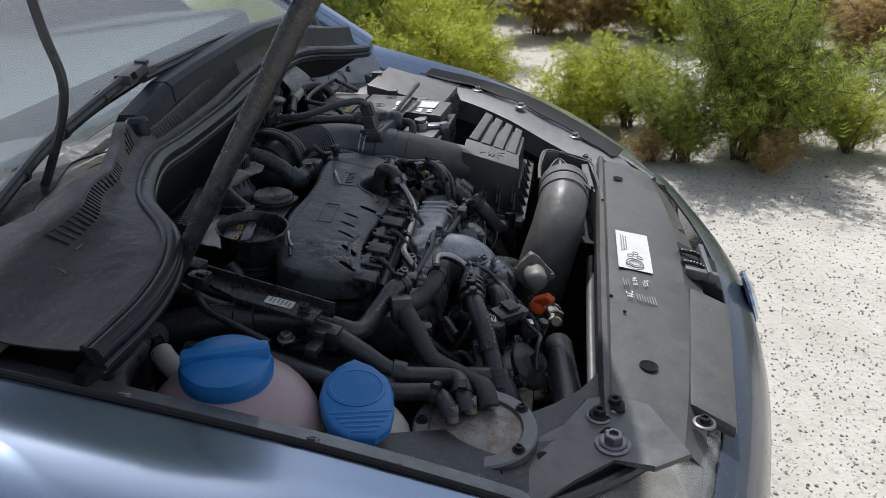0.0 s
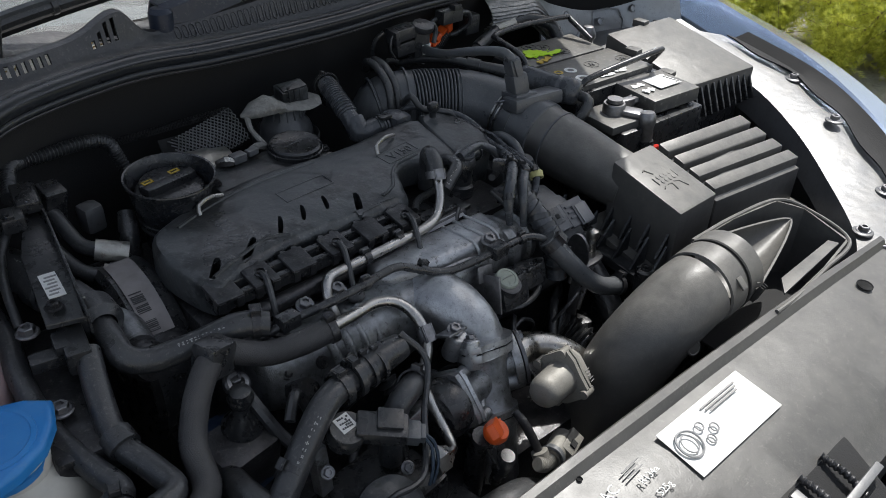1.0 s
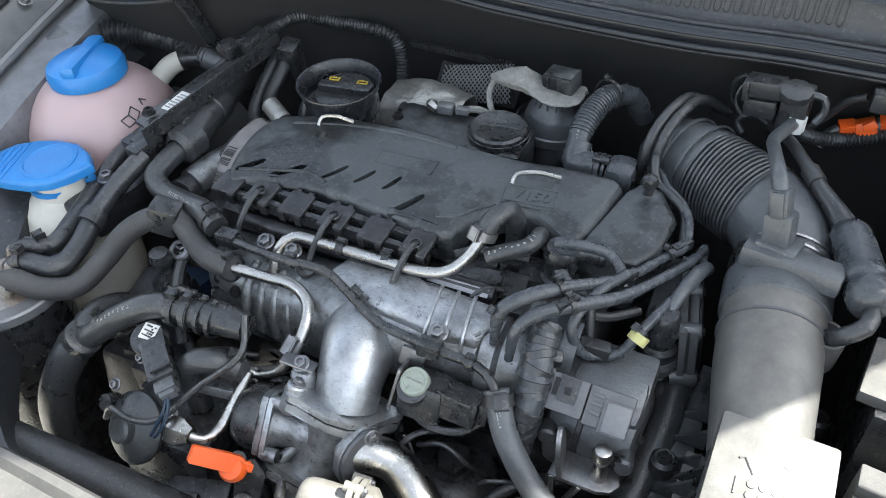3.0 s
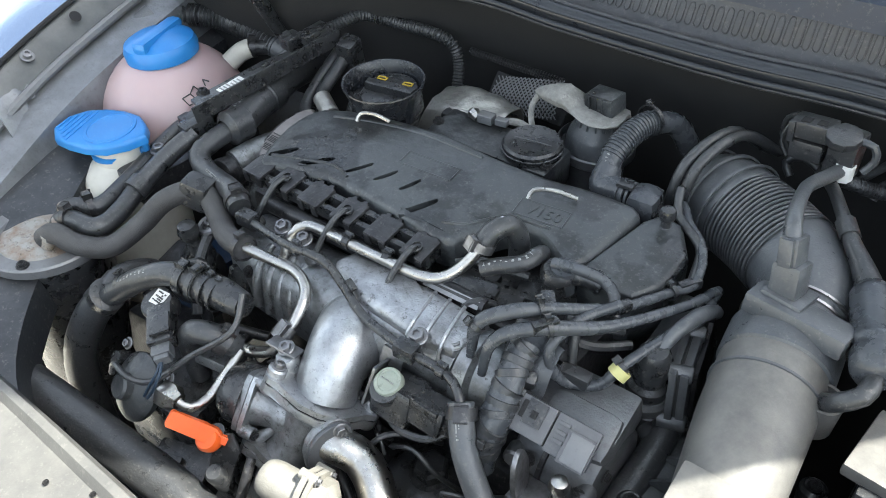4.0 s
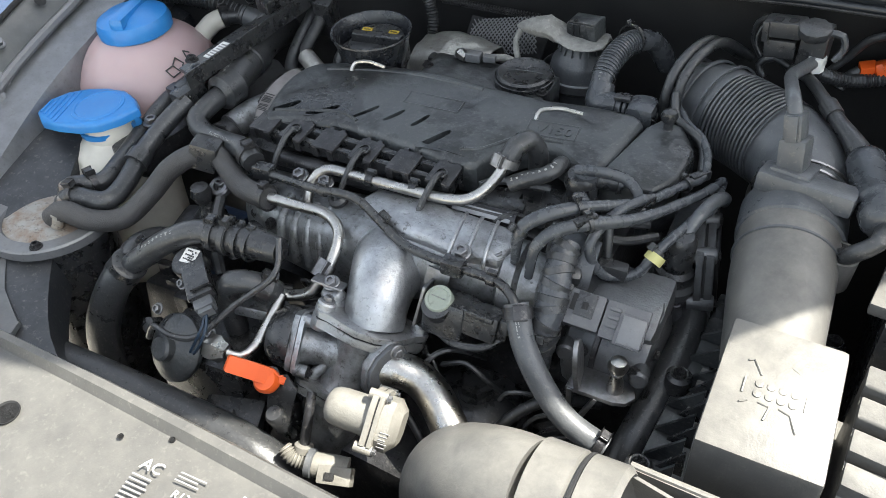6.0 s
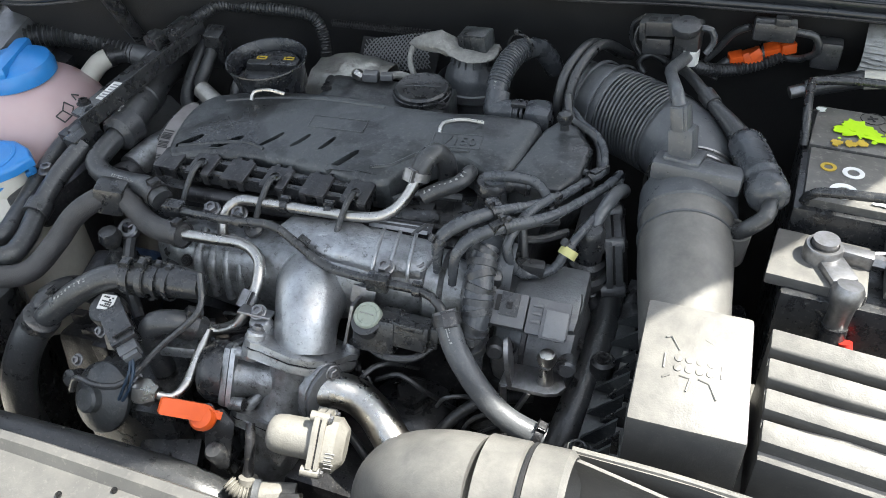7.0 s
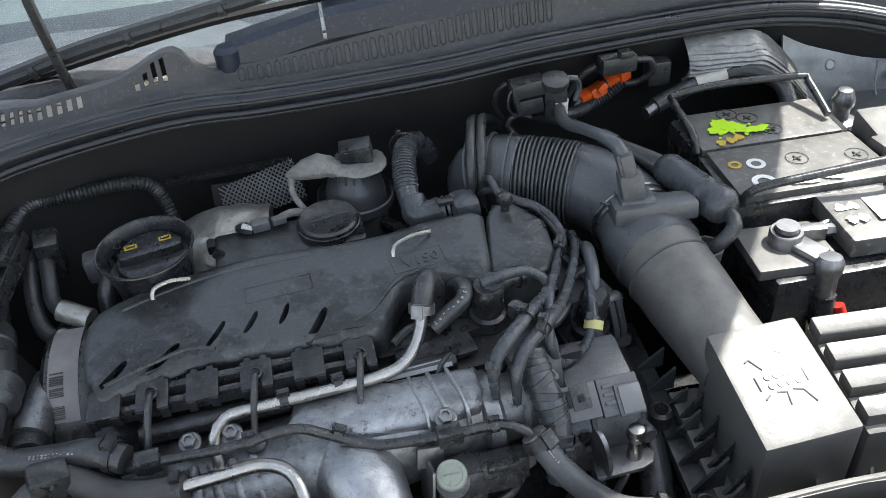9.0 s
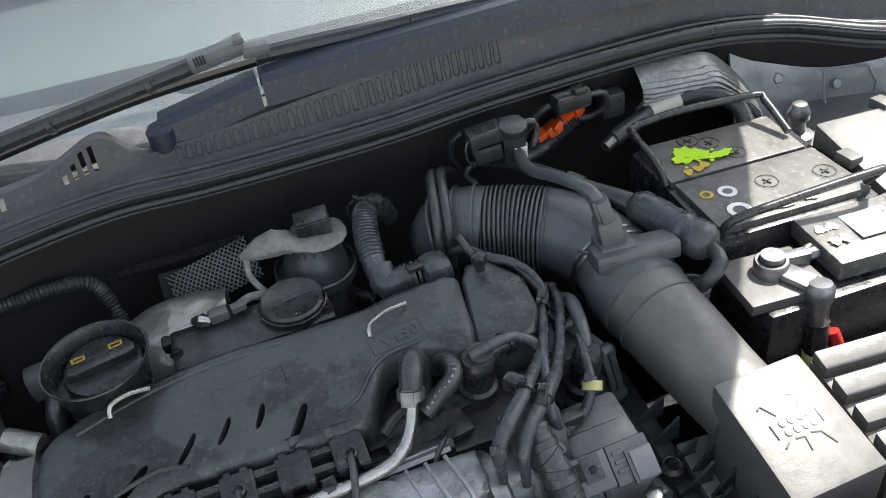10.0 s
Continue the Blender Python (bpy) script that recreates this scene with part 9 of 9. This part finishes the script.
for row in range(3):
    bm = B()
    w = rnd.uniform(0.016, 0.026)
    box(bm, on_slam(-0.180 + w / 2, -0.080 - 0.0034 * row, -0.0008), (w, 0.0013, 0.0006), (0, 0, 5), 0)
    part("text_bar", bm, GREYINK, slam)
# thin black discs paint the shade inside the holes
for x, y, r in ((0.254, -0.083, 0.008), (-0.358, -0.105, 0.010), (-0.209, -0.062, 0.0022), (-0.248, -0.079, 0.0022)):
    part("hole", lathe(B(), on_slam(x, y, -0.003), (0, -0.1, 1), [(0, 0), (r, 0), (r * 1.15, 0.0012), (r * 1.15, 0)], 20), FELT_AND_SHADE, slam)
lock = part("bonnet_lock", slab(B(), [(-0.080, -0.235, 0.842), (0.025, -0.235, 0.842), (0.035, -0.172, 0.868), (-0.070, -0.172, 0.868)], 0.03, 0.004), FELT_AND_SHADE, car, "black bonnet lock with springs")
for x in (-0.050, -0.012):
    part("lock_spring", tube(B(), [(x, -0.172, 0.872), (x + 0.002, -0.195, 0.868), (x + 0.003, -0.215, 0.858)], 0.0035, 8, rib=0.0015, pitch=0.005), DARKMETAL, lock)
bm = B()
box(bm, (-0.025, -0.21, 0.862), (0.10, 0.008, 0.014), (10, 0, 2), 0.002)
box(bm, (-0.068, -0.20, 0.860), (0.012, 0.05, 0.016), (10, 0, 0), 0.002)
part("lock_plate", bm, BAYMETAL, lock)
part("badge", lathe(B(), (-0.005, -0.287, 0.795), (0, -0.9, 0.35), [(0.040, 0), (0.043, 0.004), (0.041, 0.008), (0.036, 0.009), (0.02, 0.014), (0, 0.015)], 36), PAINT, car, "dark round badge with a bright rim")
for x, y in ((-0.159, -0.201), (-0.36, -0.165), (0.12, -0.19), (0.06, -0.15)):
    bolt(car, (x, y, 0.848 - 0.06 * (x + 0.03) ** 2), 0.005, (0, -0.15, 1))
cover2 = part("panel_step", slab(B(), [(-0.42, -0.205, 0.846), (-0.11, -0.242, 0.836), (-0.115, -0.178, 0.866), (-0.40, -0.150, 0.862)], 0.02, 0.009), SLAM, car, "stepped plastic section of the front panel")
# headlights in the corners
for side in (1, -1):
    o = CX if side > 0 else 0.0
    P = lambda x, y, z: V(o + side * x, y, z)
    rows = [[P(0.40, -0.155, 0.838), P(0.47, -0.115, 0.848), P(0.54, -0.055, 0.858)], [P(0.41, -0.185, 0.826), P(0.49, -0.145, 0.836), P(0.575, -0.075, 0.846)], [P(0.415, -0.215, 0.79), P(0.505, -0.175, 0.80), P(0.60, -0.095, 0.81)], [P(0.41, -0.235, 0.70), P(0.50, -0.20, 0.70), P(0.60, -0.125, 0.70)]]
    if side < 0:
        rows = [[P(0.40, -0.155, 0.838), P(0.50, -0.105, 0.850), P(0.59, -0.020, 0.864), P(0.635, 0.03, 0.878)], [P(0.41, -0.185, 0.826), P(0.52, -0.135, 0.838), P(0.63, -0.045, 0.850), P(0.69, 0.02, 0.865)], [P(0.415, -0.215, 0.79), P(0.54, -0.165, 0.80), P(0.67, -0.065, 0.81), P(0.74, 0.01, 0.82)], [P(0.41, -0.235, 0.70), P(0.54, -0.19, 0.70), P(0.68, -0.085, 0.70), P(0.75, 0.0, 0.70)]]
    fine = []
    for r in rows:
        fine.append(even(r, 13))
    lamp = part("headlight", sheet(B(), fine, 0.004), LENS, car, "cloudy headlight lens")
    bm = B()
    tube(bm, [P(0.40, -0.155, 0.843), P(0.50, -0.103, 0.855), P(0.59, -0.016, 0.869), P(0.63, 0.035, 0.882)] if side < 0 else [P(0.385, -0.16, 0.845), P(0.46, -0.11, 0.854), P(0.53, -0.045, 0.862)], 0.007, 8)
    part("lamp_gasket", bm, RUBBER, lamp)

# windscreen wipers, trim bar and vents at the base of the screen
def wiper(pts, blade, label):
    """An arm with a raised ridge and a rubber blade lying under it."""
    w = part("wiper", tube(B(), pts, 0.0085, 8, 0.02), RUBBER, car, label)
    part("wiper_spine", tube(B(), [V(*p) + V(0, -0.006, 0.009) for p in pts], 0.0042, 6, 0.02), GREYRUB, w)
    part("wiper_blade", tube(B(), blade, 0.0055, 6, 0.02), FELT_AND_SHADE, w)
    for p, q in zip(pts[1:], pts[2:]):
        c = V(*p).lerp(V(*q), 0.4)
        part("blade_clip", lathe(B(), c, V(*q) - V(*p), [(0.0088, -0.004), (0.0105, -0.003), (0.0105, 0.003), (0.0088, 0.004)], 10, close=False), RUBBER, w)
    return w


wiper([(-0.60, 0.59, 1.075), (-0.47, 0.612, 1.098), (-0.375, 0.626, 1.116), (-0.26, 0.632, 1.132), (-0.18, 0.632, 1.144)], [(-0.60, 0.610, 1.068), (-0.42, 0.635, 1.094), (-0.25, 0.646, 1.118), (-0.10, 0.650, 1.128)], "black wiper arm and blade")
wiper([(-0.12, 0.632, 1.138), (0.0, 0.634, 1.136), (0.12, 0.636, 1.135), (0.30, 0.632, 1.128), (0.50, 0.612, 1.112)], [(-0.10, 0.654, 1.128), (0.12, 0.655, 1.125), (0.30, 0.650, 1.118), (0.52, 0.630, 1.10)], "black wiper arm and blade lying on the screen")
bm = B()
box(bm, (-0.156, 0.626, 1.153), (0.058, 0.024, 0.016), (0, -8, 2), 0.004)
box(bm, (-0.118, 0.624, 1.150), (0.028, 0.020, 0.012), (0, 2, 2), 0.003)
box(bm, (-0.132, 0.622, 1.164), (0.010, 0.018, 0.006), (0, -8, 2), 0.001)
joint = part("wiper_joint", bm, GREYRUB, car, "grey plastic wiper joint")
for k in range(4):
    bm = B()
    box(bm, (-0.178 + 0.003 * k, 0.6125, 1.154 + 0.0004 * k), (0.0014, 0.002, 0.009), (-20, -8, 0), 0)
    part("joint_slit", bm, FELT_AND_SHADE, joint)
NAVY = material("dark_navy_trim", (0.012, 0.018, 0.034), 0.42, second=(0.02, 0.028, 0.045), scale=20, bump=0.1, speck=0.12)
def trim_z(x):
    return 1.108 + 0.020 * max(0, min(1, (x + 0.236) / 0.113)) + 0.010 * max(0, min(1, (x + 0.123) / 0.3)) - 0.02 * max(0, (x - 0.25) / 0.3)


for x0, x1 in ((-0.228, -0.126), (-0.122, 0.50)):
    rows = [[V(x, y0 + 0.012 * min(1, (x + 0.24) / 0.2), trim_z(x) + dz) for x in [x0 + (x1 - x0) * k / 20 for k in range(21)]] for y0, dz in ((0.576, -0.024), (0.579, 0.0), (0.588, 0.006), (0.612, 0.005), (0.626, -0.02))]
    part("screen_trim", sheet(B(), rows, 0.003), NAVY, car, "dark navy trim panel below the screen", 30)
part("trim_end", lathe(B(), (-0.228, 0.586, 1.088), (0, 0, 1), [(0.014, 0), (0.014, 0.020), (0.010, 0.025), (0, 0.026)], 24), NAVY, car)
# corner plate with washers and bolts over the headlight
plate2 = part("corner_plate", prism(B(), [(-0.640, 0.105), (-0.560, 0.055), (-0.490, -0.010), (-0.438, -0.030), (-0.424, -0.062), (-0.440, -0.100), (-0.520, -0.138), (-0.545, -0.100), (-0.535, -0.060), (-0.575, -0.020), (-0.640, 0.030)], pose(0, 0, 0.874, 0, 0, 0) @ Matrix.Shear("XY", 4, (0, 0)), 0.006, 0.002), PAINTIN, car, "painted steel corner plate with bolts")
for v in plate2.data.vertices:
    v.co.z += 0.16 * max(0, v.co.y) - 0.06 * min(0, v.co.y + 0.06)
for x, y, r, dark in ((-0.514, -0.059, 0.010, False), (-0.470, -0.045, 0.0075, True), (-0.448, -0.062, 0.0075, True)):
    z = 0.881
    part("washer", lathe(B(), (x, y, z - 0.001), (0, 0, 1), [(r * 0.8, 0), (r * 1.9, 0), (r * 1.9, 0.002), (r * 1.5, 0.0035), (r * 0.8, 0.0035)], 28), BOLT, car)
    bolt(car, (x, y, z + 0.0025), r, (0, 0, 1), dark)
for x, y in ((-0.549, 0.009), (-0.60, 0.06)):
    part("hole", lathe(B(), (x, y, 0.8805 + 0.16 * max(0, y)), (0, -0.15, 1), [(0, 0), (0.008, 0), (0.009, 0.001)], 20), FELT_AND_SHADE, car)


# ---- scrub beside the car ----
def bush(seed, size, height, mat, label, leaves=2600, dry=0.12):
    rnd = random.Random(seed)
    b = thing("bush", label, "bush", (0, 0, 0), "bushes beside the car")
    stems = B()
    tips = []
    for k in range(16):
        a = rnd.uniform(0, 2 * math.pi)
        lean = rnd.uniform(0.1, 1.0)
        h = height * rnd.uniform(0.4, 1.25)
        p0 = V(rnd.uniform(-0.08, 0.08), rnd.uniform(-0.08, 0.08), -0.03)
        p1 = V(math.cos(a) * lean * size * 0.35, math.sin(a) * lean * size * 0.35, h * 0.45)
        p2 = V(math.cos(a) * lean * size * 0.75, math.sin(a) * lean * size * 0.75, h * (0.8 + 0.1 * (1 - lean)))
        tube(stems, [p0, p1, p2], [0.012, 0.008, 0.003], 5, 0.12)
        tips.append((p1, p2))
        tips.append((p0.lerp(p1, 0.25), p1))
        tips.append((p0.lerp(p1, 0.5), p1))
        for q in range(5):
            f = rnd.uniform(0.1, 1)
            s = p1.lerp(p2, f)
            e = s + V(rnd.gauss(0, 0.16), rnd.gauss(0, 0.16), rnd.uniform(-0.08, 0.2)) * size
            tube(stems, [s, e], [0.005, 0.002], 4, 0.2)
            tips.append((s, e))
    part("branchwork", stems, TWIG, b)
    verts, faces = [], []
    for i in range(leaves):
        s, e = rnd.choice(tips)
        c = s.lerp(e, rnd.uniform(0.3, 1.15)) + V(rnd.gauss(0, 0.085), rnd.gauss(0, 0.085), rnd.gauss(0, 0.07)) * size
        if c.z < 0.03:
            continue
        d = V(rnd.gauss(0, 1), rnd.gauss(0, 1), rnd.gauss(0.3, 0.7)).normalized()
        ln = rnd.uniform(0.03, 0.075)
        side = d.cross(V(rnd.gauss(0, 1), rnd.gauss(0, 1), rnd.gauss(0, 1))).normalized() * ln * 0.10
        for j in range(4):
            o = c + d * ln * (j / 4)
            for sg in (-1, 1):
                t = o + (d * 0.5 + side.normalized() * sg).normalized() * ln * 0.42
                n = len(verts)
                wv = d * ln * 0.07
                verts += [o - wv, t, o + wv]
                faces.append((n, n + 1, n + 2))
    me = bpy.data.meshes.new("foliage")
    me.from_pydata(verts, [], faces)
    me.materials.append(mat)
    ob = new("foliage", me)
    ob.parent = b
    return b


def tint(name, a, b):
    m = bpy.data.materials.new(name)
    m.use_nodes = True
    nt = m.node_tree
    p = nt.nodes["Principled BSDF"]
    g = nt.nodes.new("ShaderNodeNewGeometry")
    r = nt.nodes.new("ShaderNodeValToRGB")
    r.color_ramp.elements[0].color, r.color_ramp.elements[1].color = (*a, 1), (*b, 1)
    nt.links.new(g.outputs["Random Per Island"], r.inputs["Fac"])
    nt.links.new(r.outputs["Color"], p.inputs["Base Color"])
    p.inputs["Roughness"].default_value = 0.6
    thin, both = nt.nodes.new("ShaderNodeBsdfTranslucent"), nt.nodes.new("ShaderNodeMixShader")
    both.inputs[0].default_value = 0.45
    nt.links.new(r.outputs["Color"], thin.inputs["Color"])
    nt.links.new(p.outputs[0], both.inputs[1])
    nt.links.new(thin.outputs[0], both.inputs[2])
    nt.links.new(both.outputs[0], nt.nodes["Material Output"].inputs["Surface"])
    return m


GREENLEAF = tint("green_foliage", (0.11, 0.16, 0.025), (0.46, 0.50, 0.09))
LIMELEAF = tint("lime_foliage", (0.26, 0.31, 0.03), (0.72, 0.72, 0.12))
DRYLEAF = tint("dry_foliage", (0.26, 0.17, 0.07), (0.66, 0.50, 0.22))
b1 = bush(1, 0.75, 1.05, GREENLEAF, "dense green feathery bush growing from the sand", 6500)
b1.location = (3.05, -0.90, 0)
b2 = bush(2, 0.7, 0.85, LIMELEAF, "yellow-green feathery bush growing from the sand", 6500)
b2.location = (5.1, 0.95, 0)
b3 = bush(3, 0.8, 0.8, DRYLEAF, "dry brown scrub bush on the sand", 6000)
b3.location = (7.4, -0.6, 0)
rnd = random.Random(9)
spots = [(b2, 3.40, -0.08, 0.66), (b2, 3.25, 0.08, 0.52), (b1, 3.5, -0.3, 0.5), (b2, 3.5, 0.95, 0.66), (b2, 3.35, 1.25, 0.66), (b2, 3.62, 0.78, 0.55), (b1, 3.9, 1.45, 0.85), (b2, 3.5, 1.7, 0.8), (b2, 3.9, 2.1, 0.9), (b2, 3.85, 0.85, 0.75), (b2, 4.35, 1.15, 0.8), (b1, 4.6, 1.6, 0.85), (b2, 4.0, 0.62, 0.55), (b2, 5.4, 1.2, 0.9), (b2, 5.2, 2.1, 1.0), (b1, 2.95, -0.55, 0.55), (b1, 3.35, -1.15, 0.8), (b3, 2.85, -0.95, 0.34), (b3, 2.92, -0.40, 0.28), (b2, 3.25, -1.45, 0.5),
         (b1, 3.15, -1.85, 0.75), (b2, 3.2, -2.3, 0.7), (b1, 3.6, -2.8, 1.0), (b3, 5.7, -2.1, 1.0), (b3, 5.5, -2.7, 0.9), (b3, 6.1, 0.35, 0.95), (b3, 6.3, -0.05, 0.9), (b2, 6.0, -0.7, 1.0), (b2, 4.5, -3.4, 0.9), (b3, 4.8, -3.9, 0.9), (b2, 5.9, -1.4, 1.0)]
for k in range(16):
    spots.append((rnd.choice((b1, b2, b3, b3)), 6.9 + rnd.uniform(-0.3, 0.5), 3.6 - 0.62 * k, rnd.uniform(0.9, 1.25)))
    spots.append((rnd.choice((b1, b2, b3)), 8.4 + rnd.uniform(-0.4, 0.6), 4.2 - 0.75 * k, rnd.uniform(1.1, 1.5)))
for src, x, y, s in spots:
    copy_thing(src, pose(x, y, 0, 0, 0, rnd.uniform(0, 360)) @ Matrix.Diagonal((s, s, s * rnd.uniform(0.85, 1.1), 1)))
